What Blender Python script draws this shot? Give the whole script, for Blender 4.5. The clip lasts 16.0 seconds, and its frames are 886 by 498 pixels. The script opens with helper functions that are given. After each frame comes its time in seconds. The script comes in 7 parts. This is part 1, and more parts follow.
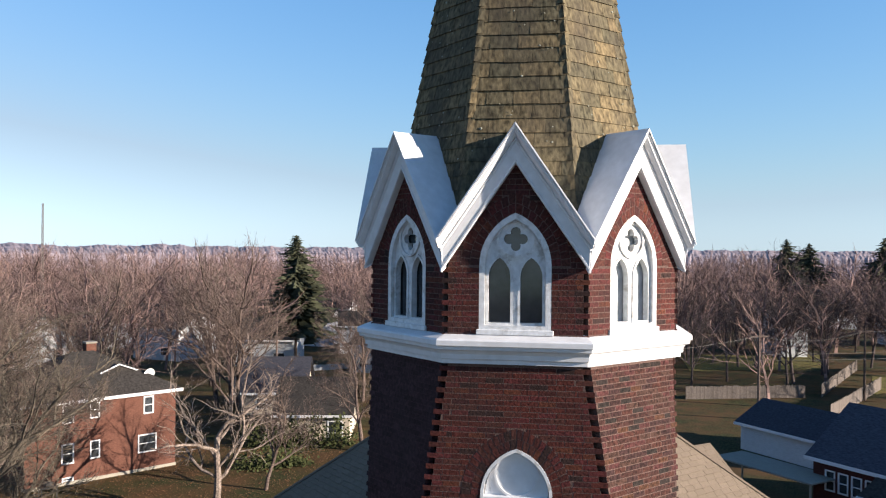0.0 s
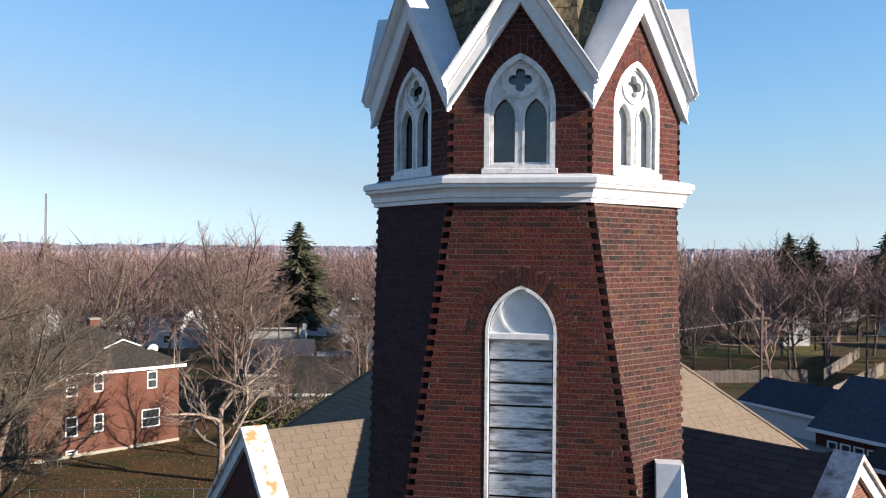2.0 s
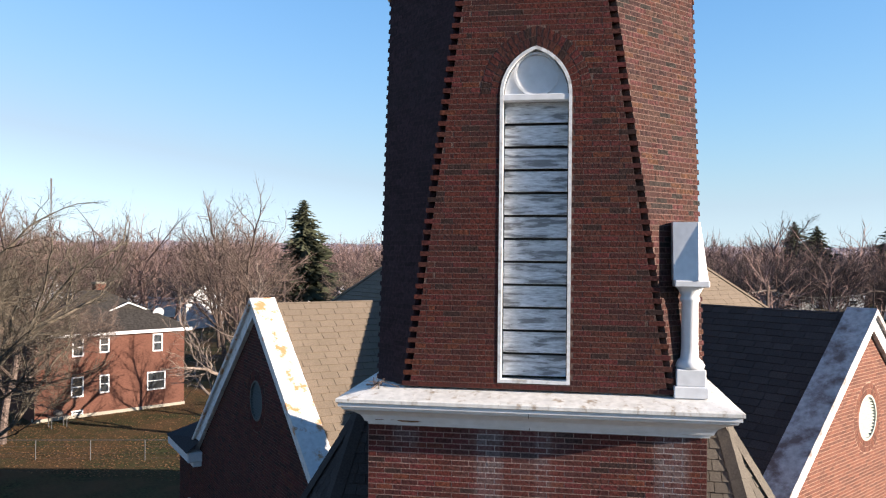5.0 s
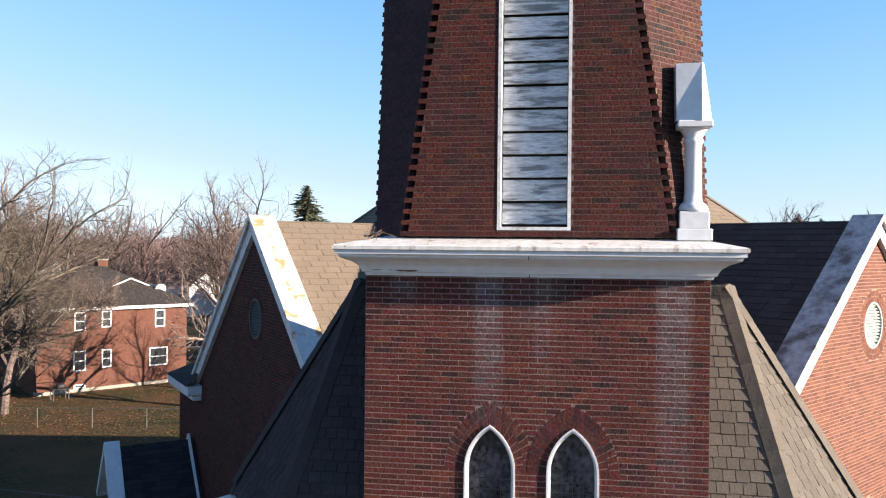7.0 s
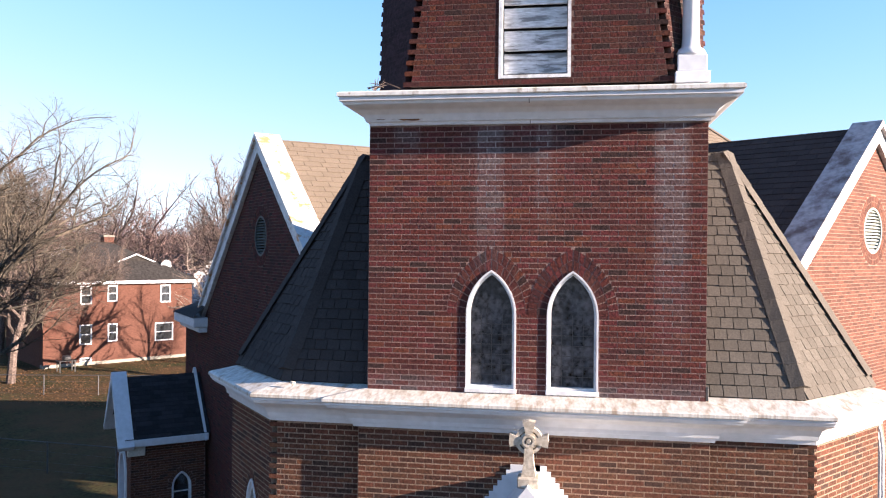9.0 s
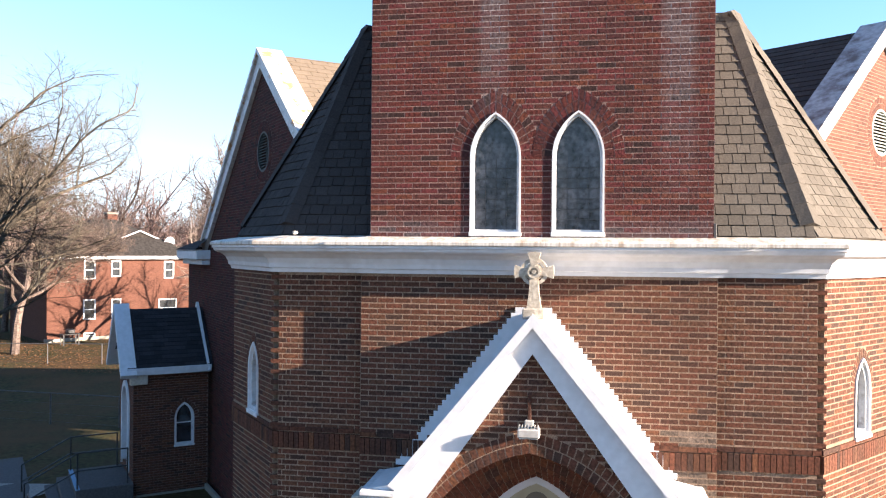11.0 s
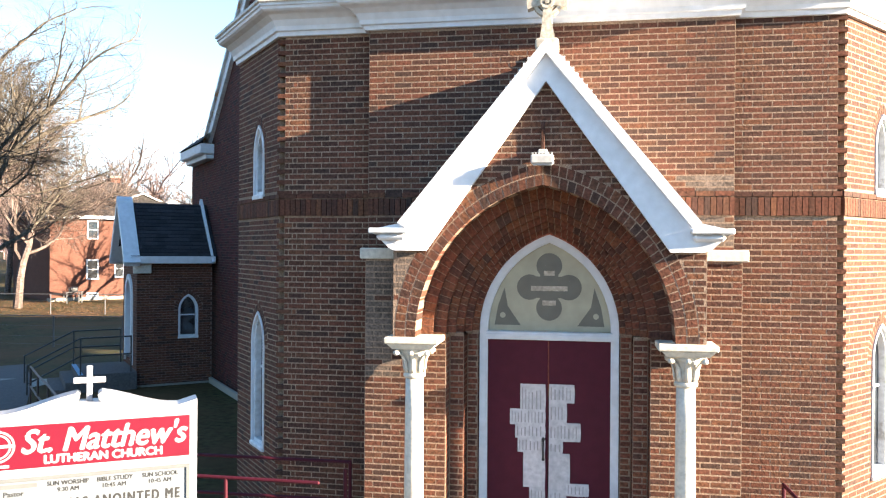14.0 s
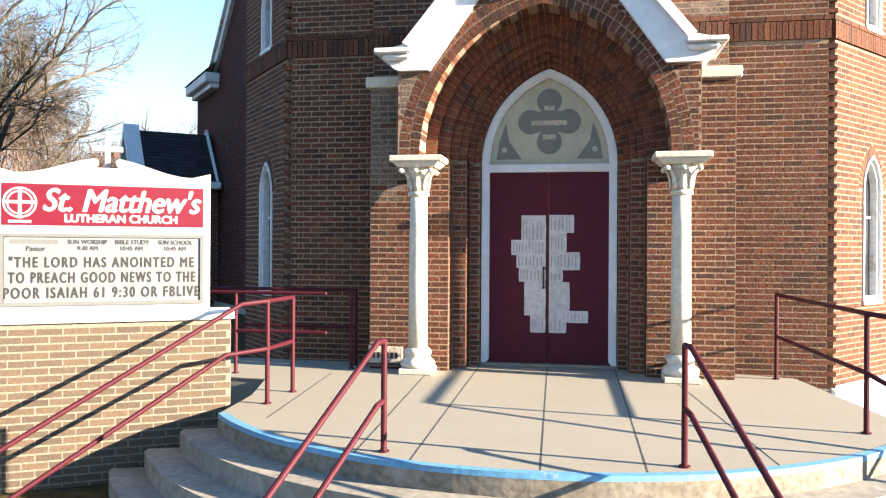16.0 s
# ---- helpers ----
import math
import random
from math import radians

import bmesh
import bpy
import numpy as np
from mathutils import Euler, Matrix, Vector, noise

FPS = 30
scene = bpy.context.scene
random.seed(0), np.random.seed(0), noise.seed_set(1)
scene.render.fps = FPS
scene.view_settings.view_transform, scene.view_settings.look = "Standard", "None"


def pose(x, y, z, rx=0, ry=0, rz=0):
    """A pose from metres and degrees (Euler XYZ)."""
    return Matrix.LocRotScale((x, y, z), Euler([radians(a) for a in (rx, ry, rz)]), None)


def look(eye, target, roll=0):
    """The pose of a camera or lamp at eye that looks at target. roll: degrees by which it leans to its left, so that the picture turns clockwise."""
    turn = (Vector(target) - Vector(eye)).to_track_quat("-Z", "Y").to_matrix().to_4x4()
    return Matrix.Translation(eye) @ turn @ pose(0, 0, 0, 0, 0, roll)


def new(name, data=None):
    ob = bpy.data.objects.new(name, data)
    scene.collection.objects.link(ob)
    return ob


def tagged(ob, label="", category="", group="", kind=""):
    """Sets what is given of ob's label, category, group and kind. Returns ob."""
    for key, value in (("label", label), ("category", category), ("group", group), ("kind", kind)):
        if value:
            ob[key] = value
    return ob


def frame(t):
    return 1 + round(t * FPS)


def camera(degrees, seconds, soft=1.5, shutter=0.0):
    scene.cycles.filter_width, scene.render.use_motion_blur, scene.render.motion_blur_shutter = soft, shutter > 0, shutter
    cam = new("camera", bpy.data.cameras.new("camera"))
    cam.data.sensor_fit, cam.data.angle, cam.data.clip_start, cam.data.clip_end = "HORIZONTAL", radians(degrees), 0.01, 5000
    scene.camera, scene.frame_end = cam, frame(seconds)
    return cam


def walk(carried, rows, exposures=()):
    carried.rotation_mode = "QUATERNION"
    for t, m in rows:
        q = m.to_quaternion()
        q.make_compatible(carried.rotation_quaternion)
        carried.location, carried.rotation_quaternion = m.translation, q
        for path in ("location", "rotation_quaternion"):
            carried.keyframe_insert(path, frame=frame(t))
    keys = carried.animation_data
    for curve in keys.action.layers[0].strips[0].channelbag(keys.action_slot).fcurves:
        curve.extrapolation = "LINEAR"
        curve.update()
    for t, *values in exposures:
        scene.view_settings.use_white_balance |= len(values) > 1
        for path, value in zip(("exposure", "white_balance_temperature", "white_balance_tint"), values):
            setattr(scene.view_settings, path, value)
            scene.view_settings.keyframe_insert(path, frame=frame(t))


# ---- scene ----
cam = camera(57.6, 16.0, soft=1.2)
METRES, EYE, TILT, LEAN, TURN = 15.7, 17.7, 0.0, -0.5, 8.5
ROWS = [
    (0.0, 0.0, 0.0, 0.0, 0.0, 0.0, -0.0),
    (0.5, -0.0001, -0.0027, -0.0314, 0.02, 0.01, -0.03),
    (1.0, -0.002, -0.0049, -0.0633, 0.05, 0.03, 0.01),
    (1.5, -0.0023, -0.0084, -0.0945, 0.08, 0.04, 0.0),
    (2.0, -0.0029, -0.0088, -0.127, 0.14, 0.06, 0.0),
    (2.5, -0.0026, -0.0103, -0.159, 0.2, 0.07, -0.01),
    (3.0, -0.0034, -0.0116, -0.1902, 0.26, 0.08, 0.02),
    (5.5, -0.0115, 0.0011, -0.3458, 0.47, 0.09, -0.05),
    (6.0, -0.01, 0.0059, -0.376, 0.53, 0.08, -0.06),
    (6.5, -0.0082, 0.0096, -0.405, 0.59, 0.08, -0.06),
    (7.0, -0.0074, 0.0082, -0.4339, 0.66, 0.05, -0.05),
    (7.5, -0.0066, 0.0098, -0.4628, 0.73, 0.07, -0.09),
    (8.0, -0.0064, 0.0064, -0.4921, 0.82, 0.02, -0.06),
    (8.5, -0.0056, -0.0008, -0.5218, 0.91, 0.02, -0.07),
    (9.0, -0.0057, -0.0037, -0.5527, 0.97, 0.01, -0.05),
    (11.5, -0.0064, 0.0063, -0.7059, 1.28, 0.03, 0.08),
    (12.0, -0.0073, 0.007, -0.7363, 1.32, 0.01, 0.11),
    (12.5, -0.0086, 0.0092, -0.7672, 1.37, 0.02, 0.1),
    (13.0, -0.0099, 0.011, -0.7998, 1.4, -0.0, 0.09),
    (13.5, -0.0117, 0.0152, -0.8315, 1.42, -0.02, 0.1),
    (14.0, -0.0125, 0.0184, -0.8633, 1.41, -0.01, 0.11),
    (14.5, -0.013, 0.0168, -0.8957, 1.42, -0.01, 0.12),
    (15.0, -0.0131, 0.0074, -0.9288, 1.47, -0.02, 0.16),
    (15.5, -0.013, 0.0032, -0.962, 1.53, -0.0, 0.16),
    (16.0, -0.0137, 0.0, -0.9938, 1.52, -0.02, 0.17),
]
EXPOSURES = [(0.0, 1.68, 6400, 13), (3.0, 1.76, 6450, 13), (7.0, 2.06, 6550, 15), (9.0, 2.36, 6600, 21), (11.5, 2.72, 6800, 15), (13.0, 3.00, 6900, 12), (14.4, 3.31, 7000, 11), (15.3, 3.21, 7000, 11), (16.0, 2.97, 7050, 11)]
walk(cam, [(t, pose(0.58, -9.85, EYE, TILT, LEAN, TURN) @ pose(METRES * x, METRES * y, METRES * z, 90 + pitch, roll, yaw)) for t, x, y, z, yaw, pitch, roll in ROWS], EXPOSURES)

# ---- light ----
SUN = Vector((1.0, -0.15, 0.262)).normalized()
world = bpy.data.worlds.new("sky")
scene.world = world
world.use_nodes = True
wn = world.node_tree.nodes
sky = wn.new("ShaderNodeTexSky")
sky.sky_type = "NISHITA"
sky.sun_disc = False
sky.sun_elevation = math.asin(SUN.z)
sky.sun_rotation = math.atan2(SUN.x, SUN.y)
sky.air_density, sky.dust_density, sky.ozone_density, sky.altitude = 1.0, 0.0, 1.5, 200
wn["Background"].inputs["Strength"].default_value = 0.048
tint = wn.new("ShaderNodeMix")
tint.data_type, tint.blend_type = "RGBA", "MULTIPLY"
tint.inputs["Factor"].default_value = 1.0
tint.inputs["B"].default_value = (0.85, 1.31, 1.64, 1)
world.node_tree.links.new(sky.outputs[0], tint.inputs["A"])
grey = wn.new("ShaderNodeRGBToBW")
world.node_tree.links.new(sky.outputs[0], grey.inputs[0])
pale = wn.new("ShaderNodeMix")
pale.data_type, pale.blend_type = "RGBA", "MULTIPLY"
pale.inputs["Factor"].default_value = 1.0
pale.inputs["B"].default_value = (0.64, 0.80, 0.96, 1)
world.node_tree.links.new(grey.outputs[0], pale.inputs["A"])
haze = wn.new("ShaderNodeMix")
haze.data_type = "RGBA"
veil = wn.new("ShaderNodeMapRange")       # the brighter the sky, the paler
veil.inputs["From Min"].default_value, veil.inputs["From Max"].default_value = 2.0, 5.0
veil.inputs["To Min"].default_value, veil.inputs["To Max"].default_value = 0.08, 0.85
world.node_tree.links.new(grey.outputs[0], veil.inputs[0])
world.node_tree.links.new(veil.outputs[0], haze.inputs["Factor"])
world.node_tree.links.new(tint.outputs["Result"], haze.inputs["A"])
world.node_tree.links.new(pale.outputs["Result"], haze.inputs["B"])
world.node_tree.links.new(haze.outputs["Result"], wn["Background"].inputs[0])
lamp = bpy.data.lights.new("sun", "SUN")
lamp.energy, lamp.angle, lamp.color = 4.6, radians(0.5), (1.0, 0.87, 0.71)
sun = new("sun", lamp)
sun.matrix_world = look(SUN * 100, (0, 0, 0))


# ---- materials ----
def material(name, colour, rough=0.8, metal=0.0, spread=0.0, grain=0.12, scale=18.0, stain=0.0, stain_colour=(0.1, 0.08, 0.06),
             stain_scale=1.2, bump=0.15, hue=0.0, spec=0.5, stretch=(1, 1, 1), stain_edge=0.12, stain_level=0.56, palette=None, patches=(), patch_colour=(0.2, 0.2, 0.2)):
    """Colour with piece-to-piece spread, fine grain, and patches of a stain; relief from the grain."""
    m = bpy.data.materials.new(name)
    m.use_nodes = True
    n, l = m.node_tree.nodes, m.node_tree.links
    bs = n["Principled BSDF"]
    bs.inputs["Roughness"].default_value, bs.inputs["Metallic"].default_value = rough, metal
    bs.inputs["Specular IOR Level"].default_value = min(spec, 0.12) if rough >= 0.8 else spec
    geo, info, tc = n.new("ShaderNodeNewGeometry"), n.new("ShaderNodeObjectInfo"), n.new("ShaderNodeTexCoord")
    add = n.new("ShaderNodeMath"); add.operation = "ADD"
    l.new(geo.outputs["Random Per Island"], add.inputs[0]); l.new(info.outputs["Random"], add.inputs[1])
    fr = n.new("ShaderNodeMath"); fr.operation = "FRACT"
    l.new(add.outputs[0], fr.inputs[0])
    mp = n.new("ShaderNodeMapping")
    mp.inputs["Scale"].default_value = stretch
    l.new(geo.outputs["Position"], mp.inputs[0])
    fine, big = n.new("ShaderNodeTexNoise"), n.new("ShaderNodeTexNoise")
    fine.inputs["Scale"].default_value, fine.inputs["Detail"].default_value = scale, 6
    big.inputs["Scale"].default_value, big.inputs["Detail"].default_value = stain_scale, 7
    big.inputs["Roughness"].default_value = 0.65
    l.new(mp.outputs[0], fine.inputs[0]); l.new(mp.outputs[0], big.inputs[0])
    ramp = n.new("ShaderNodeValToRGB")
    base = Vector(colour)
    e = ramp.color_ramp.elements
    e[0].position, e[1].position = 0.0, 1.0
    lo, hi = base * (1 - spread), base * (1 + spread)
    e[0].color = (lo.x * (1 - hue), lo.y, lo.z * (1 + hue), 1)
    e[1].color = (hi.x * (1 + hue), hi.y, hi.z * (1 - hue), 1)
    mid = e.new(0.5); mid.color = (*base, 1)
    if palette:
        ramp.color_ramp.interpolation = "CONSTANT"
        while len(e) > 1:
            e.remove(e[-1])
        e[0].position, e[0].color = 0.0, (*palette[0][1], 1)
        for pos, c in palette[1:]:
            e.new(pos).color = (*c, 1)
    l.new(fr.outputs[0], ramp.inputs[0])
    gr = n.new("ShaderNodeMapRange")
    gr.inputs["From Min"].default_value, gr.inputs["From Max"].default_value = 0.3, 0.7
    gr.inputs["To Min"].default_value, gr.inputs["To Max"].default_value = 1 - grain * 1.6, 1 + grain * 1.6
    l.new(fine.outputs[0], gr.inputs[0])
    mul = n.new("ShaderNodeMix"); mul.data_type, mul.blend_type = "RGBA", "MULTIPLY"
    mul.inputs["Factor"].default_value = 1
    l.new(ramp.outputs[0], mul.inputs["A"]); l.new(gr.outputs[0], mul.inputs["B"])
    out = mul.outputs["Result"]
    if stain:
        st = n.new("ShaderNodeMapRange")
        st.inputs["From Min"].default_value, st.inputs["From Max"].default_value = stain_level - stain_edge, stain_level + stain_edge
        st.inputs["To Max"].default_value = stain
        l.new(big.outputs[0], st.inputs[0])
        mx = n.new("ShaderNodeMix"); mx.data_type = "RGBA"
        mx.inputs["B"].default_value = (*stain_colour, 1)
        l.new(st.outputs[0], mx.inputs["Factor"]); l.new(out, mx.inputs["A"])
        out = mx.outputs["Result"]
    if patches:                               # pale runs of salt: (x, half width, z, half height, strength)
        def math2(op, a, b, clamp=False):
            k = n.new("ShaderNodeMath"); k.operation, k.use_clamp = op, clamp
            for i, v in enumerate((a, b)):
                if isinstance(v, (int, float)):
                    k.inputs[i].default_value = v
                else:
                    l.new(v, k.inputs[i])
            return k.outputs[0]
        xyz = n.new("ShaderNodeSeparateXYZ")
        l.new(geo.outputs["Position"], xyz.inputs[0])
        total = None
        for x, hw, z, hh, strength in patches:
            ex = math2("SUBTRACT", 1.0, math2("MULTIPLY", math2("ABSOLUTE", math2("SUBTRACT", xyz.outputs["X"], x), 0), 1 / hw), True)
            ez = math2("SUBTRACT", 1.0, math2("MULTIPLY", math2("ABSOLUTE", math2("SUBTRACT", xyz.outputs["Z"], z), 0), 1 / hh), True)
            e = math2("MULTIPLY", math2("MULTIPLY", math2("MINIMUM", math2("MULTIPLY", ex, 2.2), 1.0), ez), strength)
            total = e if total is None else math2("MAXIMUM", total, e)
        rough_edge = math2("MULTIPLY", math2("SUBTRACT", fine.outputs[0], 0.22), 2.6)
        amount = math2("MULTIPLY", total, math2("MULTIPLY", rough_edge, math2("ADD", fr.outputs[0], 0.35)), True)
        mx = n.new("ShaderNodeMix"); mx.data_type = "RGBA"
        mx.inputs["B"].default_value = (*patch_colour, 1)
        l.new(amount, mx.inputs["Factor"]); l.new(out, mx.inputs["A"])
        out = mx.outputs["Result"]
    l.new(out, bs.inputs["Base Color"])
    if bump:
        bp = n.new("ShaderNodeBump")
        bp.inputs["Strength"].default_value, bp.inputs["Distance"].default_value = bump, 0.01
        l.new(fine.outputs[0], bp.inputs["Height"]); l.new(bp.outputs[0], bs.inputs["Normal"])
    return m


def glass(name, tint, rough=0.08):
    m = material(name, tint, rough=rough, spread=0.3, grain=0.35, scale=3.5, stain=0.7, stain_colour=tuple(c * 2.2 for c in tint), stain_scale=2.5, bump=0.03, spec=0.8)
    return m


BRICK_RED = material("tower_brick", (0.080, 0.0235, 0.0165), 0.85, grain=0.5, scale=30, stain=0.30, stain_colour=(0.050, 0.024, 0.022), stain_scale=1.1, bump=0.5,
                     palette=((0.00, (0.0763, 0.0219, 0.0173)), (0.24, (0.0850, 0.0228, 0.0219)), (0.42, (0.0589, 0.0192, 0.0164)), (0.60, (0.0698, 0.0264, 0.0210)), (0.75, (0.0501, 0.0182, 0.0173)), (0.87, (0.0316, 0.0182, 0.0164)), (0.94, (0.0937, 0.0310, 0.0192))))
# darker brick of octagon and belfry; on the left gable it stands for shade
BRICK_STAGE = material("dark_and_shaded_brick", (0.060, 0.0175, 0.0135), 0.85, grain=0.34, scale=30, stain=0.6, stain_colour=(0.030, 0.017, 0.016), stain_scale=0.9, bump=0.5,
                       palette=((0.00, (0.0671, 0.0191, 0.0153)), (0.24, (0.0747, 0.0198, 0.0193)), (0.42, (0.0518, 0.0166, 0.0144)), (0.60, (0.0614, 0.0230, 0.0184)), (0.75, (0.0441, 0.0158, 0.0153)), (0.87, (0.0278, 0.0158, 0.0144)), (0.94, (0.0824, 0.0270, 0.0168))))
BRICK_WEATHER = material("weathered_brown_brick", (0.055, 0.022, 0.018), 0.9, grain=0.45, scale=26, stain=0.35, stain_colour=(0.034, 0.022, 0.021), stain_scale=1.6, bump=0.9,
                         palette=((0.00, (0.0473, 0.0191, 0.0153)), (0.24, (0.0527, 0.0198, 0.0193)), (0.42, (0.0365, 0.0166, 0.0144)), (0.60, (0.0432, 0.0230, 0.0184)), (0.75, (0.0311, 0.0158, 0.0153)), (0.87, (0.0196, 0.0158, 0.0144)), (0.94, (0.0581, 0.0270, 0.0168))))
SALT = ((-0.50, 0.22, 10.45, 1.9, 1.0), (0.16, 0.14, 10.45, 1.3, 0.8), (1.68, 0.24, 10.45, 2.9, 0.9), (-1.55, 0.2, 10.5, 0.5, 0.5), (-0.2, 0.8, 10.5, 0.9, 0.35), (0.0, 9.0, 7.2, 0.32, 0.7))
BRICK_TOWER = material("tower_brick_with_salt", (0.080, 0.0235, 0.0165), 0.85, grain=0.34, scale=30, stain=0.30, stain_colour=(0.050, 0.024, 0.022), stain_scale=1.1, bump=0.5,
                       patches=SALT, patch_colour=(0.120, 0.098, 0.100), palette=((0.00, (0.0824, 0.0223, 0.0182)), (0.24, (0.0918, 0.0233, 0.0230)), (0.42, (0.0636, 0.0196, 0.0172)), (0.60, (0.0754, 0.0269, 0.0221)), (0.75, (0.0541, 0.0186, 0.0182)), (0.87, (0.0341, 0.0186, 0.0172)), (0.94, (0.1012, 0.0316, 0.0202))))
BRICK_BROWN = material("base_brick", (0.092, 0.037, 0.021), 0.85, grain=0.30, scale=32, stain=0.30, stain_colour=(0.045, 0.027, 0.021), stain_scale=1.0, bump=0.5,
                       palette=((0.00, (0.0939, 0.0373, 0.0236)), (0.24, (0.1069, 0.0408, 0.0256)), (0.42, (0.0757, 0.0326, 0.0213)), (0.60, (0.0978, 0.0442, 0.0268)), (0.75, (0.0626, 0.0292, 0.0213)), (0.87, (0.0529, 0.0294, 0.0224)), (0.94, (0.1187, 0.0490, 0.0268))))
# brighter, redder brick: warm bounced light in the porch put into the colour
BRICK_ARCH = material("bounce_lit_brick", (0.125, 0.044, 0.028), 0.85, grain=0.28, scale=32, bump=0.5,
                      palette=((0.00, (0.1304, 0.0461, 0.0279)), (0.24, (0.1485, 0.0504, 0.0304)), (0.42, (0.1051, 0.0403, 0.0253)), (0.60, (0.1359, 0.0546, 0.0317)), (0.75, (0.0870, 0.0360, 0.0253)), (0.87, (0.0735, 0.0363, 0.0266)), (0.94, (0.1648, 0.0605, 0.0317))))
# brighter brick and mortar for the gable that stands in the sun
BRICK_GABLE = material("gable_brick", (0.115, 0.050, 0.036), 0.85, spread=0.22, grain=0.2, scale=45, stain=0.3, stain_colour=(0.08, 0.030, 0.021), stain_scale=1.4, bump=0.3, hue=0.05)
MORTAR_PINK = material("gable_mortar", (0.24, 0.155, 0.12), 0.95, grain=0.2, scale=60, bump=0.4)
BRICK_TAN = material("sign_brick", (0.082, 0.062, 0.046), 0.85, spread=0.13, grain=0.1, scale=45, bump=0.4, hue=0.05)
MORTAR_DARK = material("tower_mortar", (0.190, 0.128, 0.110), 0.95, grain=0.3, scale=60, stain=0.55, stain_colour=(0.08, 0.048, 0.042), bump=0.5, stain_scale=1.6)
# near-black brick: the left face's deep shade is put into this colour
BRICK_SHADED = material("shaded_face_brick", (0.033, 0.0165, 0.0190), 0.8, spread=0.25, grain=0.3, scale=24, stain=0.3, stain_colour=(0.032, 0.024, 0.026), stain_scale=1.3, bump=0.3)
# dark mortar of octagon and belfry; on the left gable also for shade
MORTAR_STAGE = material("dark_and_shaded_mortar", (0.102, 0.067, 0.058), 0.95, grain=0.3, scale=60, stain=0.6, stain_colour=(0.045, 0.030, 0.027), bump=0.5, stain_scale=1.2)
MORTAR_TOWER = material("tower_mortar_with_salt", (0.195, 0.128, 0.110), 0.95, grain=0.3, scale=60, stain=0.55, stain_colour=(0.08, 0.048, 0.042), bump=0.5, stain_scale=1.6, patches=SALT, patch_colour=(0.36, 0.33, 0.33))
MORTAR_LIGHT = material("base_mortar", (0.238, 0.168, 0.121), 0.95, grain=0.25, scale=60, stain=0.5, stain_colour=(0.10, 0.066, 0.05), bump=0.5, stain_scale=1.4)
WHITE = material("white_paint", (0.58, 0.59, 0.61), 0.5, grain=0.05, scale=9, stain=0.35, stain_colour=(0.46, 0.46, 0.46), stain_scale=2.2, bump=0.12)
WHITE_WORN = material("peeling_white_paint", (0.55, 0.56, 0.57), 0.6, grain=0.1, scale=14, stain=0.85, stain_colour=(0.31, 0.29, 0.27), stain_scale=4.5, bump=0.3, stain_edge=0.05, stain_level=0.60)
BRICK_GREY = material("washed_grey_brick", (0.115, 0.086, 0.068), 0.9, spread=0.25, grain=0.3, scale=40, bump=0.4)
COPING_RUST = material("rust_streaked_coping", (0.40, 0.38, 0.38), 0.6, grain=0.15, scale=10, stain=0.9, stain_colour=(0.115, 0.068, 0.055), stain_scale=2.4, bump=0.2, stain_edge=0.09, stain_level=0.53)
WHITE_RUST = material("rusty_white_metal", (0.55, 0.55, 0.54), 0.5, grain=0.08, scale=10, stain=0.95, stain_colour=(0.40, 0.19, 0.07), stain_scale=2.6, bump=0.2, stain_edge=0.04, stain_level=0.565)
CORNICE_TOP = material("weathered_cornice_metal", (0.56, 0.55, 0.53), 0.55, grain=0.1, scale=12, stain=0.85, stain_colour=(0.24, 0.18, 0.12), stain_scale=7, bump=0.2, stain_edge=0.05, stain_level=0.61, stretch=(1, 1, 0.4))
CORNICE_LOW = material("dirty_cornice_metal", (0.50, 0.48, 0.44), 0.6, grain=0.15, scale=14, stain=0.8, stain_colour=(0.25, 0.18, 0.115), stain_scale=4.5, bump=0.2, stain_edge=0.09, stain_level=0.57, stretch=(2.4, 0.8, 0.3))
RUST = material("rust_and_rot", (0.16, 0.075, 0.035), 0.9, spread=0.4, grain=0.3, scale=40, stain=0.8, stain_colour=(0.03, 0.025, 0.022), stain_scale=18)
LOUVRE = material("peeling_louvre", (0.54, 0.55, 0.565), 0.7, grain=0.22, scale=22, stain=0.9, stain_colour=(0.15, 0.148, 0.15), stain_scale=5.5, bump=0.4, stretch=(0.4, 0.6, 2.6), stain_edge=0.035, stain_level=0.55)
MORTAR_SIGN = material("sign_mortar", (0.175, 0.146, 0.118), 0.95, grain=0.2, scale=60, bump=0.4)
SLATE = material("mossy_slate", (0.104, 0.086, 0.052), 0.9, spread=0.25, grain=0.4, scale=22, stain=0.65, stain_colour=(0.055, 0.046, 0.036), stain_scale=2.2, bump=0.6, hue=0.08, stretch=(1, 1, 0.45), stain_level=0.53)
LICHEN = material("pale_lichen", (0.26, 0.26, 0.21), 0.95, grain=0.2, scale=40)
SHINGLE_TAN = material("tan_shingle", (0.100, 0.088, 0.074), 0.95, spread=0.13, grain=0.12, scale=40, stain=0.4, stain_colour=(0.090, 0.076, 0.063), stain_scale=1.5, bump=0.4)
# nave and crossing shingle, coloured pale for the sun on these slopes
SHINGLE_NAVE = material("lit_nave_shingle", (0.152, 0.121, 0.093), 0.95, spread=0.05, grain=0.12, scale=40, stain=0.4, stain_colour=(0.125, 0.102, 0.076), stain_scale=1.5, bump=0.3)
# skirt-roof shingle darkened for the shaded left side
SHINGLE_TAN_SHADED = material("shaded_tan_shingle", (0.042, 0.037, 0.036), 0.95, spread=0.15, grain=0.15, scale=40, stain=0.4, stain_colour=(0.050, 0.045, 0.044), stain_scale=1.5, bump=0.4)
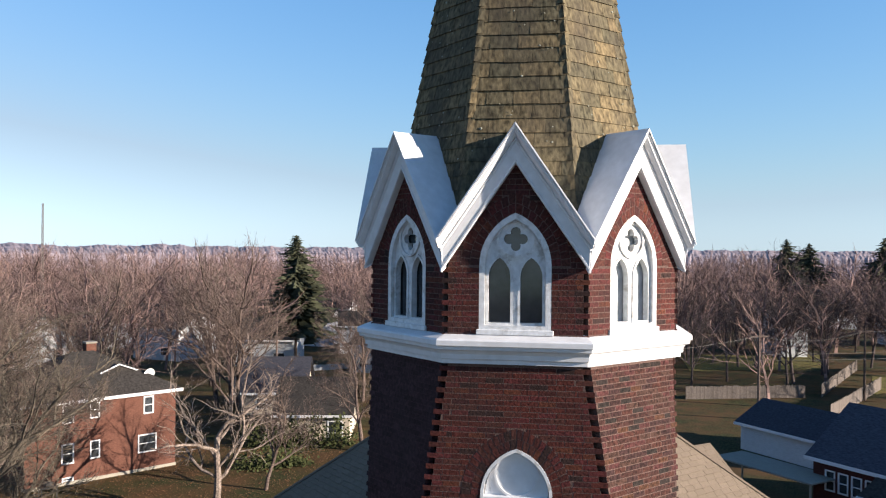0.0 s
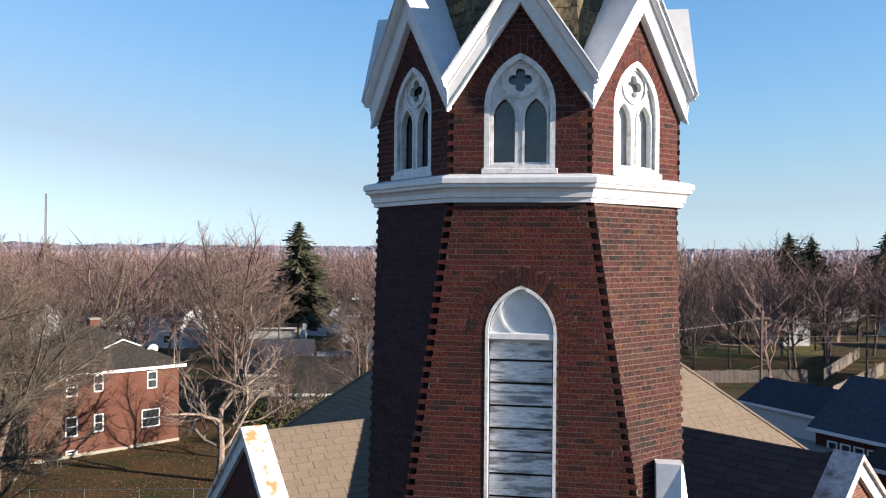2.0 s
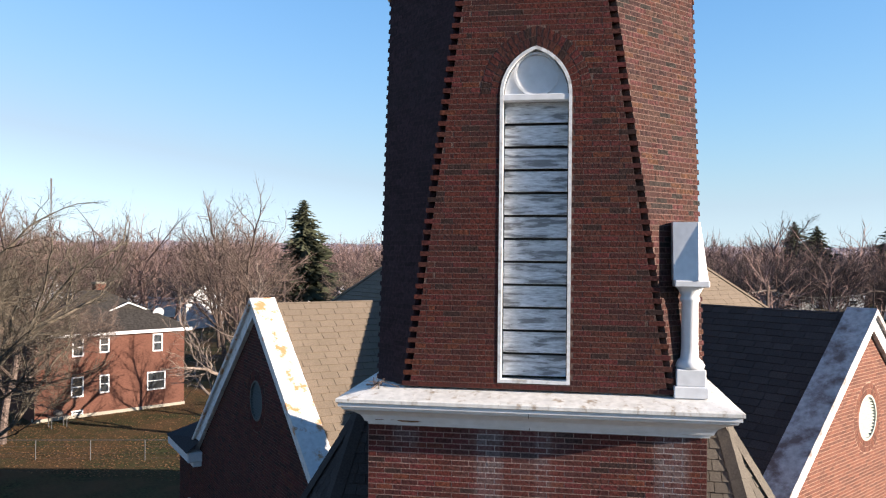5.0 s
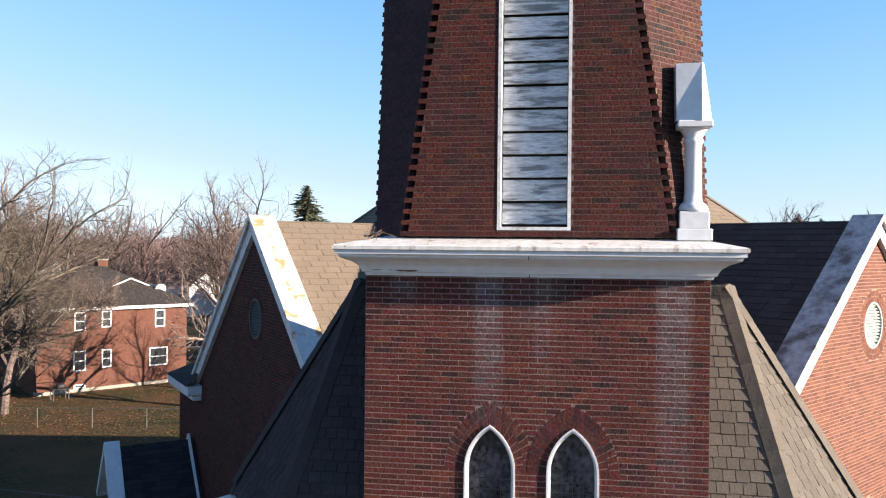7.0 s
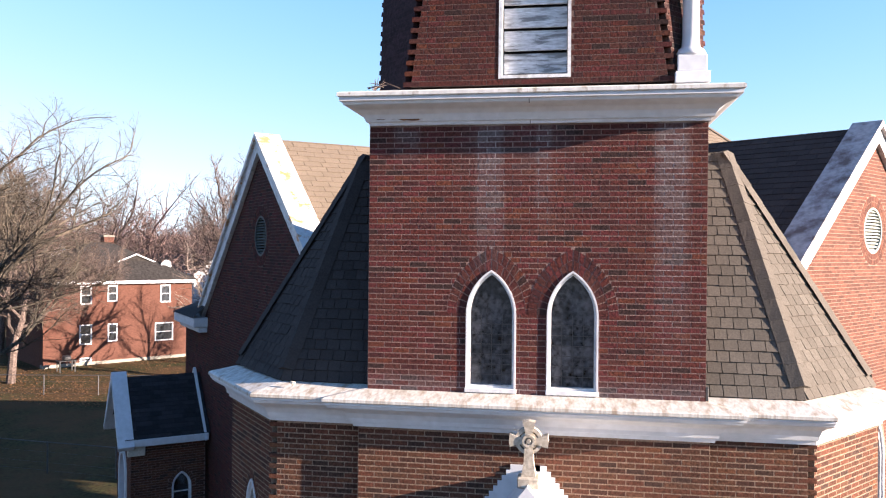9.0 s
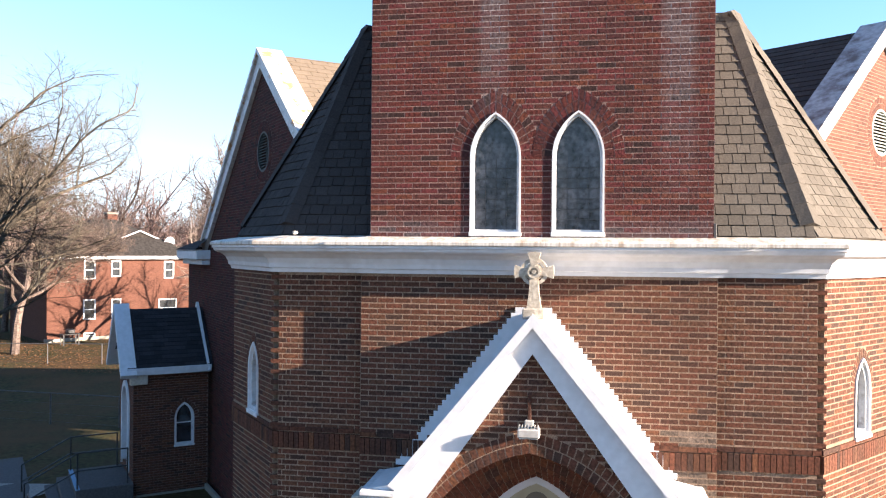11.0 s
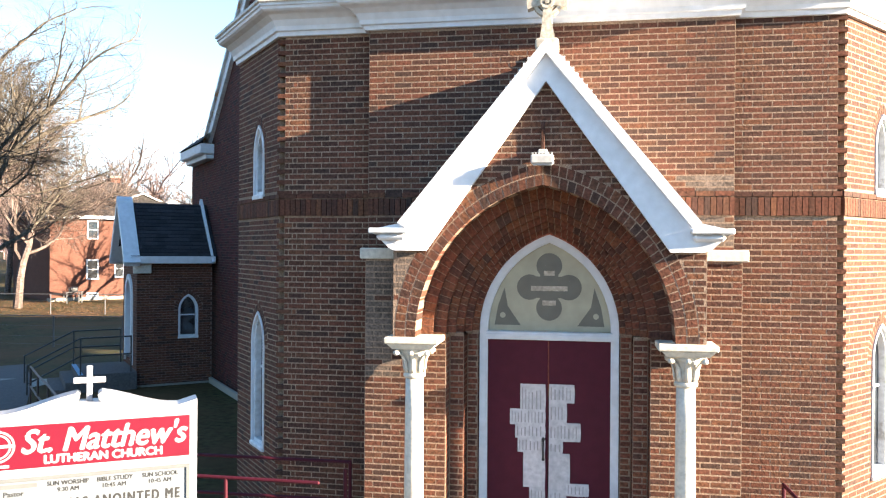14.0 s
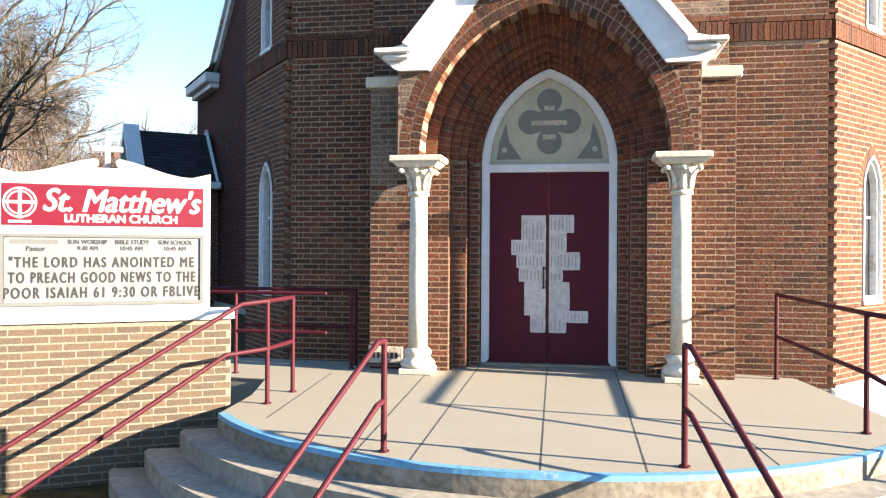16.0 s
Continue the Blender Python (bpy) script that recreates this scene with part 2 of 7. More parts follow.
# the same nave shingle with its shade put into the colour
SHINGLE_SHADY = material("shaded_nave_shingle", (0.056, 0.045, 0.042), 0.95, spread=0.15, grain=0.15, scale=40, stain=0.4, stain_colour=(0.046, 0.037, 0.035), stain_scale=1.5, bump=0.4)
SHINGLE_BLUE = material("slate_blue_shingle", (0.046, 0.048, 0.062), 0.95, spread=0.25, grain=0.25, scale=4, stain=0.4, stain_colour=(0.036, 0.037, 0.046), bump=0.3, stretch=(1, 1, 8))
SHINGLE_DARK = material("dark_shingle", (0.030, 0.030, 0.033), 0.95, spread=0.25, grain=0.3, scale=60, bump=0.4)
STONE = material("carved_stone", (0.42, 0.37, 0.30), 0.85, grain=0.2, scale=25, stain=0.5, stain_colour=(0.24, 0.21, 0.17), stain_scale=5, bump=0.4)
LIMESTONE = material("pale_limestone", (0.50, 0.46, 0.39), 0.8, grain=0.12, scale=20, stain=0.4, stain_colour=(0.42, 0.38, 0.31), stain_scale=5, bump=0.25)
CONCRETE = material("concrete", (0.242, 0.224, 0.188), 0.85, grain=0.02, scale=14, stain=0.5, stain_colour=(0.225, 0.208, 0.172), stain_scale=1.3, bump=0.06)
CONCRETE_EDGE = material("stained_concrete_edge", (0.165, 0.146, 0.120), 0.9, grain=0.2, scale=18, stain=0.7, stain_colour=(0.27, 0.255, 0.23), stain_scale=3.2, bump=0.3, stain_edge=0.06, stain_level=0.6)
CONCRETE_OLD = material("weathered_concrete", (0.20, 0.185, 0.158), 0.9, grain=0.10, scale=20, stain=0.6, stain_colour=(0.165, 0.15, 0.13), stain_scale=2.5, bump=0.15)
CONCRETE_STEP = material("worn_step_concrete", (0.245, 0.228, 0.196), 0.9, grain=0.14, scale=16, stain=0.65, stain_colour=(0.165, 0.15, 0.13), stain_scale=3.0, bump=0.2)
# concrete darkened for the deep shade beside the church
CONCRETE_SHADED = material("shaded_dark_concrete", (0.088, 0.083, 0.082), 0.9, grain=0.15, scale=18, stain=0.6, stain_colour=(0.085, 0.08, 0.075), stain_scale=2.5, bump=0.2)
BLUE_PAINT = material("blue_edge_paint", (0.085, 0.25, 0.40), 0.6, grain=0.1, scale=20, stain=0.5, stain_colour=(0.36, 0.38, 0.40), stain_scale=7, bump=0.2, stain_edge=0.03, stain_level=0.66)
RAIL_RED = material("burgundy_rail_paint", (0.046, 0.0045, 0.0105), 0.6, spec=0.2, grain=0.1, scale=20, bump=0.05)
RAIL_BROWN = material("dark_brown_rail_paint", (0.035, 0.020, 0.018), 0.5, grain=0.1, scale=20)
RAIL_BLACK = material("black_rail_paint", (0.02, 0.02, 0.022), 0.4, grain=0.1, scale=20)
DOOR_RED = material("maroon_door_paint", (0.064, 0.0062, 0.0150), 0.62, spec=0.2, grain=0.06, scale=8, stain=0.3, stain_colour=(0.046, 0.007, 0.016), bump=0.05)
PAPER = material("grey_paper", (0.50, 0.47, 0.47), 0.9, spread=0.08, grain=0.12, scale=14, stain=0.4, stain_colour=(0.36, 0.34, 0.34), stain_scale=9, bump=0.4)
PRINT = material("grey_print", (0.30, 0.28, 0.28), 0.9, grain=0.1)
STAINED = material("mottled_leaded_glass", (0.026, 0.030, 0.036), 0.2, spread=0.3, grain=0.5, scale=16, stain=0.85, stain_colour=(0.17, 0.165, 0.175), stain_scale=4.0, bump=0.05, stain_edge=0.14, stain_level=0.60)
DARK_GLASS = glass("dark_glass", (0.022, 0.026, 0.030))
PALE_GLASS = material("whitish_glass", (0.42, 0.44, 0.45), 0.25, grain=0.15, scale=5, stain=0.5, stain_colour=(0.30, 0.31, 0.31), bump=0.05)
TYMP_CREAM = material("cream_glass", (0.36, 0.335, 0.245), 0.35, grain=0.06, scale=6)
TYMP_GREY = material("grey_glass", (0.128, 0.118, 0.095), 0.35, grain=0.06, scale=6)
DARK_METAL = material("dark_metal", (0.03, 0.03, 0.03), 0.4, metal=0.6)
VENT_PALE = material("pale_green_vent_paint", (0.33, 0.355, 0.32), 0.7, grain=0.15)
# vent paint darkened for the shaded left gable
VENT_SHADED = material("shaded_green_vent_paint", (0.055, 0.066, 0.066), 0.7, grain=0.15)
LAMP_GREY = material("lamp_housing", (0.36, 0.35, 0.33), 0.5, grain=0.1)
LEAD = material("lead_came", (0.04, 0.04, 0.042), 0.6)
SIGN_WHITE = material("sign_white", (0.27, 0.27, 0.285), 0.35, grain=0.03, scale=4)
SIGN_RED = material("sign_red", (0.098, 0.0024, 0.0115), 0.35, grain=0.04, scale=4)
SIGN_PANEL = material("letter_board", (0.135, 0.150, 0.163), 0.35, grain=0.05, scale=4)
SIGN_GREY = material("sign_grey_trim", (0.10, 0.104, 0.104), 0.4, grain=0.05)
INK = material("black_letter", (0.02, 0.02, 0.02), 0.5)
GROUND = material("lawn", (0.032, 0.034, 0.012), 0.95, grain=0.5, scale=7, stain=0.8, stain_colour=(0.088, 0.046, 0.021), stain_scale=0.22, bump=0.6, stain_edge=0.12, stain_level=0.50)
ASPHALT = material("asphalt", (0.06, 0.06, 0.062), 0.9, grain=0.2, scale=30, bump=0.3)
PATH = material("concrete_path", (0.24, 0.23, 0.21), 0.9, grain=0.15, scale=20, bump=0.2)
BARK = material("bark", (0.105, 0.079, 0.068), 0.95, spread=0.35, grain=0.35, scale=9, bump=0.6)
BARK_PALE = material("pale_bark", (0.165, 0.132, 0.112), 0.95, spread=0.3, grain=0.35, scale=9, bump=0.6)
BARK_TAN = material("sunlit_tan_bark", (0.074, 0.063, 0.050), 0.95, spread=0.3, grain=0.35, scale=9, bump=0.6, hue=0.04)
BARK_DIM = material("dark_bark", (0.070, 0.055, 0.052), 0.95, spread=0.35, grain=0.35, scale=9, bump=0.4)
TWIG = material("far_twigs", (0.170, 0.118, 0.108), 0.95, spread=0.6, grain=0.3, scale=0.11, bump=0, hue=0.05, stain=0.7, stain_colour=(0.058, 0.042, 0.044), stain_scale=0.055, stain_edge=0.08, stain_level=0.54)
# distance haze is put into the next two colours: paler and more purple
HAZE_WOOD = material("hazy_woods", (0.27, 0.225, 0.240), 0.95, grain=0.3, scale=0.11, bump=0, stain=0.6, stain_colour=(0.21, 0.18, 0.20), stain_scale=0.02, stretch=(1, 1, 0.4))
TWIG_FAR = material("haze_paled_twigs", (0.205, 0.150, 0.155), 0.95, spread=0.4, grain=0.3, scale=0.04, bump=0, stain=0.5, stain_colour=(0.066, 0.055, 0.066), stain_scale=0.02)
NEEDLE = material("conifer_needles", (0.046, 0.050, 0.030), 0.9, spread=0.4, grain=0.2, scale=6, bump=0)
BUSH = material("hedge_leaves", (0.040, 0.047, 0.018), 0.9, spread=0.4, grain=0.2, scale=6, bump=0)
LEAF = material("dry_leaf", (0.15, 0.080, 0.040), 0.9, spread=0.4, grain=0.1, bump=0)
HOUSE_BRICK = material("house_brick", (0.096, 0.044, 0.032), 0.9, grain=0.2, scale=7, stain=0.35, stain_colour=(0.078, 0.032, 0.024), stain_scale=0.8, bump=0.2, stretch=(1, 1, 3))
HOUSE_ROOF = material("house_shingle", (0.031, 0.028, 0.026), 0.95, grain=0.3, scale=6, stain=0.4, stain_colour=(0.040, 0.037, 0.034), stain_scale=0.7)
SIDING = material("white_siding", (0.42, 0.44, 0.46), 0.7, grain=0.08, scale=3, stretch=(1, 1, 8))
WOODF = material("weathered_fence_wood", (0.115, 0.098, 0.088), 0.9, spread=0.2, grain=0.2, scale=8)
FENCE_GREY = material("galvanised_fence", (0.10, 0.10, 0.105), 0.5, metal=0.5)


# ---- tools ----
def obj(name, data, mat, parent=None, label=""):
    ob = new(name, data)
    if data is not None and mat is not None:
        data.materials.append(mat)
    if parent is not None:
        ob.parent = parent
    if label:
        ob["label"] = label
    return ob


def part(name, bm, mat, parent=None, label="", smooth=False):
    me = bpy.data.meshes.new(name)
    bmesh.ops.recalc_face_normals(bm, faces=bm.faces)
    bm.to_mesh(me)
    bm.free()
    if smooth:
        me.shade_smooth()
    return obj(name, me, mat, parent, label)


def raw(name, verts, faces, mat, parent=None, label=""):
    me = bpy.data.meshes.new(name)
    me.from_pydata(verts, [], faces)
    me.update()
    return obj(name, me, mat, parent, label)


def thing(name, label, category, group="", kind="", at=(0, 0, 0)):
    ob = tagged(new(name), label, category, group, kind)
    ob.location = at
    return ob


class Frame:
    """A flat face: u to the right, w up along it, n outwards."""
    def __init__(self, o, right, up=(0, 0, 1)):
        self.o, self.r = Vector(o), Vector(right).normalized()
        self.n = self.r.cross(Vector(up)).normalized()
        self.u = self.n.cross(self.r).normalized()

    def at(self, u, w, n=0.0):
        return self.o + self.r * u + self.u * w + self.n * n

    def uw(self, p):
        d = Vector(p) - self.o
        return d.dot(self.r), d.dot(self.u)

    def matrix(self, u, w, n=0.0):
        m = Matrix((self.r, self.u, self.n)).transposed().to_4x4()
        m.translation = self.at(u, w, n)
        return m


def wall_frame(p0, p1, z=0.0):
    return Frame((p0[0], p0[1], z), (p1[0] - p0[0], p1[1] - p0[1], 0))


class Arch:
    """A pointed arch in a face: centre c, half width a, bottom b, springing s, apex p."""
    def __init__(self, c, a, b, s, p):
        self.c, self.a, self.b, self.s, self.p = c, a, b, s, p
        h = p - s
        self.R = (a * a + h * h) / (2 * a)

    def grown(self, t, bottom=True):
        q = Arch(self.c, self.a, self.b, self.s, self.p)
        q.a, q.R = self.a + t, self.R + t
        q.b = self.b - t if bottom else self.b
        q.p = self.s + math.sqrt(max(q.R ** 2 - (self.R - self.a) ** 2, 1e-6))
        return q

    def half(self, w):
        if w < self.b or w > self.p:
            return None
        if w <= self.s:
            return self.a
        return max(math.sqrt(max(self.R ** 2 - (w - self.s) ** 2, 0)) - (self.R - self.a), 0)

    def span(self, w):
        h = self.half(w)
        return None if h is None else (self.c - h, self.c + h)

    def outline(self, n=10):
        """From bottom left up over the apex to bottom right."""
        k = self.R - self.a
        top = math.asin(min((self.p - self.s) / self.R, 1))
        arc = [(math.cos(top * i / n) * self.R - k, self.s + math.sin(top * i / n) * self.R) for i in range(n + 1)]
        left = [(self.c - x, w) for x, w in arc]
        right = [(self.c + x, w) for x, w in reversed(arc[:-1])]
        return [(self.c - self.a, self.b)] + left + right + [(self.c + self.a, self.b)]


class Disc:
    def __init__(self, c, w, r):
        self.c, self.w, self.r = c, w, r

    def span(self, w):
        d = self.r ** 2 - (w - self.w) ** 2
        return (self.c - math.sqrt(d), self.c + math.sqrt(d)) if d > 0 else None

    def outline(self, n=24):
        return [(self.c + self.r * math.cos(2 * math.pi * i / n), self.w + self.r * math.sin(2 * math.pi * i / n)) for i in range(n)]


class Slot:
    """A four-sided opening."""
    def __init__(self, u0, u1, z0, z1):
        self.q = (u0, u1, z0, z1)

    def span(self, w):
        return (self.q[0], self.q[1]) if self.q[2] < w < self.q[3] else None

    def outline(self, n=0):
        u0, u1, z0, z1 = self.q
        return [(u0, z0), (u0, z1), (u1, z1), (u1, z0)]


def poly_spans(poly, w):
    """The stretches of a polygon at height w."""
    xs = []
    for (x0, y0), (x1, y1) in zip(poly, poly[1:] + poly[:1]):
        if (y0 <= w) != (y1 <= w):
            xs.append(x0 + (w - y0) / (y1 - y0) * (x1 - x0))
    xs.sort()
    return list(zip(xs[::2], xs[1::2]))


def spans_at(poly, holes, w):
    spans = poly_spans(poly, w)
    for h in holes:
        cut = h.span(w)
        if cut:
            left = [(a, min(b, cut[0])) for a, b in spans]
            right = [(max(a, cut[1]), b) for a, b in spans]
            spans = [(a, b) for a, b in left + right if b - a > 0.002]
    return sorted(spans)


def wall_mesh(name, f, poly, holes, mat, parent, thick=0.3, reveal=0.25, label=""):
    """A wall of that outline, with openings through it and their reveals."""
    verts, faces = [], []
    lo, hi = min(p[1] for p in poly), max(p[1] for p in poly)
    cuts = {lo, hi} | {p[1] for p in poly}
    for h in holes:
        cuts |= {w for _, w in h.outline()}
    cuts = sorted(c for c in cuts if lo <= c <= hi)
    sides = sorted({x for h in holes if isinstance(h, Slot) for x in h.q[:2]})
    levels = []
    for a, b in zip(cuts, cuts[1:]):
        if b - a > 1e-4:
            levels.append((a, b))
    for a, b in levels:
        e = min((b - a) * 0.02, 1e-4)
        sa, sb = spans_at(poly, holes, a + e), spans_at(poly, holes, b - e)
        if len(sa) != len(sb):
            mid = spans_at(poly, holes, (a + b) / 2)
            sa = sb = mid
        split = []
        for (a0, a1), (b0, b1) in zip(sa, sb):
            inner = [x for x in sides if a0 + 0.01 < x < a1 - 0.01] if abs(a0 - b0) + abs(a1 - b1) < 0.002 else []
            stops = [a0] + inner + [a1]
            split += [((p, q), (p, q)) for p, q in zip(stops, stops[1:])] if inner else [((a0, a1), (b0, b1))]
        for (a0, a1), (b0, b1) in split:
            for n, flip in ((0, False), (-thick, True)):
                i = len(verts)
                verts += [f.at(a0, a, n), f.at(a1, a, n), f.at(b1, b, n), f.at(b0, b, n)]
                faces.append((i, i + 1, i + 2, i + 3) if not flip else (i + 3, i + 2, i + 1, i))
    for h in holes:
        pts = h.outline()
        for (u0, w0), (u1, w1) in zip(pts, pts[1:] + pts[:1]):
            if max(w0, w1) <= lo + 0.001:
                continue
            w0, w1 = max(w0, lo), max(w1, lo)
            i = len(verts)
            verts += [f.at(u0, w0, 0), f.at(u0, w0, -reveal), f.at(u1, w1, -reveal), f.at(u1, w1, 0)]
            faces.append((i, i + 1, i + 2, i + 3))
    edges = [(a, b) for a, b in zip(poly, poly[1:] + poly[:1]) if not (a[1] == lo and b[1] == lo)]
    edges += [((a, lo), (b, lo)) for a, b in spans_at(poly, holes, lo + 0.001)]
    for (u0, w0), (u1, w1) in edges:
        i = len(verts)
        verts += [f.at(u0, w0, 0), f.at(u0, w0, -thick), f.at(u1, w1, -thick), f.at(u1, w1, 0)]
        faces.append((i, i + 1, i + 2, i + 3))
    ob = raw(name, verts, faces, mat, parent, label)
    bm = bmesh.new()
    bm.from_mesh(ob.data)
    bmesh.ops.remove_doubles(bm, verts=bm.verts, dist=0.0012)
    bm.to_mesh(ob.data)
    bm.free()
    return ob


BOX = [(0, 1, 2, 3), (0, 4, 5, 1), (1, 5, 6, 2), (2, 6, 7, 3), (3, 7, 4, 0)]
unit_meshes = {}


def unit_piece(name, length, height, depth, mat):
    key = (name, round(length, 3), round(height, 3), mat.name)
    if key not in unit_meshes:
        me = bpy.data.meshes.new(name)
        l, h, b = length / 2, height / 2, 0.002
        v = [(-l + b, -h + b, depth), (l - b, -h + b, depth), (l - b, h - b, depth), (-l + b, h - b, depth),
             (-l, -h, depth - 0.001), (l, -h, depth - 0.001), (l, h, depth - 0.001), (-l, h, depth - 0.001),
             (-l, -h, -0.02), (l, -h, -0.02), (l, h, -0.02), (-l, h, -0.02)]
        q = [(0, 1, 2, 3)]
        for a, c in ((0, 4), (4, 8)):
            for i in range(4):
                j = (i + 1) % 4
                q.append((a + i, c + i, c + j, a + j))
        me.from_pydata(v, [], q)
        me.materials.append(mat)
        unit_meshes[key] = me
    return unit_meshes[key]


later = []


def bricks(f, poly, holes, mat, wall, course=0.0677, length=0.213, joint=0.0085, proud=0.0016, teeth=(False, False), stretch=None, soldier=(),
           skip=(), alt=None, tooth=0.06, name="brick", seed=1, rough=0.0003):
    """Running bond over a face. teeth: every other course juts past that end. stretch: (u0, u1, w0, w1) where whole pieces are parts of their own."""
    rnd = random.Random(seed)
    verts, faces, singles = [], [], []
    groups, store = [[], []], (verts, faces)
    lo, hi = min(p[1] for p in poly), max(p[1] for p in poly)
    rows = int((hi - lo) / course)
    bed = joint * 1.25

    def put(u0, u1, w0, w1, d0, d1, pale=False):
        verts, faces = groups if pale else store
        i = len(verts)
        d1 += rnd.uniform(-rough, rough)
        tip = min(max(rnd.gauss(0, 0.0006), -0.0008), 0.0008)
        verts.extend([f.at(u0, w0, d1 - tip), f.at(u1, w0, d1 + tip), f.at(u1, w1, d1 + tip), f.at(u0, w1, d1 - tip),
                      f.at(u0, w0, d0), f.at(u1, w0, d0), f.at(u1, w1, d0), f.at(u0, w1, d0)])
        faces.extend(tuple(i + k for k in q) for q in BOX)

    for r in range(rows):
        w0 = lo + r * course + bed / 2
        w1 = w0 + course - bed
        wm = (w0 + w1) / 2
        if any(a <= wm <= b for a, b in skip):
            continue
        sp = spans_at(poly, holes, wm)
        for k, (a, b) in enumerate(sp):
            jut0 = teeth[0] and k == 0 and r % 2 == 0
            jut1 = teeth[1] and k == len(sp) - 1 and r % 2 == 0
            if jut0:
                put(a - tooth, a + 0.1, w0, w1, -0.10, proud)
            if jut1:
                put(b - 0.1, b + tooth, w0, w1, -0.10, proud)
            lead = a + (0.1 + joint if jut0 else joint / 2)
            tail = b - (0.1 + joint if jut1 else joint / 2)
            start = math.floor((a) / length) * length + (length / 2 if r % 2 else 0)
            u = start - length
            while u < tail:
                pitch = length
                u0, u1 = max(u + joint / 2, lead), min(u + pitch - joint / 2, tail)
                if u1 - u0 > 0.03:
                    whole = u1 - u0 > length - joint - 0.004
                    if stretch and whole and len(singles) < 300 and stretch[0] <= u0 and u1 <= stretch[1] and stretch[2] <= w0 and w1 <= stretch[3]:
                        singles.append(((u0 + u1) / 2, wm))
                    elif alt and rnd.random() < alt[0]((u0 + u1) / 2, wm):
                        put(u0, u1, w0, w1, -0.01, proud, True)
                    else:
                        put(u0, u1, w0, w1, -0.01, proud)
                u += pitch
    if verts:
        ob = raw(name + "work", verts, faces, mat, wall)
        ob["kind"] = "stuff"
    if groups[0]:
        ob = raw(name + "work", groups[0], groups[1], alt[1], wall, "bricks whitened by salt stains")
        ob["kind"] = "stuff"
    if singles:
        later.append((f, singles, unit_piece(name, length - joint, course - bed, proud, mat), wall, name))


def voussoirs(f, arch, r0, r1, mat, wall, n=14, proud=0.003, joint=0.013, name="voussoir", back=-0.01):
    """A ring of wedge bricks round an arch, from r0 to r1 outside its edge."""
    inner, outer = arch.grown(r0, False), arch.grown(r1, False)
    k = arch.R - arch.a
    verts, faces = [], []
    for side in (-1, 1):
        top0 = math.asin((inner.p - arch.s) / inner.R)
        top1 = math.asin((outer.p - arch.s) / outer.R)
        for i in range(n):
            q = []
            e0, e1 = joint / 2 / (inner.R * top0), joint / 2 / (inner.R * top0)
            for R, top in ((inner.R, top0), (outer.R, top1)):
                for t in (i / n + e0, (i + 1) / n - e1):
                    t = min(max(t, 0.002), 0.998)
                    a = top * t
                    q.append((arch.c + side * (math.cos(a) * R - k), arch.s + math.sin(a) * R))
            q = [q[0], q[2], q[3], q[1]]
            j = len(verts)
            for d in (proud, back):
                verts += [f.at(u, w, d) for u, w in q]
            quads = [(0, 1, 2, 3), (0, 4, 5, 1), (1, 5, 6, 2), (2, 6, 7, 3), (3, 7, 4, 0)]
            faces += [tuple(j + x for x in (qq if side > 0 else qq[::-1])) for qq in quads]
    ob = raw(name, verts, faces, mat, wall)
    ob["kind"] = "stuff"
    return ob


def band(f, outer, inner, n0, n1, closed=False):
    """A solid between two outlines with as many points each, from n0 to n1 along the normal."""
    bm = bmesh.new()
    rings = [[bm.verts.new(f.at(u, w, n)) for u, w in pts] for pts, n in ((outer, n1), (inner, n1), (inner, n0), (outer, n0))]
    m = len(outer)
    for i in range(m if closed else m - 1):
        j = (i + 1) % m
        for a, b in ((0, 1), (1, 2), (2, 3), (3, 0)):
            bm.faces.new((rings[a][i], rings[a][j], rings[b][j], rings[b][i]))
    if not closed:
        for i in (0, m - 1):
            bm.faces.new([rings[k][i] for k in range(4)])
    return bm


def slab(f, pts, n0, n1):
    """A flat outline given thickness."""
    bm = bmesh.new()
    a = [bm.verts.new(f.at(u, w, n1)) for u, w in pts]
    b = [bm.verts.new(f.at(u, w, n0)) for u, w in pts]
    bm.faces.new(a)
    bm.faces.new(b[::-1])
    for i in range(len(pts)):
        j = (i + 1) % len(pts)
        bm.faces.new((a[i], b[i], b[j], a[j]))
    return bm


def box(bm, f, u0, u1, w0, w1, n0, n1, bevel=0.0):
    vs = [bm.verts.new(f.at(u, w, n)) for n in (n0, n1) for u, w in ((u0, w0), (u1, w0), (u1, w1), (u0, w1))]
    fs = [bm.faces.new([vs[i] for i in q]) for q in ((0, 1, 2, 3), (7, 6, 5, 4), (0, 4, 5, 1), (1, 5, 6, 2), (2, 6, 7, 3), (3, 7, 4, 0))]
    if bevel:
        bmesh.ops.bevel(bm, geom=list({e for q in fs for e in q.edges}), offset=bevel, segments=1, affect="EDGES")
    return bm


def ring_points(c, w, r, n=24, sx=1.0):
    return [(c + sx * r * math.cos(2 * math.pi * i / n), w + r * math.sin(2 * math.pi * i / n)) for i in range(n)]


def tube(bm, p0, p1, r0, r1=None, n=10):
    p0, p1, r1 = Vector(p0), Vector(p1), r0 if r1 is None else r1
    d = (p1 - p0).normalized()
    x = d.orthogonal().normalized()
    y = d.cross(x)
    rings = [[bm.verts.new(p + (x * math.cos(2 * math.pi * i / n) + y * math.sin(2 * math.pi * i / n)) * r) for i in range(n)] for p, r in ((p0, r0), (p1, r1))]
    for i in range(n):
        j = (i + 1) % n
        bm.faces.new((rings[0][i], rings[0][j], rings[1][j], rings[1][i]))
    bm.faces.new(rings[0][::-1])
    bm.faces.new(rings[1])


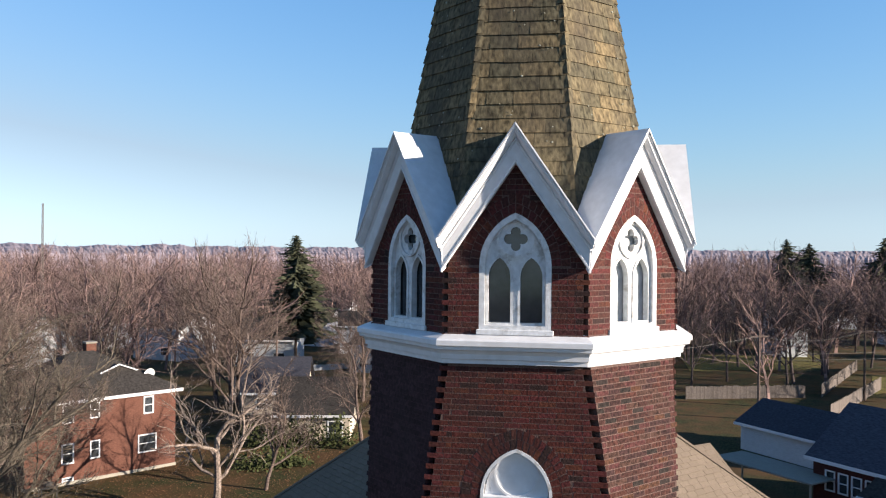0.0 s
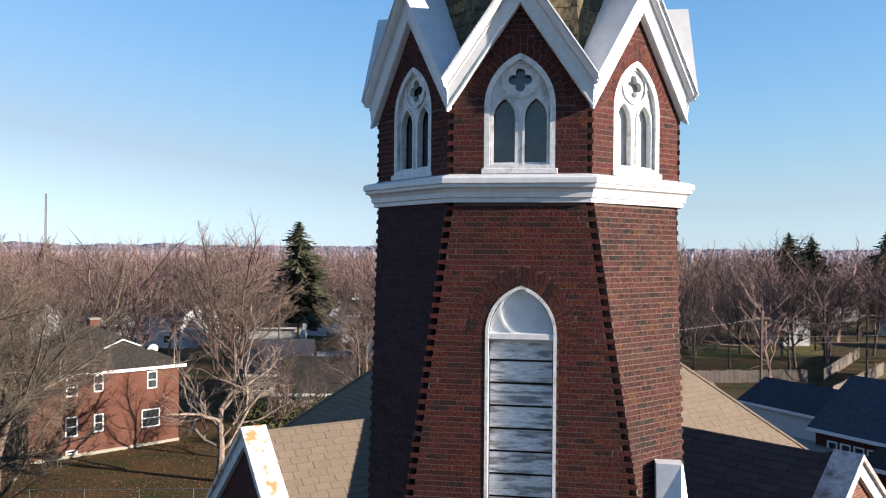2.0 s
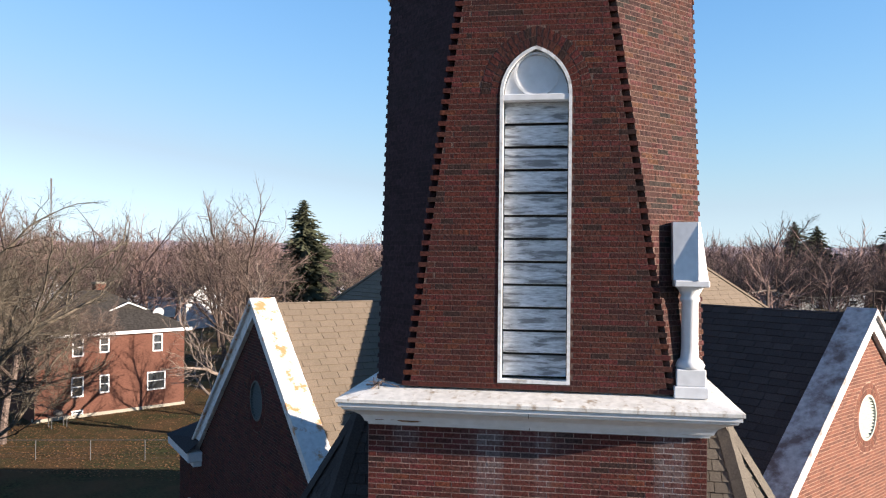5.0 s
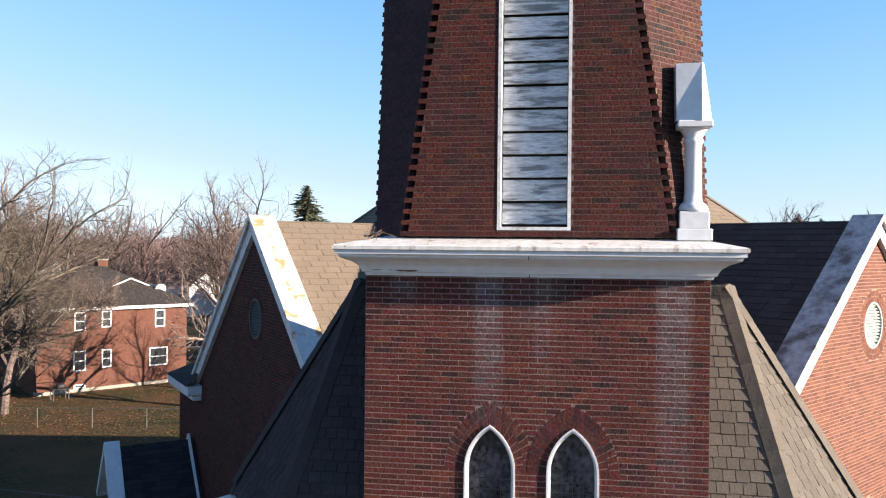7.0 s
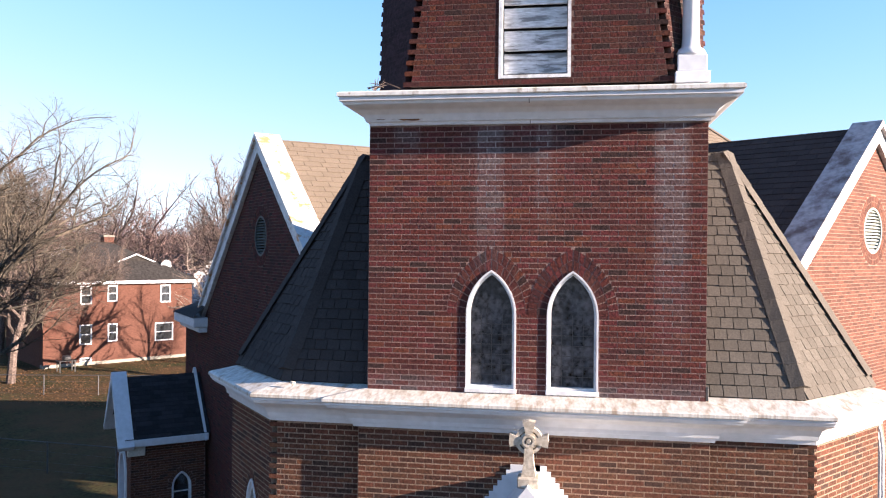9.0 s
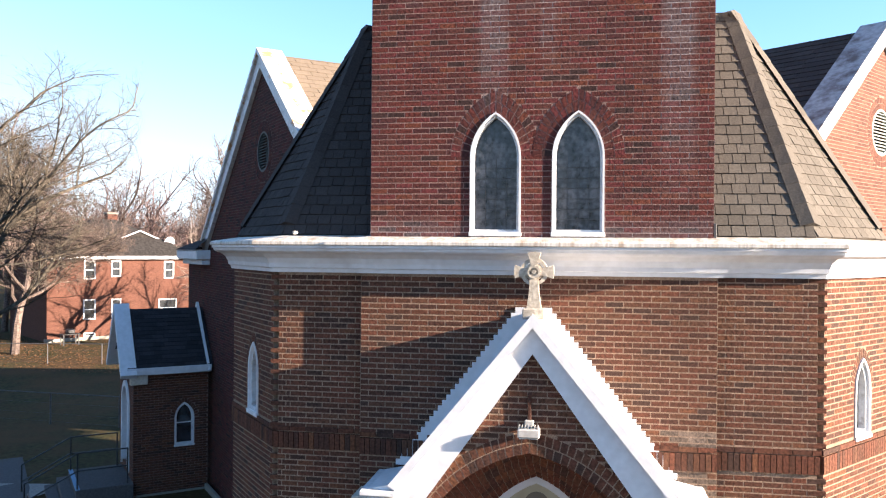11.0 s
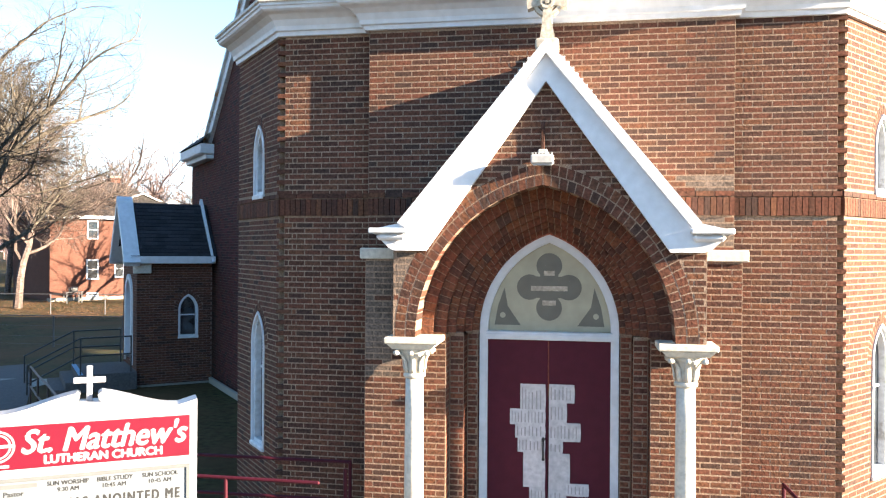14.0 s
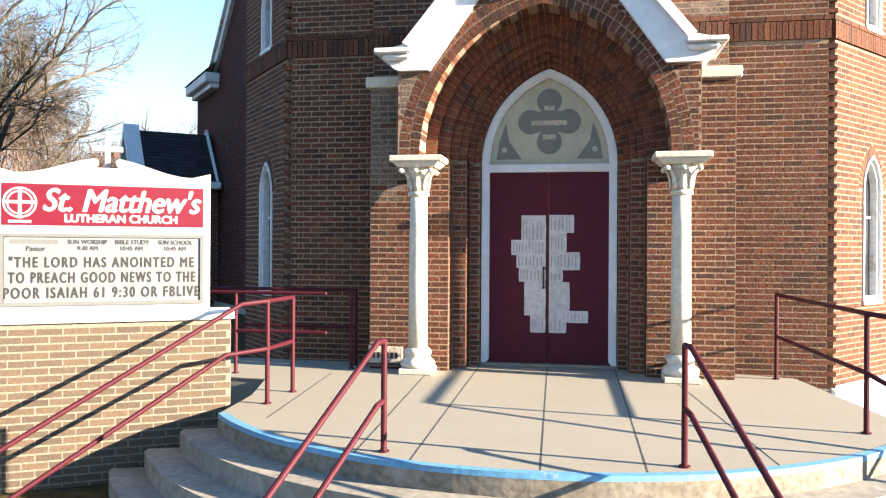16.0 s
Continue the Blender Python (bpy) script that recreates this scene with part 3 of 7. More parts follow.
def lathe(profile, at, n=20, squash=1.0):
    """Turn (radius, z) points round the upright through at."""
    bm = bmesh.new()
    rings = [[bm.verts.new((at[0] + r * math.cos(2 * math.pi * i / n), at[1] + squash * r * math.sin(2 * math.pi * i / n), at[2] + z)) for i in range(n)] for r, z in profile]
    for a, b in zip(rings, rings[1:]):
        for i in range(n):
            j = (i + 1) % n
            bm.faces.new((a[i], a[j], b[j], b[i]))
    bm.faces.new(rings[0][::-1])
    bm.faces.new(rings[-1])
    return bm


def sweep(path, profile, closed=False):
    """Run a profile of (out, z) along a plan line with mitred corners; out is to the right of the line's way."""
    n = len(path)
    bm = bmesh.new()
    rows = []
    for i, p in enumerate(path):
        p = Vector(p)
        a = Vector(path[i - 1]) if (i or closed) else None
        b = Vector(path[(i + 1) % n]) if (i < n - 1 or closed) else None
        ds = [d.normalized() for d in ((p - a) if a is not None else None, (b - p) if b is not None else None) if d is not None]
        ns = [Vector((d.y, -d.x)) for d in ds]
        m = sum(ns, Vector((0, 0))).normalized()
        m = m / max(m.dot(ns[0]), 0.2)
        rows.append([bm.verts.new((p.x + m.x * o, p.y + m.y * o, z)) for o, z in profile])
    for i in range(n if closed else n - 1):
        a, b = rows[i], rows[(i + 1) % n]
        for k in range(len(profile) - 1):
            bm.faces.new((a[k], b[k], b[k + 1], a[k + 1]))
    if not closed:
        bm.faces.new(rows[0]), bm.faces.new(rows[-1][::-1])
    return bm


def roof_face(name, pts, mat, parent, course=0.145, width=0.30, thick=0.014, under=None, seed=1, piece="shingle", depth=0.12, gap=0.005):
    """A roof plane (points with the eave's two first) laid with shingles whose butts stand proud."""
    p = [Vector(q) for q in pts]
    right = (p[1] - p[0]).normalized()
    nrm = (p[1] - p[0]).cross(p[2] - p[0]).normalized()
    f = Frame(p[0], right, nrm.cross(right))
    poly = [f.uw(q) for q in p]
    deck = part(name, slab(f, poly, -depth, -0.004), under or mat, parent)
    rnd = random.Random(seed)
    verts, faces, singles = [], [], 0
    lo, hi = min(q[1] for q in poly), max(q[1] for q in poly)
    for r in range(int((hi - lo) / course) + 1):
        w0 = lo + r * course
        w1 = min(w0 + course * 1.02, hi)
        wm = min((w0 + w1) / 2, hi - 0.001)
        for a, b in poly_spans(poly, wm):
            u = math.floor(a / width) * width - (width / 2 if r % 2 else 0) + rnd.uniform(-0.03, 0.03)
            while u < b:
                wd = width * rnd.uniform(0.92, 1.08)
                u0, u1 = max(u + gap, a), min(u + wd - gap, b)
                if u1 - u0 > 0.02:
                    t = thick * rnd.uniform(0.75, 1.3)
                    i = len(verts)
                    dz = rnd.uniform(-0.006, 0.006)
                    verts += [f.at(u0, w0 + dz, t), f.at(u1, w0 + dz, t), f.at(u1, w1, 0.002), f.at(u0, w1, 0.002),
                              f.at(u0, w0 + dz, -0.004), f.at(u1, w0 + dz, -0.004), f.at(u1, w1, -0.004), f.at(u0, w1, -0.004)]
                    faces += [tuple(i + k for k in q) for q in BOX]
                u += wd
    ob = raw(piece, verts, faces, mat, deck)
    ob["kind"] = "stuff"
    return f, poly, deck


# ---- the church: tower ----
church = thing("church", "dark red brick corner-tower church with white cornices and shingle roofs", "church")
H, OC, S8 = 2.08, 2.08, 0.86          # half width of the tower, its axis behind the front, half side of the octagon

# upper square stage
W0, W1 = -2.03, 2.09                   # the square stage from side to side
TW = wall_frame((W0, 0), (W1, 0))
tower_windows = [Arch(-0.47 - W0, 0.31, 7.29, 8.22, 8.77), Arch(0.525 - W0, 0.31, 7.29, 8.22, 8.77)]
poly = [(0, 7.1), (W1 - W0, 7.1), (W1 - W0, 10.6), (0, 10.6)]
tower_wall = wall_mesh("tower_wall", TW, poly, tower_windows, MORTAR_TOWER, church, label="dark red brick tower stage with pale salt stains")
for a in tower_windows:
    for r in (0.0, 0.12):
        voussoirs(TW, a, r + 0.004, r + 0.116, BRICK_TOWER, tower_wall, n=9 + (3 if r else 0), proud=0.002 + 0.002 * tower_windows.index(a))


class RingGap:
    """The room that an arch ring takes above its springing."""
    def __init__(self, arch, t):
        self.g, self.arch = arch.grown(t, False), arch

    def span(self, w):
        return self.g.span(w) if w > self.arch.s else self.arch.span(w)


bricks(TW, poly, [RingGap(a, 0.24) for a in tower_windows], BRICK_TOWER, tower_wall, joint=0.0105, stretch=(0.2, 3.0, 7.6, 8.9), seed=3)
for p0, p1 in (((W1, 0), (W1, 2 * H)), ((W1, 2 * H), (W0, 2 * H)), ((W0, 2 * H), (W0, 0))):
    f = wall_frame(p0, p1)
    wd = (Vector(p1) - Vector(p0)).length
    wall_mesh("tower_wall", f, [(0.005, 7.1), (wd - 0.005, 7.1), (wd - 0.005, 10.6), (0.005, 10.6)], [], BRICK_RED, church)


def lancet(f, a, parent, frame_w=0.065, glass_mat=STAINED, cames=0, depth=0.13, sill=True, bar=None, name="window"):
    """A pointed window: painted frame, pane, lead lines and sill."""
    w = new(name)
    w.parent = parent
    inner, rim = a.grown(-frame_w), a.grown(-frame_w * 0.45)
    part("frame", band(f, a.outline(), inner.outline(), -depth, -0.02, closed=True), WHITE_WORN, w, "peeling white painted frame")
    part("moulding", band(f, a.outline(), rim.outline(), -0.03, 0.018, closed=True), WHITE, w)
    part("pane", slab(f, inner.grown(0.01).outline(), -depth + 0.01, -depth + 0.022), glass_mat, w)
    if sill:
        part("sill", box(bmesh.new(), f, a.c - a.a - 0.01, a.c + a.a + 0.01, a.b - 0.035, a.b + 0.02, -0.1, 0.035, 0.008), WHITE_WORN, w)
    if bar:
        part("glazing_bar", box(bmesh.new(), f, a.c - a.a + 0.03, a.c + a.a - 0.03, bar, bar + 0.03, -depth + 0.02, -depth + 0.045), WHITE, w)
    if cames:
        bm = bmesh.new()
        h = inner.s - inner.b
        for i in range(1, cames):
            z = inner.b + h * i / cames
            box(bm, f, a.c - inner.a, a.c + inner.a, z - 0.004, z + 0.004, -depth + 0.02, -depth + 0.03)
        for i in range(1, 4):
            u = a.c - inner.a + 2 * inner.a * i / 4
            box(bm, f, u - 0.004, u + 0.004, inner.b, inner.s, -depth + 0.02, -depth + 0.03)
        part("came", bm, LEAD, w)["kind"] = "stuff"
    return w


for a in tower_windows:
    lancet(TW, a, church, cames=7, frame_w=0.05)

# middle cornice
SQ = [(W0 + 0.06, 0), (W1 - 0.03, 0), (W1 - 0.03, 2 * H), (W0 + 0.06, 2 * H)]
part("cornice", sweep(SQ, [(-0.02, 10.565), (0.05, 10.565), (0.06, 10.60), (0.09, 10.61), (0.10, 10.64), (0.13, 10.69), (0.20, 10.74), (0.28, 10.77), (0.32, 10.79), (0.33, 10.82), (0.36, 10.83), (0.36, 10.885), (-0.02, 10.94)], True), WHITE, church)
part("flashing", sweep(SQ, [(0.37, 10.875), (0.385, 10.885), (0.385, 10.925), (0.36, 10.94), (-0.35, 11.09)], True), CORNICE_TOP, church, "stained white sheet-metal cornice top")

# tapering octagonal stage
Z0, Z1, B0 = 11.05, 16.32, 1.62
OF = wall_frame((-B0, 0), (B0, 0))
louvre_arch = Arch(B0 + 0.035, 0.44, 11.13, 14.68, 15.27)
NOTCH = 0.05
poly = [(NOTCH + 0.06, Z0), (2 * B0 - NOTCH + 0.06, Z0), (B0 + S8 - NOTCH, Z1), (B0 - S8 + NOTCH, Z1)]
stage_wall = wall_mesh("tower_wall", OF, poly, [louvre_arch], MORTAR_STAGE, church)
for r, n in ((0.0, 11), (0.12, 14)):
    voussoirs(OF, louvre_arch, r + 0.004, r + 0.116, BRICK_STAGE, stage_wall, n=n)
bricks(OF, poly, [RingGap(louvre_arch, 0.24)], BRICK_STAGE, stage_wall, teeth=(True, True), tooth=0.10, stretch=(0.3, 2.9, 11.3, 12.9), seed=5)
for sx in (1, -1):
    lo_in, lo_out, hi_out, hi_in = (sx * B0 + 0.06, 0, Z0), (sx * H + (0.03 if sx > 0 else 0.06), H - B0, Z0), (sx * (H - 0.02), H - S8, Z1), (sx * S8, 0, Z1)
    q = [lo_in, lo_out, hi_out, hi_in] if sx > 0 else [lo_out, lo_in, hi_in, hi_out]
    q = [Vector(p) for p in q]
    right = q[1] - q[0]
    up = (q[2] + q[3]) / 2 - (q[0] + q[1]) / 2
    f = Frame(q[0], right, up)
    poly = [f.uw(p) for p in q]
    near_end = (0, 3) if sx > 0 else (1, 2)
    poly = [(u + sx * NOTCH, w) if i in near_end else (u, w) for i, (u, w) in enumerate(poly)]
    # the shaded left face gets the near-black copy, mortar included
    w = wall_mesh("tower_wall", f, poly, [], MORTAR_STAGE if sx > 0 else BRICK_SHADED, church, label="" if sx > 0 else "brick face coloured near black for its deep shade")
    bricks(f, poly, [], BRICK_WEATHER if sx > 0 else BRICK_SHADED, w, teeth=(False, sx > 0) if sx > 0 else (True, False), tooth=0.035, course=0.0677 / (f.u.z), stretch=(0.3, 1.4, 2.6, 4.8) if sx > 0 else None, seed=7 + sx)
for p0, p1, z in (((H - 0.03, H - S8), (H - 0.03, H + S8), 0), ((-H + 0.07, H + S8), (-H + 0.07, H - S8), 0), ((S8, 2 * H), (-S8, 2 * H), 0)):
    f = wall_frame(p0, p1)
    wd = 2 * S8
    e = B0 - S8
    wall_mesh("tower_wall", f, [(-e, Z0), (wd + e, Z0), (wd - 0.005, Z1), (0.005, Z1)], [], BRICK_STAGE, church)

# belfry louvre
louvre = new("louvre")
louvre.parent = church
a = louvre_arch
part("frame", band(OF, a.outline(), a.grown(-0.04).outline(), -0.24, 0.008, closed=True), WHITE_WORN, louvre, "peeling white painted frame")
part("transom", box(bmesh.new(), OF, a.c - 0.42, a.c + 0.42, 14.60, 14.68, -0.15, 0.0, 0.008), WHITE, louvre)
head = Arch(a.c, a.a - 0.05, 14.66, 14.68, a.grown(-0.05).p)
part("head_panel", slab(OF, head.outline(), -0.14, -0.07), WHITE, louvre)
part("ring", band(OF, ring_points(a.c, 14.93, 0.275), ring_points(a.c, 14.93, 0.245), -0.08, -0.045, True), WHITE, louvre)
for i in range(12):
    z = 11.20 + i * 0.285
    bm = bmesh.new()
    vs = []
    for u in (a.c - 0.39, a.c + 0.39):
        vs.append([bm.verts.new(OF.at(u, w, n)) for w, n in ((z + 0.006, -0.136), (z + 0.012, -0.120), (z + 0.262, -0.150), (z + 0.256, -0.168))])
    for k in range(4):
        j = (k + 1) % 4
        bm.faces.new((vs[0][k], vs[1][k], vs[1][j], vs[0][j]))
    bm.faces.new(vs[0]), bm.faces.new(vs[1][::-1])
    part("slat", bm, LOUVRE, louvre, "weathered white louvre slat with flaking paint")
# dark sheet standing for the unlit void behind the slats
part("backing", slab(OF, a.outline(), -0.30, -0.29), DARK_METAL, louvre)

# pinnacle on the corner of the middle cornice
pin = thing("pinnacle", "white painted corner pinnacle colonnette standing on the cornice", "pinnacle")
PX, PY = 1.90, 0.16
PF = Frame((PX, PY, 0), (1, 0, 0))
part("pedestal", box(bmesh.new(), PF, -0.20, 0.20, 11.02, 11.16, -0.20, 0.20, 0.01), WHITE, pin)
part("plinth", box(bmesh.new(), PF, -0.17, 0.17, 11.16, 11.36, -0.17, 0.17, 0.01), WHITE, pin)
part("shaft", lathe([(0.17, 11.36), (0.18, 11.40), (0.15, 11.45), (0.11, 11.48), (0.102, 11.6), (0.098, 12.15), (0.118, 12.18), (0.118, 12.21), (0.10, 12.23), (0.15, 12.32), (0.19, 12.36)], (PX, PY, 0)), WHITE, pin, smooth=True)
part("capital", box(bmesh.new(), PF, -0.20, 0.20, 12.34, 12.42, -0.20, 0.20, 0.012), WHITE, pin)
bm = bmesh.new()
lo = [bm.verts.new((PX + x, PY + y, 12.42)) for x, y in ((-0.21, -0.14), (0.07, -0.21), (0.21, -0.03), (0.21, 0.2), (-0.21, 0.2))]
hi = [bm.verts.new((PX + x, PY + y, 13.12)) for x, y in ((-0.21, -0.02), (0.085, -0.05), (0.11, -0.02), (0.11, 0.2), (-0.21, 0.2))]
for i in range(5):
    j = (i + 1) % 5
    bm.faces.new((lo[i], lo[j], hi[j], hi[i]))
bm.faces.new(hi)
part("cap", bm, WHITE, pin)

# octagonal cornice
OCT = [(-S8, 0), (S8, 0), (H, H - S8), (H, H + S8), (S8, 2 * H), (-S8, 2 * H), (-H, H + S8), (-H, H - S8)]
part("cornice", sweep(OCT, [(-0.02, 16.30), (0.05, 16.30), (0.05, 16.35), (0.08, 16.36), (0.085, 16.42), (0.11, 16.46), (0.16, 16.48), (0.165, 16.52), (0.19, 16.53), (0.19, 16.59), (0.17, 16.61), (-0.06, 16.67)], True), WHITE, church)


# belfry with eight gables
class Quatrefoil:
    def __init__(self, c, w, d, r):
        self.lobes = [Disc(c + d * x, w + d * y, r) for x, y in ((1, 0), (-1, 0), (0, 1), (0, -1))] + [Disc(c, w, r * 0.75)]
        self.c, self.w, self.d, self.r = c, w, d, r

    def span(self, w):
        sp = [s for s in (o.span(w) for o in self.lobes) if s]
        return (min(s[0] for s in sp), max(s[1] for s in sp)) if sp else None

    def outline(self, n=9):
        pts = []
        for k in range(4):
            for i in range(n):
                a = math.pi / 2 * k + math.pi * (i / (n - 1) - 0.5) * 1.32
                pts.append((self.c + self.d * math.cos(math.pi / 2 * k) + self.r * math.cos(a), self.w + self.d * math.sin(math.pi / 2 * k) + self.r * math.sin(a)))
        return pts


def belfry_side(p0, p1, lit, toothed):
    f = wall_frame(p0, p1)
    wd = (Vector(p1) - Vector(p0)).length
    c = wd / 2
    a = Arch(c, 0.44, 16.70, 17.50, 18.15)
    e = 0.035
    poly = [(e, 16.6), (wd - e, 16.6), (wd - e, 17.56), (c, 18.80), (e, 17.56)]
    w = wall_mesh("belfry_wall", f, poly, [a], MORTAR_STAGE, church)
    for r, n in ((0.0, 10), (0.115, 12)):
        voussoirs(f, a, r + 0.004, r + 0.112, BRICK_STAGE, w, n=n)
    bricks(f, poly, [RingGap(a, 0.23)], BRICK_STAGE, w, teeth=(toothed, toothed), tooth=0.075, seed=11, course=0.0677)
    win = new("window")
    win.parent = church
    lights = [Arch(c - 0.195, 0.135, 16.80, 17.36, 17.60), Arch(c + 0.195, 0.135, 16.80, 17.36, 17.60)]
    quat = Quatrefoil(c, 17.83, 0.086, 0.062)
    inner = a.grown(-0.02)
    wall_mesh("tracery", Frame(f.at(0, 0, -0.06), f.r), inner.outline(), lights + [quat], WHITE_WORN, win, thick=0.07, reveal=0.07, label="peeling white wooden tracery with a quatrefoil")
    part("frame", band(f, a.outline(), a.grown(-0.07).outline(), -0.13, 0.0, True), WHITE_WORN, win)
    part("ring", band(f, ring_points(c, 17.83, 0.235), ring_points(c, 17.83, 0.205), -0.065, -0.035, True), WHITE_WORN, win)
    for q in lights:
        part("light_frame", band(f, q.grown(0.03).outline(), q.outline(), -0.065, -0.045, True), WHITE_WORN, win)
    part("sill", box(bmesh.new(), f, a.c - 0.47, a.c + 0.47, 16.655, 16.72, -0.1, 0.03, 0.006), WHITE_WORN, win)
    # pane colour follows the sun: pale on sunny sides, dark on the others
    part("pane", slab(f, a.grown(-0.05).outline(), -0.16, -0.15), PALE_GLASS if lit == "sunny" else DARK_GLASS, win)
    # gable: fascia, crown moulding and metal roof
    g = new("gable")
    g.parent = church
    s = 1.46
    def rake(profile, name, label=""):
        """Run a profile of (drop below the ridge line, n) up one rake and down the other, mitred at the corners."""
        bm = bmesh.new()
        rows = []
        for side in (-1, 0, 1):
            row = []
            for drop, n in profile:
                half = side * (wd / 2 + 0.4142 * n + 0.012)
                row.append(bm.verts.new(f.at(c + half, 19.228 - drop - abs(half) * s, n)))
            rows.append(row)
        m = len(profile)
        for a0, a1 in zip(rows, rows[1:]):
            for k in range(m):
                bm.faces.new((a0[k], a1[k], a1[(k + 1) % m], a0[(k + 1) % m]))
        bm.faces.new(rows[0]), bm.faces.new(rows[2][::-1])
        return part(name, bm, WHITE, g, label)
    rake([(0.17, 0.0), (0.17, 0.115), (0.20, 0.118), (0.225, 0.102), (0.36, 0.092), (0.425, 0.088), (0.44, 0.098), (0.47, 0.098), (0.485, 0.08), (0.485, 0.0)], "fascia")
    rake([(0.03, 0.0), (0.03, 0.205), (0.055, 0.207), (0.075, 0.190), (0.105, 0.186), (0.135, 0.165), (0.16, 0.140), (0.165, 0.112), (0.165, 0.0)], "crown_moulding")
    rake([(0.0, -0.58), (0.0, 0.222), (0.028, 0.225), (0.028, 0.0), (0.05, -0.58)], "roof", "white metal gable roof running back to the spire")


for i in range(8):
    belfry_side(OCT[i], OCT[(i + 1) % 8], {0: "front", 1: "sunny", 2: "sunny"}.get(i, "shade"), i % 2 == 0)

# spire
spire = new("spire")
spire.parent = church
spire["label"] = "tall octagonal spire of moss-green slates with pale lichen"


def spire_ring(z):
    s = max(1.28 - 0.14 * (z - 19.45), 0.0)
    r = s / 2 / math.sin(math.pi / 8)
    return [(r * math.cos(math.pi / 8 + math.pi / 4 * i), OC + r * math.sin(math.pi / 8 + math.pi / 4 * i), z) for i in range(8)]


lo, hi = spire_ring(17.7), spire_ring(28.3)
for i in range(8):
    j = (i + 1) % 8
    roof_face("spire_side", [lo[i], lo[j], hi[j], hi[i]], SLATE, spire, course=0.19, width=0.37, thick=0.017, seed=20 + i, piece="slate", gap=0.0025)
    bm = bmesh.new()
    a0, a1 = Vector(lo[i]), Vector(hi[i])
    nrow = 56
    for k in range(nrow):
        p, q = a0.lerp(a1, k / nrow), a0.lerp(a1, (k + 1.02) / nrow)
        out = Vector((p.x, p.y - OC, 0)).normalized()
        side = Vector((-out.y, out.x, 0))
        w = 0.075
        vs = [bm.verts.new(v) for v in (p + out * 0.035, p - out * 0.02 + side * w, q - out * 0.02 + side * w, q + out * 0.012, p - out * 0.02 - side * w, q - out * 0.02 - side * w)]
        bm.faces.new((vs[0], vs[1], vs[2], vs[3]))
        bm.faces.new((vs[4], vs[0], vs[3], vs[5]))
        bm.faces.new((vs[4], vs[1], vs[0]))
    part("hip", bm, SLATE, spire)["kind"] = "stuff"
bm = bmesh.new()
rnd = random.Random(4)
for i in (5, 6, 4):
    j = (i + 1) % 8
    for k in range(70):
        t = rnd.random() ** 1.5 * 0.45
        p = Vector(lo[i]).lerp(Vector(hi[i]), t).lerp(Vector(lo[j]).lerp(Vector(hi[j]), t), rnd.uniform(0.05, 0.95))
        n = (Vector(lo[j]) - Vector(lo[i])).cross(Vector(hi[i]) - Vector(lo[i])).normalized()
        r = rnd.uniform(0.006, 0.018)
        x = n.orthogonal().normalized()
        y = n.cross(x)
        m = 7
        ring = [bm.verts.new(p + n * 0.018 + (x * math.cos(6.283 * q / m) + y * math.sin(6.283 * q / m)) * r * rnd.uniform(0.7, 1.2)) for q in range(m)]
        top = bm.verts.new(p + n * 0.026)
        for q in range(m):
            bm.faces.new((ring[q], ring[(q + 1) % m], top))
ob = part("lichen", bm, LICHEN, spire, "pale lichen spots")
ob["kind"] = "stuff"

# ---- the church: base ----
DL = [(-4.5, 1.49), (-3.3, 0.06), (-2.13, 0.06), (-2.13, -0.06), (2.13, -0.06), (2.13, 0.06), (3.3, 0.06), (4.5, 1.49)]
BELT = (4.51, 4.83)


def belt_course(f, u0, u1, wall, holes=()):
    bricks(f, [(u0, BELT[0] + 0.03), (u1, BELT[0] + 0.03), (u1, BELT[0] + 0.245), (u0, BELT[0] + 0.245)], list(holes), BRICK_BROWN, wall, course=0.214, length=0.0677, proud=0.03, name="soldier_brick", seed=31)
    bricks(f, [(u0, BELT[0] + 0.247), (u1, BELT[0] + 0.247), (u1, BELT[1]), (u0, BELT[1])], list(holes), BRICK_BROWN, wall, proud=0.022, seed=32)


def base_wall(p0, p1, holes, bottom, teeth=(False, False), stretch=None, seed=1, gaps=(), inset=(0.0, 0.0), alt=None):
    f = wall_frame(p0, p1)
    wd = (Vector(p1) - Vector(p0)).length
    poly = [(inset[0], bottom), (wd - inset[1], bottom), (wd - inset[1], 6.82), (inset[0], 6.82)]
    w = wall_mesh("base_wall", f, poly, holes, MORTAR_LIGHT, church)
    bricks(f, poly, [RingGap(h, 0.115) for h in holes] + list(gaps), BRICK_BROWN, w, teeth=teeth, stretch=stretch, seed=seed, skip=(BELT,), joint=0.0125, tooth=0.10, alt=alt)
    belt_course(f, 0, wd, w, holes)
    for h in holes:
        voussoirs(f, h, 0.004, 0.112, BRICK_BROWN, w, n=9)
    return f, w


up_l, low_l = Arch(0.98, 0.22, 4.83, 5.40, 5.80), Arch(0.98, 0.27, 1.47, 2.85, 3.28)
up_r, low_r = Arch(1.08, 0.22, 4.83, 5.40, 5.80), Arch(1.08, 0.27, 1.47, 2.85, 3.28)
f_dl, w_dl = base_wall(DL[0], DL[1], [up_l, low_l], 0.45, seed=41, inset=(0, 0.05))
f_dr, w_dr = base_wall(DL[6], DL[7], [up_r, low_r], 0.52, seed=42, inset=(0.05, 0), stretch=(0.1, 1.8, 4.9, 6.7))
f_wl, w_wl = base_wall(DL[1], DL[2], [], 0.6, teeth=(True, False), inset=(0.05, 0), stretch=(0.05, 1.15, 3.0, 6.6), seed=43)
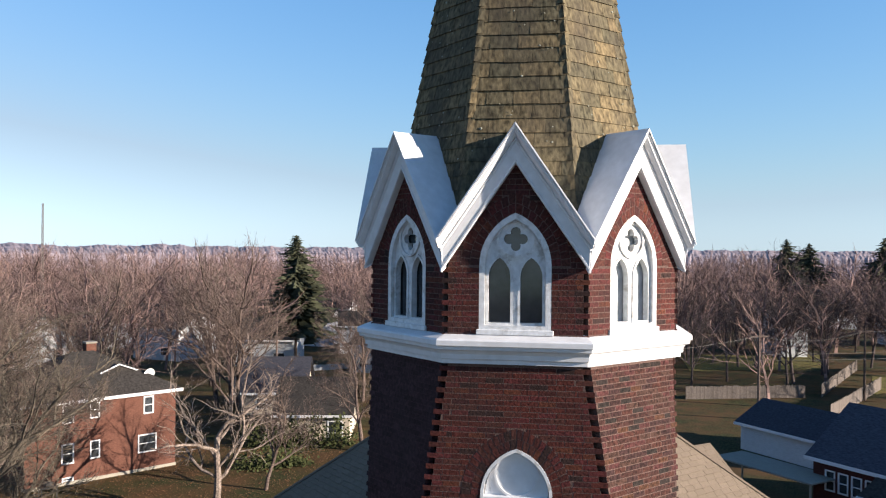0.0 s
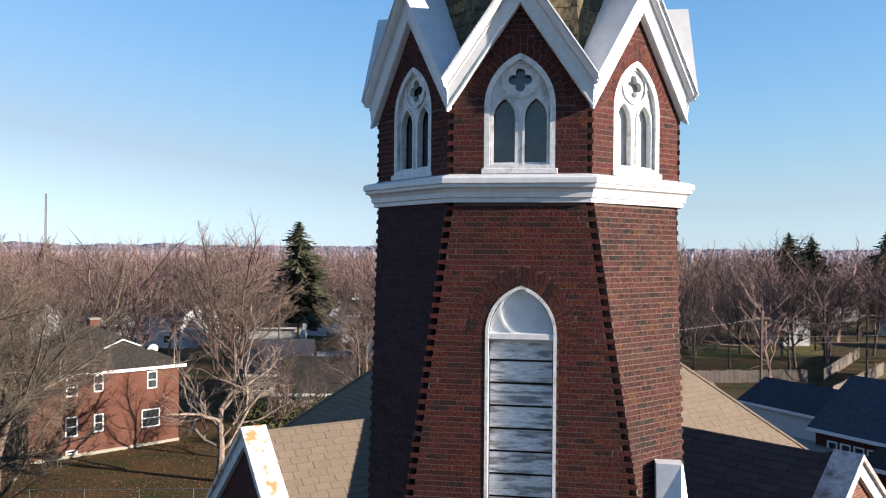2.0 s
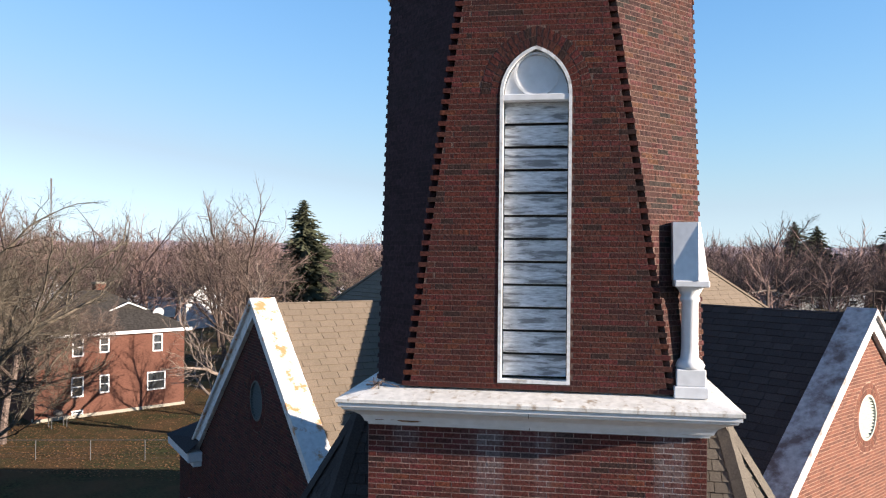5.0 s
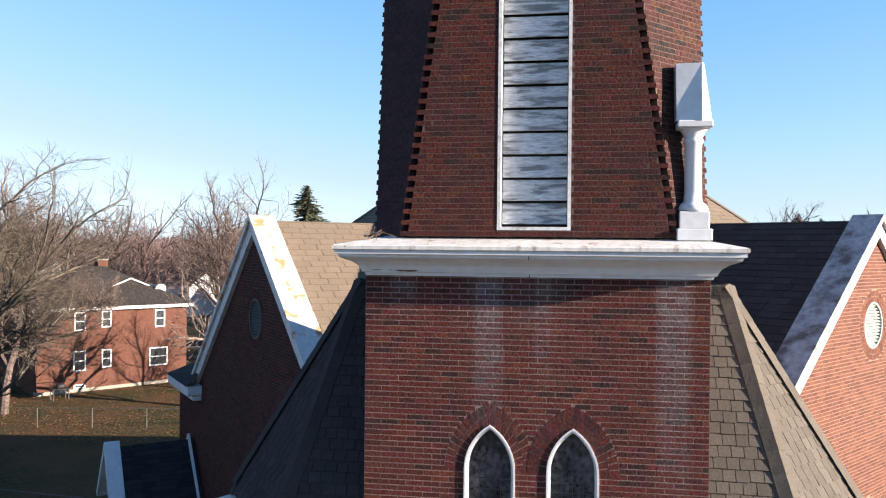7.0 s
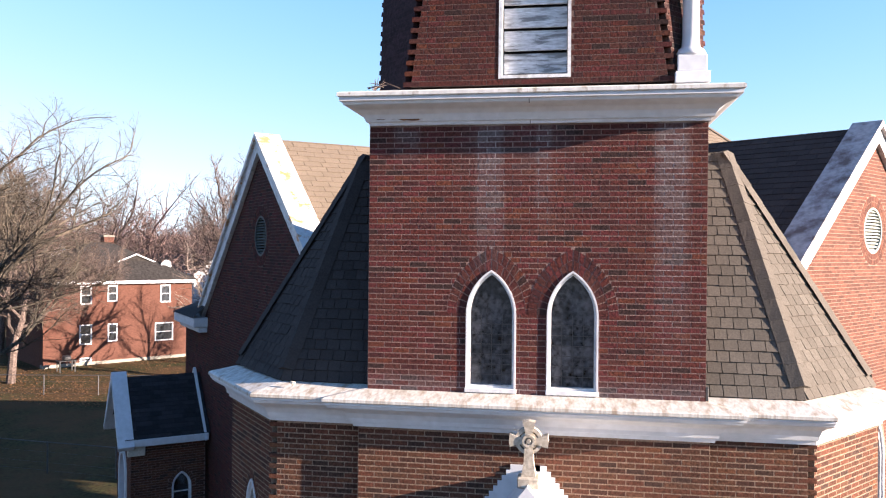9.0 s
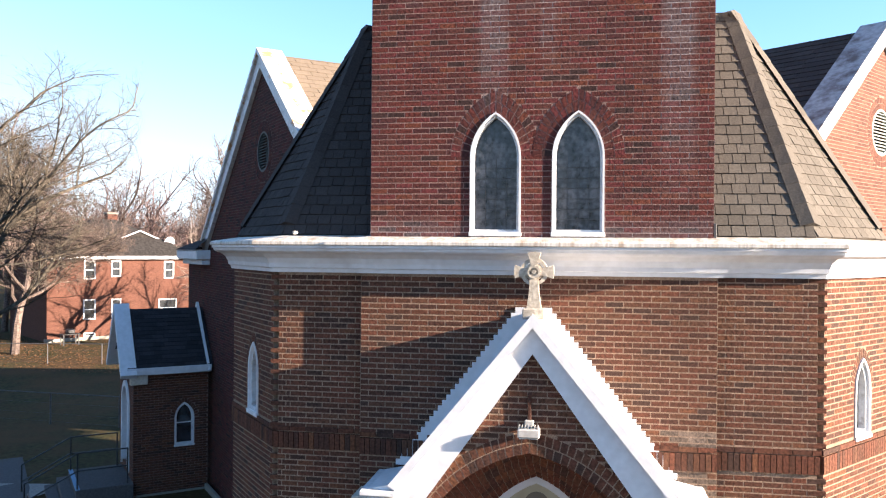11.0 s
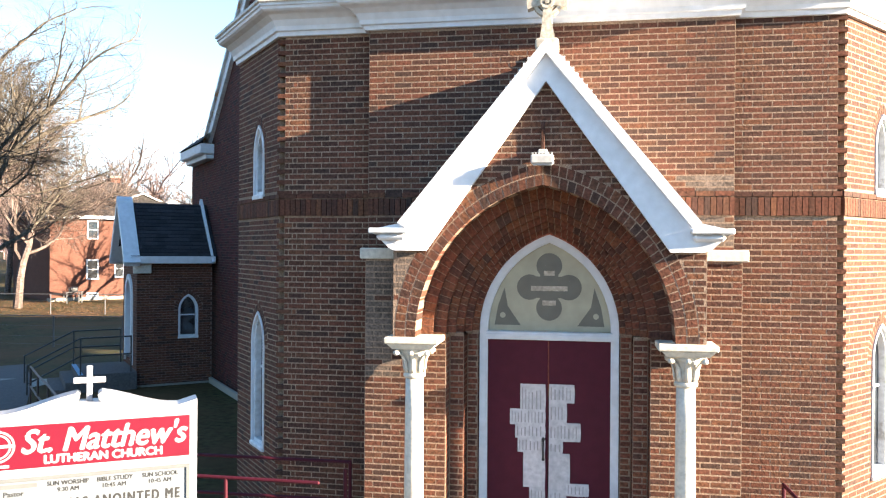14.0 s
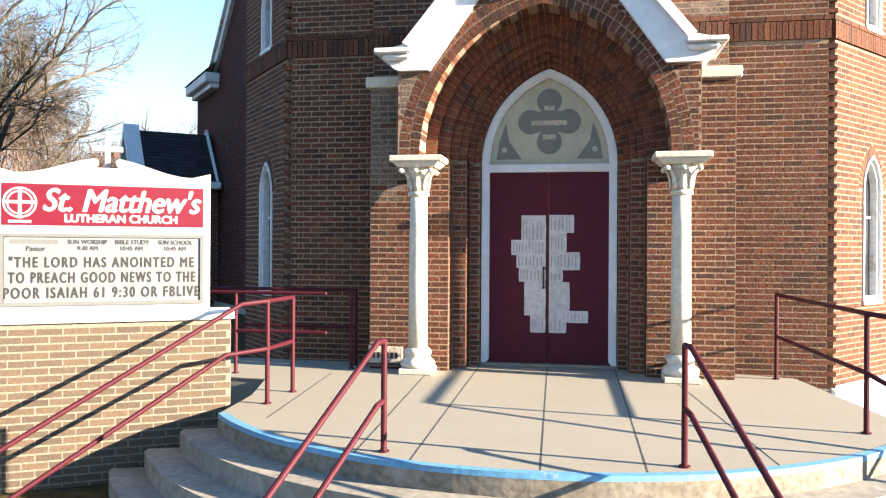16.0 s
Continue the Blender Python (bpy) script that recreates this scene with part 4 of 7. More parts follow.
f_wr, w_wr = base_wall(DL[5], DL[6], [], 0.5, teeth=(False, True), inset=(0, 0.05), stretch=(0.05, 1.15, 3.0, 6.6), seed=44)
porch_gap = Arch(2.13 + 0.05, 1.2, 0.4, 3.16, 4.8)
f_c, w_c = base_wall(DL[3], DL[4], [porch_gap], 0.6, stretch=(0.05, 1.6, 4.9, 6.7), seed=45,
                     alt=((lambda u, w: 0.75 if u > 3.55 and 4.2 < w < 5.0 else 0.0), BRICK_GREY))
for p0, p1 in ((DL[2], DL[3]), (DL[4], DL[5])):
    f = wall_frame(p0, p1)
    wall_mesh("base_wall", f, [(0.004, 0.6), (0.116, 0.6), (0.116, 6.8), (0.004, 6.8)], [], BRICK_BROWN, church, thick=0.1)
for f, holes in ((f_dl, (up_l, low_l)), (f_dr, (up_r, low_r))):
    for h in holes:
        lancet(f, h, church, frame_w=0.07, glass_mat=DARK_GLASS, bar=(h.s - 0.35) if h.p < 4 else None)
# returns behind the slanting sides, and the foundation
for (x, y), s in ((DL[0], -1), (DL[7], 1)):
    back = (x - s * 0.766 * 3.4, y + 0.643 * 3.4)
    f = wall_frame((x, y), back) if s > 0 else wall_frame(back, (x, y))
    wall_mesh("base_wall", f, [(0.004, 0), (3.4, 0), (3.4, 6.8), (0.004, 6.8)], [], BRICK_BROWN, church)
part("foundation", sweep([(-4.5, 1.49), (-3.3, 0.06)], [(-0.2, -0.5), (0.05, -0.5), (0.05, 0.42), (0.0, 0.45), (-0.2, 0.45)]), LIMESTONE, church, "pale painted stone foundation")
part("foundation", sweep([(3.3, 0.06), (4.5, 1.49)], [(-0.2, -0.5), (0.05, -0.5), (0.05, 0.48), (0.0, 0.525), (-0.2, 0.525)]), WHITE, church, "white painted stone foundation")
part("foundation", sweep([(2.13, 0.06), (3.3, 0.06)], [(-0.2, -0.5), (0.01, -0.5), (0.01, 0.5), (-0.2, 0.5)]), CONCRETE_OLD, church)

# lower cornice
part("cornice", sweep(DL, [(-0.02, 6.79), (0.05, 6.79), (0.06, 6.84), (0.09, 6.85), (0.10, 6.90), (0.14, 6.97), (0.21, 7.02), (0.28, 7.04), (0.31, 7.06), (0.32, 7.09), (0.34, 7.10), (0.34, 7.15), (-0.02, 7.2)]), WHITE, church)
part("flashing", sweep(DL, [(0.35, 7.13), (0.365, 7.14), (0.365, 7.175), (0.34, 7.19), (-0.35, 7.29)]), CORNICE_LOW, church, "brown-stained white sheet-metal cornice top")

# skirt roofs between the base and the tower
for s in (1, -1):
    T, U = (s * 2.62, 1.97, 10.43), (s * 2.02, 1.97, 10.43)
    e0, e1, e2 = (s * 2.02, 0.22, 7.27), (s * 3.27, 0.22, 7.27), (s * 4.50, 1.58, 7.27)
    e3 = (s * (4.58 - 0.766 * 3.6), 1.48 + 0.643 * 3.6, 7.25)
    def quad(*p):
        return list(p) if s > 0 else list((p[1], p[0]) + tuple(reversed(p[2:])))
    roof = new("skirt_roof")
    roof.parent = church
    roof["label"] = "weathered tan asphalt-shingle skirt roof" if s > 0 else "asphalt-shingle skirt roof coloured dark for its shade"
    # the left roof's shade is in its colour, the right keeps plain tan
    cover = SHINGLE_TAN if s > 0 else SHINGLE_TAN_SHADED
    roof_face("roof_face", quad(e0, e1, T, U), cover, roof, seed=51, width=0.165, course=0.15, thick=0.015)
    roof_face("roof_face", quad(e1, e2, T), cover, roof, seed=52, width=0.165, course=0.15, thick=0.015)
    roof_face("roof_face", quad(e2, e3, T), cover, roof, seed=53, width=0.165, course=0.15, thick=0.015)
    bm = bmesh.new()
    for p, q in ((e1, T), (e2, T)):
        p, q = Vector(p).lerp(Vector(q), 0.045), Vector(q)
        n = 12
        d = (q - p).normalized()
        side = d.cross(Vector((0, 0, 1))).normalized()
        up = side.cross(d).normalized()
        for k in range(n):
            a0, a1 = p.lerp(q, k / n), p.lerp(q, (k + 1.0) / n)
            vs = [bm.verts.new(v) for v in (a0 + up * 0.055, a0 + side * 0.14 - up * 0.02, a1 + side * 0.14 - up * 0.022, a1 + up * 0.048, a0 - side * 0.14 - up * 0.02, a1 - side * 0.14 - up * 0.022)]
            bm.faces.new((vs[0], vs[1], vs[2], vs[3])), bm.faces.new((vs[4], vs[0], vs[3], vs[5])), bm.faces.new((vs[4], vs[1], vs[0]))
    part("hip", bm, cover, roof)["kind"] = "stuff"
part("step_flashing", box(bmesh.new(), Frame((W1, 0, 0), (0, 1, 0)), 0.0, 0.05, 7.25, 7.42, -0.02, 0.03, 0.004), LEAD, church)

# ---- the church: nave gables and roofs ----
for s, (gx, gy), dz, vz in ((-1, (-6.575, 7.58), 0.19, 9.28), (1, (6.41, 7.41), 0.23, 9.47)):
    r = Vector((0.629, s * 0.777, 0))
    f = Frame((gx, gy, 0), r)
    vent = Disc(0, vz, 0.46)
    out = -7.8 if s < 0 else -5.4
    poly = [(out, -0.3), (5.4, -0.3), (5.4, 6.8 + dz), (0, 11.05 + dz), (-5.4, 6.8 + dz)] if s > 0 else [(out, -0.3), (5.4, -0.3), (5.4, 6.8 + dz), (0, 11.05 + dz), (-5.4, 6.8 + dz), (-5.4, 6.78), (out, 6.78)]
    side_win = [Arch(-1.1, 0.5, 1.6, 4.0, 4.9)] if s < 0 else [Arch(-0.2, 0.85, 2.2, 4.8, 6.0)]
    # gable colours carry their light: dark on the shaded left, bright on the right
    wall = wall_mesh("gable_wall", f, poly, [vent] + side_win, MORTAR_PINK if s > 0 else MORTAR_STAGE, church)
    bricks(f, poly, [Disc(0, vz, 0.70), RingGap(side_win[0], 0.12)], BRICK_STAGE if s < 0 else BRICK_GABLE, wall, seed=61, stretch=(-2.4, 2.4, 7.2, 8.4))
    verts, faces = [], []
    for ring, n in ((0.47, 40), (0.585, 48)):
        for k in range(n):
            i = len(verts)
            for d in (0.004, -0.01):
                for rr, e in ((ring, 0.06), (ring, 0.94), (ring + 0.105, 0.94), (ring + 0.105, 0.06)):
                    t = 2 * math.pi * (k + e) / n
                    verts.append(f.at(rr * math.cos(t), vz + rr * math.sin(t), d))
            faces += [tuple(i + x for x in q) for q in [(3, 2, 1, 0), (0, 1, 5, 4), (1, 2, 6, 5), (2, 3, 7, 6), (3, 0, 4, 7)]]
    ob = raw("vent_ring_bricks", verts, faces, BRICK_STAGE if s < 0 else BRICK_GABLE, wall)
    ob["kind"] = "stuff"
    lancet(f, side_win[0], church, frame_w=0.12, glass_mat=DARK_GLASS)
    v = new("vent")
    v.parent = church
    part("frame", band(f, ring_points(0, vz, 0.46), ring_points(0, vz, 0.42), -0.1, 0.0, True), VENT_PALE if s > 0 else VENT_SHADED, v)
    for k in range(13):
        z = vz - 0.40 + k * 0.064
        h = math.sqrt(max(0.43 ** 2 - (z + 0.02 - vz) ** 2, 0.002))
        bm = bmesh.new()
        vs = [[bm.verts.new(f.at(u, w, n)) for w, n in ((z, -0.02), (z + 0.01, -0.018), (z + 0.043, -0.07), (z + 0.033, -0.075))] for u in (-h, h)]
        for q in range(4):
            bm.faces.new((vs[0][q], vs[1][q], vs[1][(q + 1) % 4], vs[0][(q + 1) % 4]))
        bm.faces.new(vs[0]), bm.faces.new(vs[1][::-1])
        part("slat", bm, VENT_PALE if s > 0 else VENT_SHADED, v)
    # dark sheet in place of the vent's unlit inside
    part("backing", slab(f, ring_points(0, vz, 0.45), -0.22, -0.2), DARK_METAL, v)
    # parapet coping
    k = 0.787
    def cope(t0, t1, half, n0, n1, mat, name, label=""):
        o = [(-half, t1 - half * k), (0, t1), (half, t1 - half * k)]
        i2 = [(-half, t0 - half * k), (0, t0), (half, t0 - half * k)]
        part(name, band(f, o, i2, n0, n1), mat, church, label)
    cope(11.0 + dz, 11.38 + dz, 5.55, -0.36, 0.10, WHITE_WORN, "coping")
    cope(11.32 + dz, 11.44 + dz, 5.6, -0.42, 0.17, WHITE_RUST if s < 0 else COPING_RUST, "coping_cap", "white metal parapet cap with rust patches")
    # roof slopes running back
    back = -f.n * 15.0
    for side in (1, -1):
        eave0 = f.at(side * 5.55, 11.32 + dz - 5.55 * k, -0.3)
        ridge0 = f.at(0, 11.32 + dz, -0.3)
        eave1, ridge1 = eave0 + back, ridge0 + back
        pts = [eave0, eave1, ridge1, ridge0] if side > 0 else [eave1, eave0, ridge0, ridge1]
        # pale copy on the sunlit nave, dark copy on the shaded one
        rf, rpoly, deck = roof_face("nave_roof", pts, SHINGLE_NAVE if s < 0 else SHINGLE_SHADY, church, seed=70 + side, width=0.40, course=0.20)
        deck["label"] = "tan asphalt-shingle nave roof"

# low pyramid roof over the crossing
apex = (-0.3, 13.0, 15.30)
cr = [(-0.3, 5.3, 10.15), (7.4, 13.0, 10.15), (-0.3, 20.7, 10.15), (-8.0, 13.0, 10.15)]
for i in range(4):
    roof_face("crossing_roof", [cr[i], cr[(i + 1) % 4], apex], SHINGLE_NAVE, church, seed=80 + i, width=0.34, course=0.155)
bm = bmesh.new()
for c in cr:
    tube(bm, c, apex, 0.06, n=6)
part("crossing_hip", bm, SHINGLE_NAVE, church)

# supposed rear wing, added out of sight behind the crossing to shade the lawn
wing = [(-6.3, 27.0), (-3.0, 15.0), (5.0, 15.5), (5.8, 29.0)]
bm = bmesh.new()
lo, hi = [bm.verts.new((x, y, -0.3)) for x, y in wing], [bm.verts.new((x, y, 7.4)) for x, y in wing]
for i in range(4):
    bm.faces.new((lo[i], lo[(i + 1) % 4], hi[(i + 1) % 4], hi[i]))
bm.faces.new(hi)
part("rear_wing", bm, BRICK_RED, church)

# rot in the cornice, and twigs a bird has left on it
def ragged(f, u, w, a, b, n0, n1, seed, name, mat, parent, label=""):
    """A thin plate with a torn edge."""
    r = random.Random(seed)
    pts = [(u + a * math.cos(6.283 * k / 13) * r.uniform(0.55, 1.15), w + b * math.sin(6.283 * k / 13) * r.uniform(0.5, 1.2)) for k in range(13)]
    return part(name, slab(f, pts, n0, n1), mat, parent, label)


ragged(TW, 0.55, 10.628, 0.17, 0.016, 0.05, 0.099, 1, "rot_patch", RUST, church, "rusted rot hole in the white cornice")
ragged(TW, 0.16, 10.635, 0.06, 0.010, 0.05, 0.099, 2, "rot_patch", RUST, church)
ragged(TW, 0.33, 10.64, 0.03, 0.008, 0.05, 0.0995, 3, "rot_patch", RUST, church)
part("seam", box(bmesh.new(), TW, 2.02, 2.028, 10.77, 10.82, 0.2, 0.334), LEAD, church)
part("seam", box(bmesh.new(), TW, 2.02, 2.028, 10.565, 10.60, 0.0, 0.0615), LEAD, church)
r = random.Random(8)
nest = thing("twig_heap", "small heap of dark dry twigs lying on the cornice", "twigs")
bm = bmesh.new()
for k in range(16):
    c = Vector((-1.93 + r.gauss(0, 0.05), -0.02 + r.gauss(0, 0.05), 11.05 + r.uniform(0, 0.05)))
    d = Vector((r.gauss(0, 1), r.gauss(0, 0.6), abs(r.gauss(0.3, 0.5)))).normalized() * r.uniform(0.06, 0.13)
    tube(bm, c - d, c + d, 0.007, 0.003, 5)
part("twigs", bm, BARK, nest)["kind"] = "stuff"

frag = thing("stone_fragment", "small pale broken stone lying on the cornice", "stone")
bm = bmesh.new()
r = random.Random(5)
bmesh.ops.create_icosphere(bm, subdivisions=1, radius=0.04)
for v in bm.verts:
    v.co = Vector((-3.0, -0.06, 7.29)) + Vector((v.co.x * r.uniform(0.7, 1.2), v.co.y * 0.7, v.co.z * r.uniform(0.6, 1.0)))
part("lump", bm, LIMESTONE, frag)
ragged(wall_frame((2.13, -0.06), (2.13, 0.06)), 0.06, 7.16, 0.05, 0.05, 0.33, 0.372, 6, "torn_flashing", RUST, church)


# ---- ground ----
def ground_height(x, y):
    def smooth(t):
        t = min(max(t, 0), 1)
        return t * t * (3 - 2 * t)
    h = 0.45 * smooth((-2.8 - x) / 2.5) * smooth((y + 1.5) / 3.0) * (1 - smooth((-x - 14) / 14)) * (1 - smooth((y - 22) / 15))
    far = smooth((math.hypot(x, y) - 25) / 40)
    return h * (1 - far) + 0.2 * far


def ground_sheet():
    xs = sorted(set([-2500, -1200, -600, -300, -150, -100, 100, 150, 300, 600, 1200, 2500] + [i * 1.5 for i in range(-40, 41)]))
    ys = sorted(set([-300, -100, -40, 120, 180, 300, 600, 1200, 2500, 4000] + [i * 1.5 for i in range(-14, 61)]))
    verts = [(x, y, ground_height(x, y)) for y in ys for x in xs]
    n = len(xs)
    faces = [(j * n + i, j * n + i + 1, (j + 1) * n + i + 1, (j + 1) * n + i) for j in range(len(ys) - 1) for i in range(n - 1)]
    g = raw("ground", verts, faces, GROUND)
    tagged(g, "patchy winter lawn with brown fallen leaves", "ground", kind="structure")


ground_sheet()
# greener grass whose colour is brightened to stand for sunlight on it
LAWN_SUNLIT = material("greener_sunlit_lawn", (0.115, 0.105, 0.032), 0.95, grain=0.4, scale=3, stain=0.6, stain_colour=(0.14, 0.10, 0.045), stain_scale=0.3, bump=0.5)
for pts in ([(19, 112), (40, 118), (44, 136), (20, 130)], [(38, 96), (52, 106), (56, 118), (44, 112)]):
    z = [ground_height(x, y) for x, y in pts]
    tagged(raw("lawn", [(x, y, max(z) + 0.02) for x, y in pts] + [(x, y, min(z) - 0.3) for x, y in pts], [(0, 1, 2, 3), (0, 4, 5, 1), (1, 5, 6, 2), (2, 6, 7, 3), (3, 7, 4, 0)], LAWN_SUNLIT), "yellow-green mown lawn behind the houses, coloured bright as if sunlit", "lawn", kind="structure")


# ---- the church: entrance porch ----
PC = 0.05                                    # the porch's middle
FY = -0.82                                   # front of the porch gable
GF = Frame((0, FY, 0), (1, 0, 0))
front_arch = Arch(0.02, 1.40, 3.0, 3.16, 4.845)
poly = [(-1.63, 3.16), (1.73, 3.16), (1.73, 4.2), (PC, 6.2), (-1.63, 4.2)]
porch_wall = wall_mesh("porch_wall", GF, poly, [front_arch], MORTAR_LIGHT, church, thick=0.34, reveal=0.34)
bricks(GF, poly, [RingGap(front_arch, 0.235)], BRICK_BROWN, porch_wall, seed=91, joint=0.0135, stretch=(-0.9, 1.7, 3.2, 6.0),
       alt=((lambda u, w: 0.92 if u < -1.0 and w < 4.2 else 0.0), BRICK_GREY))
for r, n, back in ((-0.006, 27, -0.335), (0.117, 30, -0.01)):
    voussoirs(GF, front_arch, r + 0.003, r + 0.112, BRICK_BROWN, porch_wall, n=n, proud=0.002, back=back)
for x, s in ((-1.63, -1), (1.73, 1)):
    f = wall_frame((x, FY + 0.004), (x, -0.07)) if s > 0 else wall_frame((x, -0.07), (x, FY + 0.004))
    q = [(0, 3.16), (0.746, 3.16), (0.746, 4.3), (0, 4.3)]
    w = wall_mesh("porch_wall", f, q, [], MORTAR_LIGHT, church, thick=0.2)
    bricks(f, q, [], BRICK_BROWN, w, seed=92, joint=0.0135)

# splayed rings of brick between the front arch and the door
halves = (1.40, 1.27, 1.14, 1.055, 0.975, 0.90, 0.83)
for i, y in enumerate((-0.462, -0.37, -0.25, -0.14, -0.02, 0.085)):
    t = (1.40 - halves[i + 1]) / 0.57
    inner = Arch(0.02 + (PC - 0.02) * t, halves[i + 1], 3.14, 3.16, 4.845 - 0.505 * t)
    f = Frame((0, y, 0), (1, 0, 0))
    width = halves[i] - halves[i + 1]
    ring = part("arch_ring", band(f, inner.grown(width + 0.09, False).outline(), inner.grown(0.006, False).outline(), -0.15, -0.004), MORTAR_LIGHT, church)
    voussoirs(f, inner, 0.0, width + 0.03, BRICK_ARCH, ring, n=25 - i, proud=0.0015, back=-0.14, joint=0.009)

# piers and stepped jambs
for s in (-1, 1):
    def bx(u):
        return PC + s * u
    def face(x0, x1, y, z0, z1, seed):
        f = Frame((min(x0, x1), y, 0), (1, 0, 0))
        wd = abs(x1 - x0)
        q = [(0, z0), (wd, z0), (wd, z1), (0, z1)]
        if z1 > 3.5:                         # the arch springs from the inner part of the pier
            q = [(0, z0), (wd, z0), (wd, 3.16), (wd - 0.29, 3.16), (wd - 0.29, z1), (0, z1)] if s < 0 else [(0, z0), (wd, z0), (wd, z1), (0.29, z1), (0.29, 3.16), (0, 3.16)]
        w = wall_mesh("pier_wall", f, q, [], MORTAR_LIGHT, church, thick=0.35)
        bricks(f, q, [], BRICK_BROWN if z1 > 3.5 else BRICK_ARCH, w, seed=seed, joint=0.0135, stretch=(0, 1, 0.7, 4.0 if s > 0 else 2.4) if z1 > 3.5 else None,
               alt=((lambda u, w: 0.93 if u < 0.36 and w > 2.62 else 0.0), BRICK_GREY) if s < 0 and z1 > 3.5 else None)
    def flank(x, y0, y1, z0, z1, seed, inward):
        a, b = ((x, y0), (x, y1)) if (s < 0) == inward else ((x, y1), (x, y0))
        f = wall_frame(a, b)
        d = abs(y1 - y0)
        q = [(0, z0), (d, z0), (d, z1), (0, z1)]
        w = wall_mesh("pier_wall", f, q, [], MORTAR_LIGHT, church, thick=0.05)
        bricks(f, q, [], BRICK_ARCH if inward else BRICK_BROWN, w, seed=seed, joint=0.0135)
    face(bx(1.14), bx(2.10), -0.46, 0.62, 4.02, 101 + s)
    flank(bx(1.14), -0.455, -0.21, 0.62, 3.16, 104, True)
    flank(bx(2.10), -0.455, -0.065, 0.62, 4.02, 105, False)
    face(bx(0.97), bx(1.135), -0.20, 0.62, 3.16, 106)
    flank(bx(0.97), -0.195, 0.08, 0.62, 3.16, 107, True)
    face(bx(0.84), bx(0.965), 0.085, 0.62, 3.16, 108)
    flank(bx(0.84), 0.09, 0.24, 0.62, 3.16, 109, True)
    blk = Frame((bx(1.82) - 0.34, -0.5, 0), (1, 0, 0))
    part("impost_block", box(bmesh.new(), blk, 0.0, 0.68, 4.02, 4.15, -0.42, 0.0, 0.012), LIMESTONE, church, "pale limestone impost block")

# white rakes, kneelers and roof of the porch
knee_out = [(1.66, 4.125), (1.72, 4.15), (1.77, 4.20), (1.82, 4.245), (1.84, 4.28), (1.845, 4.30), (1.89, 4.305), (1.89, 4.36), (1.58, 4.43)]
knee_in = [(u, 4.122) for u in (1.64, 1.62, 1.60, 1.57, 1.54, 1.50, 1.45, 1.39)] + [(1.305, 4.12)]
mirror = lambda pts: [(PC - u, w) for u, w in pts]
shift = lambda pts: [(PC + u, w) for u, w in pts]
rake_out = mirror(knee_out) + [(PC, 6.37)] + shift(knee_out)[::-1]
rake_in = mirror(knee_in) + [(PC, 5.95)] + shift(knee_in)[::-1]
part("porch_roof", band(GF, rake_out, rake_in, -0.755, 0.07), WHITE, church, "white painted porch gable with kneelers")
part("crown_moulding", band(GF, [(PC - 1.61, 4.43), (PC, 6.395), (PC + 1.61, 4.43)], [(PC - 1.52, 4.375), (PC, 6.24), (PC + 1.52, 4.375)], 0.06, 0.13), WHITE, church)
for s in (-1, 1):
    part("kneeler_ledge", box(bmesh.new(), GF, min(PC + s * 1.50, PC + s * 1.93), max(PC + s * 1.50, PC + s * 1.93), 4.31, 4.37, -0.76, 0.17, 0.012), WHITE_WORN, church)
    part("kneeler_moulding", box(bmesh.new(), GF, min(PC + s * 1.52, PC + s * 1.85), max(PC + s * 1.52, PC + s * 1.85), 4.235, 4.31, 0.06, 0.13, 0.03), WHITE, church)
f = Frame((0, -0.06, 0), (1, 0, 0))
for s in (-1, 1):
    for i in range(29):
        z = 4.44 + i * 0.0677
        u = PC + s * (6.46 - z) / 1.30
        a, b = sorted((u - s * 0.20, u + s * (0.085 if s > 0 else 0.16)))
        part("flashing_step", box(bmesh.new(), f, a, b, z, z + 0.0677, 0.004, 0.022), WHITE, church)

# cross on the gable
cross = thing("stone_cross", "grey carved stone wheel cross on the white porch gable", "cross")
CF = Frame((PC, -0.66, 0), (1, 0, 0))
CZ = 6.85
part("base", box(bmesh.new(), CF, -0.125, 0.125, 6.32, 6.44, -0.12, 0.12, 0.015), STONE, cross)
part("shaft", slab(CF, [(-0.085, 6.42), (0.085, 6.42), (0.055, 6.62), (0.045, CZ), (-0.045, CZ), (-0.055, 6.62)], -0.06, 0.06), STONE, cross)
for k in range(4):
    a = math.pi / 2 * k
    c, s = math.cos(a), math.sin(a)
    pts = [(0.03, -0.035), (0.12, -0.045), (0.215, -0.075), (0.225, 0.0), (0.215, 0.075), (0.12, 0.045), (0.03, 0.035)]
    if k == 3:
        continue
    part("arm", slab(CF, [(x * c - y * s, CZ + x * s + y * c) for x, y in pts], -0.06, 0.06), STONE, cross)
part("wheel", band(CF, ring_points(0, CZ, 0.155), ring_points(0, CZ, 0.115), -0.05, 0.05, True), STONE, cross)
part("boss", band(CF, ring_points(0, CZ, 0.075), ring_points(0, CZ, 0.045), 0.04, 0.075, True), STONE, cross)
part("hub", slab(CF, ring_points(0, CZ, 0.10), -0.05, 0.05), STONE, cross)
part("stud", slab(CF, ring_points(0, CZ, 0.025, 12), 0.05, 0.08), STONE, cross)

